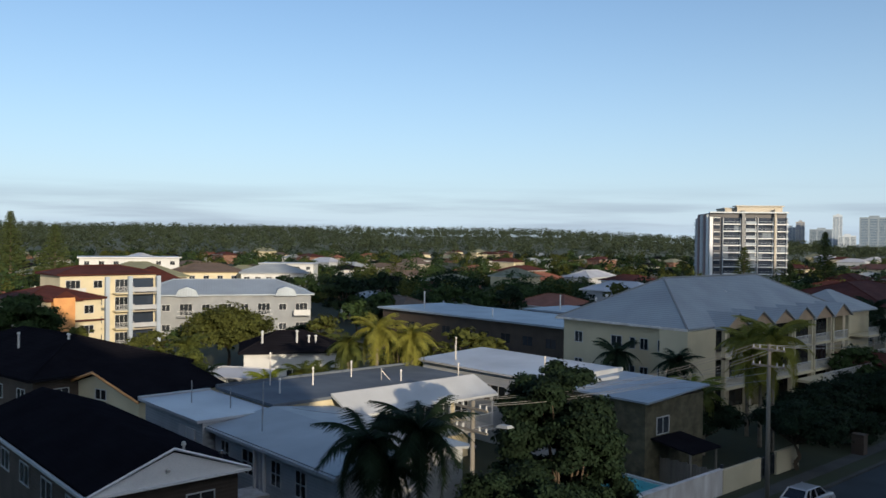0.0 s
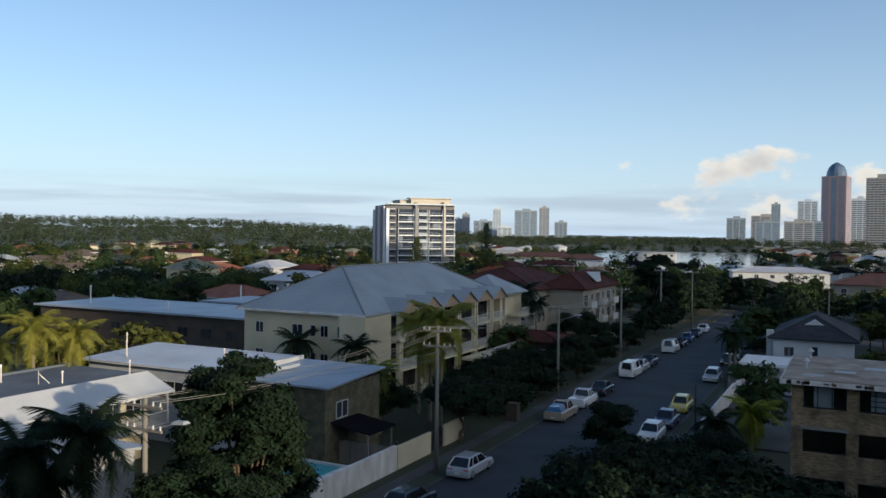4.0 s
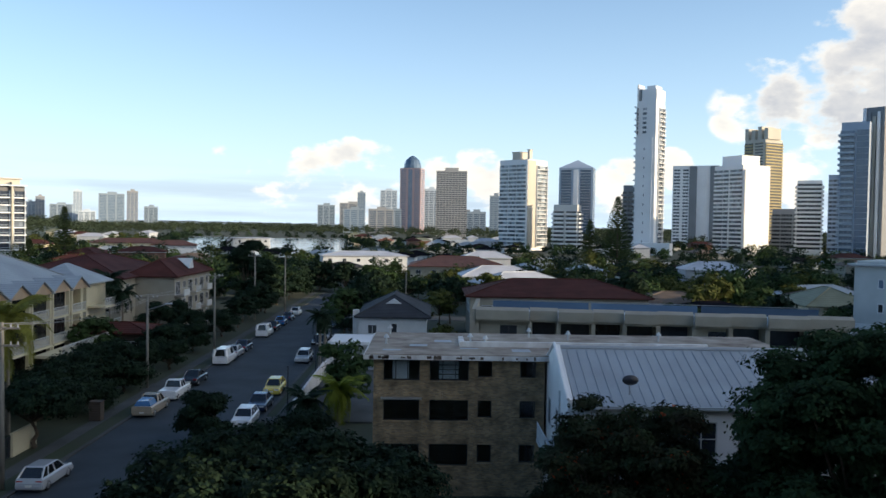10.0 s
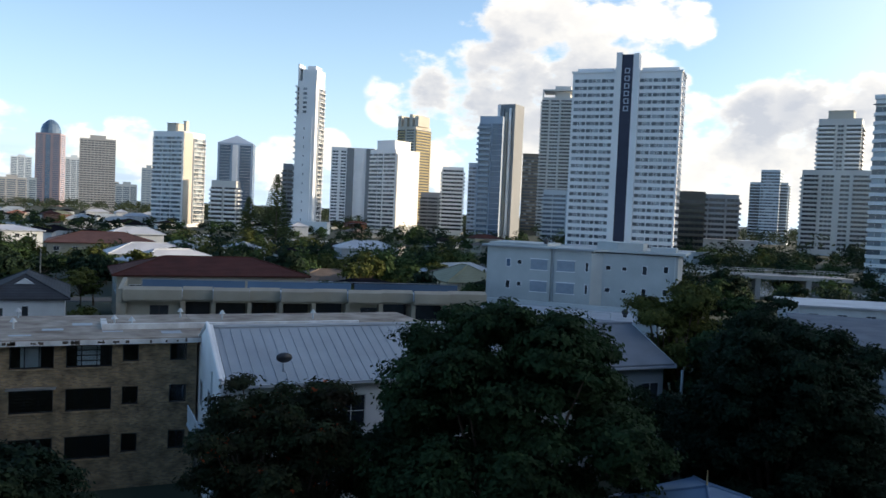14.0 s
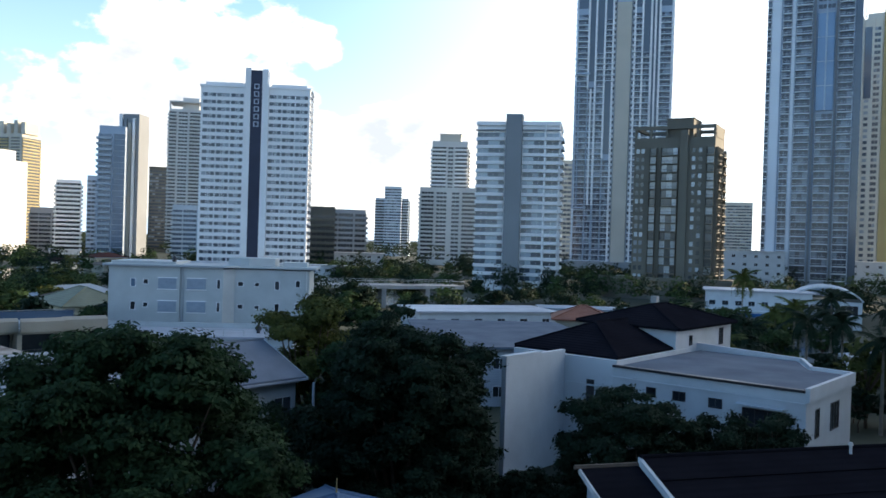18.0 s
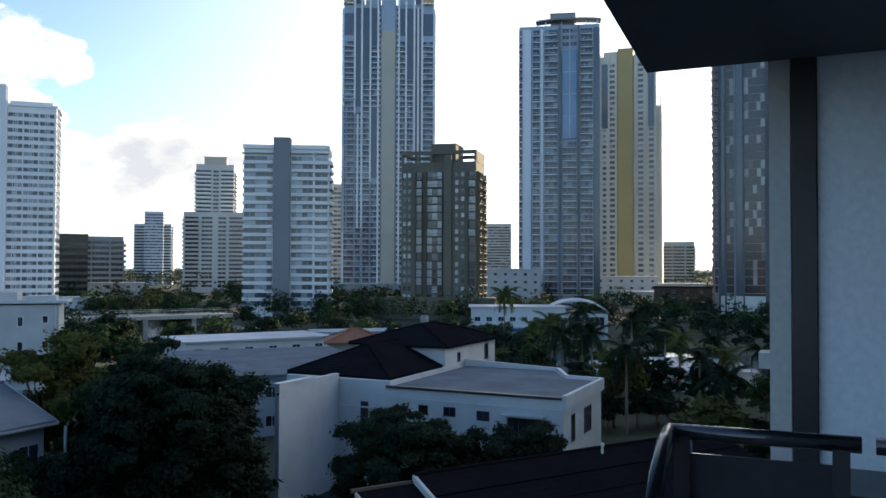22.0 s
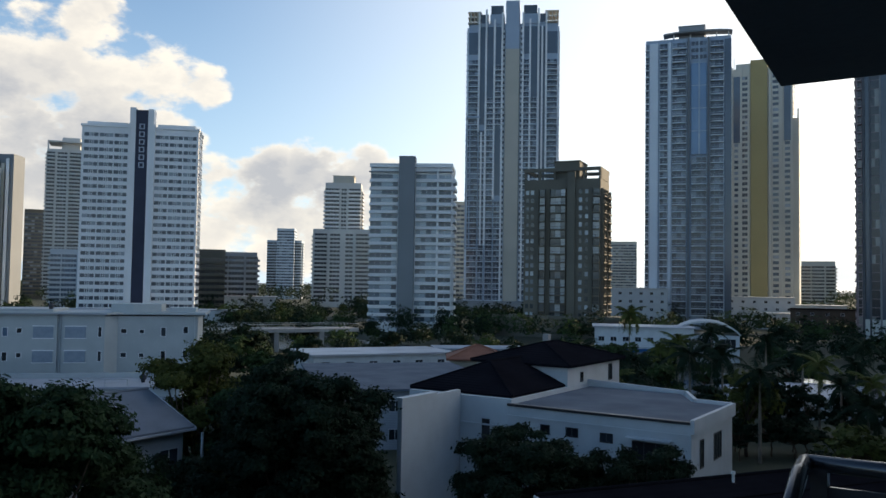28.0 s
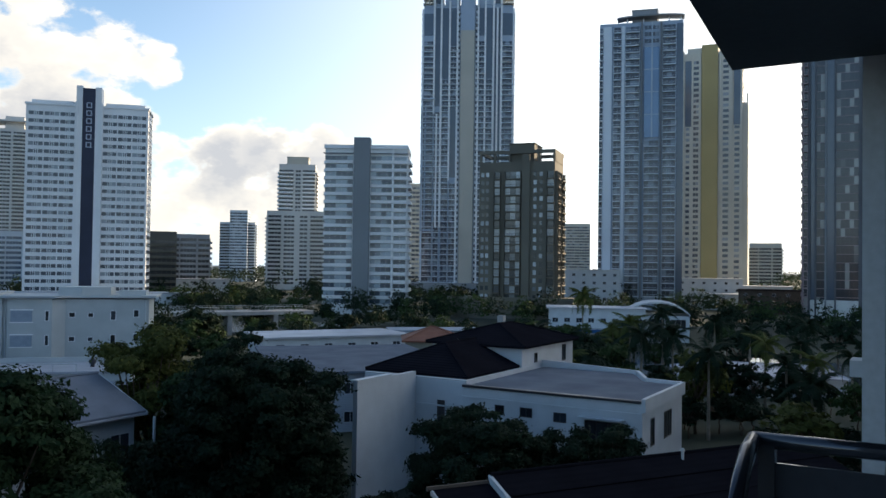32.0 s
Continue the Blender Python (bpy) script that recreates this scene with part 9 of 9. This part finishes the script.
block(128, 22, -70, 22, 10, 1, WHITE, ROOF_PALE, "low white house with a pale metal roof among palms", 1.3, 4, name="house", category="house", sh=2.6)
o = block(190, 69, -66, 22, 12, 2, WHITE, ROOF_PALE, "white riverside restaurant with a long balcony", 1, 8, hip=False, name="restaurant", category="restaurant", sh=4.1)
balustrade(o, (-11, -8.5), (11, -8.5), 4.3, 1.1, WHITE, gap=0.6)
part("deck", Geo().box(-11, -8.8, 3.9, 11, -6, 4.3), WHITE, o)
part("blue_band", Geo().box(-11, -8.9, 3.0, 11, -8.7, 3.8), PAINTS["blue"], o)
for u in (-10.5, -5.2, 0, 5.2, 10.5):
    part("deck_post", Geo().box(u - 0.12, -8.6, 0, u + 0.12, -8.4, 3.9), BLACKMETAL, o)
o = thing("pavilion", 206, 59, 0, -72, "pavilion with a white barrel-vaulted roof", "pavilion")
g = Geo()
for i in range(12):
    a0, a1 = math.pi * (0.14 + 0.72 * i / 12), math.pi * (0.14 + 0.72 * (i + 1) / 12)
    g.add([(-8.6 * math.cos(a), y, 5.2 * math.sin(a) + 4.4 + k) for a in (a0, a1) for y in (-8, 8) for k in (0, 0.35)], [(0, 4, 6, 2), (1, 3, 7, 5), (0, 1, 5, 4), (2, 6, 7, 3)])
part("vault", g, WHITE, o, kind="stuff")
part("wall", Geo().box(-7.6, -7, 0, 7.6, 7, 6.6), WHITE, o)
for u in (-5, 0, 5):
    window(o, "S", u, -7, 3.6, 3.6, 2.2)
for x, y, w, h, rz in ((345, 128, 26, 17, -72), (412, 92, 30, 15, -76), (395, 80, 22, 10, -77), (428, 70, 26, 12, -79), (318, 140, 20, 13, -68)):
    b = block(x, y, rz, w, 14, max(2, int(h / 3.4)), WHITE, WHITE_OLD, "white rendered podium building at a tower's foot", 1, 6, hip=False, name="podium_building", category="podium", sh=3.4)
block(372, 48, -82, 44, 16, 3, BROWNWALL, ROOF_DARK, "dark low building with a pale canopy", 1, 8, hip=False, name="podium_building", category="podium", sh=3.2)
block(200, 262, -40, 60, 10, 2, WHITE, ROOF_BLUE, "low white buildings on the far bank", 1, 12, hip=False, name="boathouse", category="boathouse", sh=3.2)
block(300, 330, -44, 44, 12, 3, WHITE, ROOF_PALE, "white low buildings on the far bank", 1, 9, hip=False, name="boathouse", category="boathouse", sh=3.2)


def bridge():
    ob = thing("bridge", 118, 172, 0, -28, "concrete road bridge with pale railings", "bridge")
    part("deck", Geo().box(-6, -4, 4.9, 62, 4, 5.8), CONCRETE, ob)
    for u in (4, 16, 28, 40, 52):
        part("pier", Geo().box(u - 0.6, -3.4, 0, u + 0.6, 3.4, 4.9), CONCRETE, ob)
    balustrade(ob, (-6, -3.9), (62, -3.9), 5.8, 1.2, WHITE_OLD, gap=1.0)
    balustrade(ob, (-6, 3.9), (62, 3.9), 5.8, 1.2, WHITE_OLD, gap=1.0)
    return ob


bridge()

# ---- the suburb ----
HOUSE_CACHE = {}


def cottage(x, y, rz, k, rng, far):
    """One of some kinds of small house; kinds share their meshes."""
    if abs(x + 24) < 8 and 205 < y < 240:
        return None                     # the street bends here
    if k not in HOUSE_CACHE:
        r = random.Random(900 + k)
        w, d, h = r.uniform(12, 19), r.uniform(8, 12), r.choice((3.1, 3.3, 5.8))
        wall = (WHITE, CREAM, TAN, WHITE_OLD, REDBRICK, GREYBLUE)[k % 6]
        roof = ROOFS[k % len(ROOFS)]
        g, a, b, rr = hip_roof(-w / 2, -d / 2, w / 2, d / 2, h, r.uniform(1.7, 2.6), 0.6, 0.2)
        HOUSE_CACHE[k] = (w, d, h, Geo().box(-w / 2, -d / 2, 0, w / 2, d / 2, h).mesh("wall", wall), g.mesh("roof", roof), hip_caps(a, b, rr, -w / 2, -d / 2, w / 2, d / 2, h, 0.6, 0.2, 0.13).mesh("ridge_cap", roof),
                          Geo().box(-w / 2 - 0.72, -d / 2 - 0.72, h, w / 2 + 0.72, -d / 2 - 0.6, h + 0.16).mesh("gutter", WHITE), roof.name.replace("_", " "), wall.name.replace("_", " "))
    w, d, h, wall, roof, cap, gut, rn, wn = HOUSE_CACHE[k]
    ob = thing("house", x, y, 0, rz, f"suburban house with {wn} walls and {rn}", "house", "suburban houses")
    put("wall", wall, ob)
    put("roof", roof, ob)
    put("ridge_cap", cap, ob)
    put("gutter", gut, ob)
    if not far:
        for i in range(3):
            for z in ((1.0,) if h < 4 else (1.0, 3.8)):
                window(ob, "S", -w / 2 + w * (i + 0.5) / 3, -d / 2, z, 1.6, 1.2)
    return ob


TAKEN = [(-46, 15, 16), (-48, 28, 14), (-52, 38, 14), (-47, 54, 16), (-51, 88, 27), (-84, 88, 30), (4, 57, 16), (17, 51, 14), (24, 90, 22), (20, 132, 18), (-5, 108, 22), (70, 103, 17), (62, 95, 15), (34, 53, 11), (67, 28, 22), (40, 10, 18),
         (-123, 38, 13), (-136, 46, 13), (-139, 72, 20), (-160, 65, 11), (-183, 71, 15), (-200, 96, 14), (-186, 107, 14), (-236, 89, 18), (-250, 150, 14), (-87, 52, 9), (-82, 42, 6), (-104, 55, 12), (-108, 42, 10), (-118, 60, 8), (-112, 24, 8), (-70, 27, 10), (-84, 24, 16), (-54, 135, 22), (-42, 138, 15), (-41, 107, 9),
         (-60, 168, 16), (-33, 258, 15), (-24, 300, 18), (-150, 415, 22), (-120, 390, 14), (-96, 440, 16), (8, 235, 18), (100, 64, 16), (112, 88, 17), (127, 84, 11), (150, 90, 13), (128, 22, 15), (-169, 308, 22), (25.6, 27, 6), (0, -8, 14)]


def clear(x, y, r):
    if ROAD_L - 4 - r < x < ROAD_R + 4 + r and y < 207:
        return False
    inside = False
    for (x0, y0), (x1, y1) in zip(river, river[1:] + river[:1]):
        if (y0 > y) != (y1 > y) and x < (x1 - x0) * (y - y0) / (y1 - y0) + x0:
            inside = not inside
    return not inside and all((x - a) ** 2 + (y - b) ** 2 > (c + r) ** 2 for a, b, c in TAKEN)


rng = random.Random(77)
count = 0
spots = []
for ring, (r0, r1, n) in enumerate(((95, 200, 34), (200, 420, 62), (420, 800, 90))):
    for i in range(n):
        for attempt in range(6):
            yaw = rng.uniform(-28, 84) if ring else rng.uniform(-40, 84)
            r = math.sqrt(rng.uniform(r0 * r0, r1 * r1))
            p = way(yaw, 0) * r
            if p.y > 20 and clear(p.x, p.y, 8) and all((p.x - a) ** 2 + (p.y - b) ** 2 > 15 ** 2 for a, b in spots):
                spots.append((p.x, p.y))
                cottage(p.x, p.y, rng.choice((0, 90, 0, 90, 20)) + rng.uniform(-6, 6), rng.randrange(14), rng, r > 210)
                break
# pale houses along the river, seen down the street
for i in range(46):
    for attempt in range(6):
        p = way(rng.uniform(-12, 19), 0) * rng.uniform(270, 900)
        if clear(p.x, p.y, 8) and all((p.x - a) ** 2 + (p.y - b) ** 2 > 16 ** 2 for a, b in spots):
            spots.append((p.x, p.y))
            cottage(p.x, p.y, rng.choice((0, 90)) + rng.uniform(-8, 8), rng.choice((0, 5, 6, 9, 12, 3)), rng, True)
            break
# trees between the houses
for ring, (r0, r1, n, ya, yb) in enumerate(((70, 190, 170, -45, 84), (190, 420, 1150, -50, 84), (420, 800, 1200, -30, 84))):
    for i in range(n):
        yaw = rng.uniform(ya, yb)
        r = math.sqrt(rng.uniform(r0 * r0, r1 * r1))
        p = way(yaw, 0) * r
        if ring == 2 and yaw < 19 and rng.random() < 0.72:
            continue
        if p.y > 14 and clear(p.x, p.y, 1) and all((p.x - a) ** 2 + (p.y - b) ** 2 > (9 if ring == 0 else 7) ** 2 for a, b in spots):
            far_tree(p.x, p.y, rng, scale=(0.5, 0.95) if ring == 0 or yaw < 19 else (0.5, 1.0))
for i in range(90):
    p = way(rng.uniform(24, 84), 0) * math.sqrt(rng.uniform(105 ** 2, 234 ** 2))
    if p.y > 14 and clear(p.x, p.y, 1) and all((p.x - a) ** 2 + (p.y - b) ** 2 > 8 ** 2 for a, b in spots):
        far_tree(p.x, p.y, rng, (1, 3, 4, 1, 0), (0.7, 1.15))
for i in range(70):
    p = way(rng.uniform(-26, 24), 0) * math.sqrt(rng.uniform(110 ** 2, 234 ** 2))
    if clear(p.x, p.y, 1) and all((p.x - a) ** 2 + (p.y - b) ** 2 > 8 ** 2 for a, b in spots):
        far_tree(p.x, p.y, rng, (1, 3, 0, 1), (0.6, 1.0))
for i in range(60):
    p = way(rng.uniform(-48, -24), 0) * math.sqrt(rng.uniform(75 ** 2, 232 ** 2))
    if clear(p.x, p.y, 1) and all((p.x - a) ** 2 + (p.y - b) ** 2 > 8 ** 2 for a, b in spots):
        far_tree(p.x, p.y, rng, (1, 3, 1, 0), (0.6, 0.95))
for i in range(46):
    p = Vector((rng.uniform(76, 146), rng.uniform(6, 62), 0))
    if clear(p.x, p.y, 0.5):
        far_tree(p.x, p.y, rng, (1, 3, 1, 4), (0.55, 0.95), "riverside garden trees")
for i in range(50):
    p = Vector((rng.uniform(74, 149), rng.uniform(4, 58), 0))
    if clear(p.x, p.y, 0.3):
        far_tree(p.x, p.y, rng, (1, 3, 3), (0.35, 0.6), "riverside garden trees")
# street trees and the river banks
for i in range(16):
    y = 124 + i * 7 + rng.uniform(-3, 3)
    far_tree(-11.2 + rng.uniform(-0.8, 0.8), y, rng, (1, 3, 0), (0.6, 0.95))
    far_tree(-31.5 + rng.uniform(-1, 1), y + 12, rng, (1, 3), (0.6, 1.0))
for (x0, y0), (x1, y1) in list(zip(river, river[1:]))[:22]:
    L = math.hypot(x1 - x0, y1 - y0)
    for i in range(int(L / 9)):
        t = (i + rng.random()) / max(1, int(L / 9))
        far_tree(x0 + (x1 - x0) * t + rng.uniform(-4, 4), y0 + (y1 - y0) * t + rng.uniform(-4, 4), rng, (1, 3, 0, 1), (0.6, 1.05), "riverbank trees")
for i in range(420):
    yaw = rng.uniform(-92, -18)
    p = way(yaw, 0) * rng.uniform(225, 520)
    if clear(p.x, p.y, 1):
        far_tree(p.x, p.y, rng, (0, 1, 3, 1), (0.8, 1.4), "trees at the towers' feet")
for x, y, s in ((52, 150, 1.0), (58, 158, 1.1), (48, 142, 0.9), (36, 150, 1.0), (64, 120, 0.9), (56, 112, 0.8), (30, 112, 0.7), (44, 104, 0.8), (60, 66, 0.8), (86, 44, 0.9), (84, 30, 0.9), (92, 22, 1.0), (98, 36, 1.0), (106, 42, 0.9), (78, 10, 0.8),
                (2, 98, 0.6), (-13, 130, 0.9), (2, 135, 0.8), (4, 145, 1.0), (12, 160, 1.0), (-6, 136, 0.9), (-40, 100, 0.8), (-70, 56, 0.9), (-73, 60, 0.8), (-70, 66, 0.9), (-100, 66, 0.8), (-112, 50, 0.7), (-108, 34, 0.8), (-104, 42, 0.6), (-96, 38, 0.6)):
    far_tree(x, y, rng, (0, 1, 5), (s, s * 1.05), "")


# trees of the middle distance
def grove():
    r2 = np.random.default_rng(17)
    for mid, kinds, label in ((LEAF_DEEP, (1, 3), "dark green trees between distant houses"), (LEAF, (0, 4), "green trees between distant houses"), (LEAF_OLIVE, (2, 5), "olive-green trees between distant houses")):
        for near in (True, False):
            c, o = [], []
            for x, y, s, k in GROVE:
                if k not in kinds or (math.hypot(x, y) < 330) != near:
                    continue
                n = 70 if near else 30
                hh, rr = (8, 9, 7.5, 6.5, 10, 9.5)[k] * s * r2.uniform(0.8, 1.15), (3.6, 3.8, 3.4, 3.8, 4.4, 4.0)[k] * s
                a, t, u = r2.uniform(0, 6.28, n), np.sqrt(r2.uniform(0, 1, n)), r2.uniform(0.2, 1.0, n)
                lump = 1 + 0.22 * np.sin(a * 3 + x) + 0.15 * np.sin(a * 5 + y)
                dome = np.sqrt(np.maximum(0.1, 1 - (t * 0.9) ** 2))
                c.append(np.stack([x + np.cos(a) * rr * t * lump, y + np.sin(a) * rr * t * lump, hh * (0.16 + 0.84 * dome * u)], 1))
                o.append(np.stack([np.cos(a) * t, np.sin(a) * t, dome * (u - 0.2)], 1))
            if c:
                p, f = leaves(r2, np.concatenate(c), 0.55 if near else 0.75, 8, 0.85 if near else 1.25, out=np.concatenate(o))
                put("grove", leaf_mesh("grove", p, f, mid), None, None, label, "trees", "", "stuff")


grove()


# far woods: clumps of leaves over the land
def woods():
    r2 = np.random.default_rng(31)
    for n, lo, hi, r0, r1, label in ((9500, -40, 88, 640, 2300, "distant woodland and garden trees to the skyline"), (1500, -98, -40, 480, 1700, "distant trees behind the riverside towers")):
        yaw = r2.uniform(lo, hi, n)
        a = np.radians(yaw)
        r = np.sqrt(r2.uniform(r0 ** 2, r1 ** 2, n))
        x, y = -np.sin(a) * r, np.cos(a) * r
        keep = ~((x > -330) & (x < 60) & (y < 960)) & ~((np.abs(x + 110) < 110) & (y < 1150) & (y > 0) & (r2.uniform(0, 1, n) < 0.6))
        x, y, r, yaw = x[keep], y[keep], r[keep], yaw[keep]
        rise = np.clip((r - 900) / 1100, 0, 1) * 26 * np.clip((yaw - 26) / 16, 0, 1)
        h = r2.uniform(6, 13, len(x)) * (1 + r / 4500) * np.where(yaw > 24, 1.35, 0.85 if lo > -90 else 1.1)
        c, o = [], []
        for k in range(9):
            t = r2.uniform(0, 6.28, len(x))
            q = r2.uniform(0, 1, len(x))
            c.append(np.stack([x + np.cos(t) * 5.5 * q, y + np.sin(t) * 5.5 * q, rise + h * r2.uniform(0.45, 1.0, len(x))], 1))
            o.append(np.stack([np.cos(t) * q, np.sin(t) * q, 0.5 + 0 * q], 1))
        p, f = leaves(r2, np.concatenate(c), 1.8, 6, 2.3, out=np.concatenate(o))
        put("woodland", leaf_mesh("woodland", p, f, LEAF_WOOD), None, None, label, "woodland", "", "stuff")


woods()
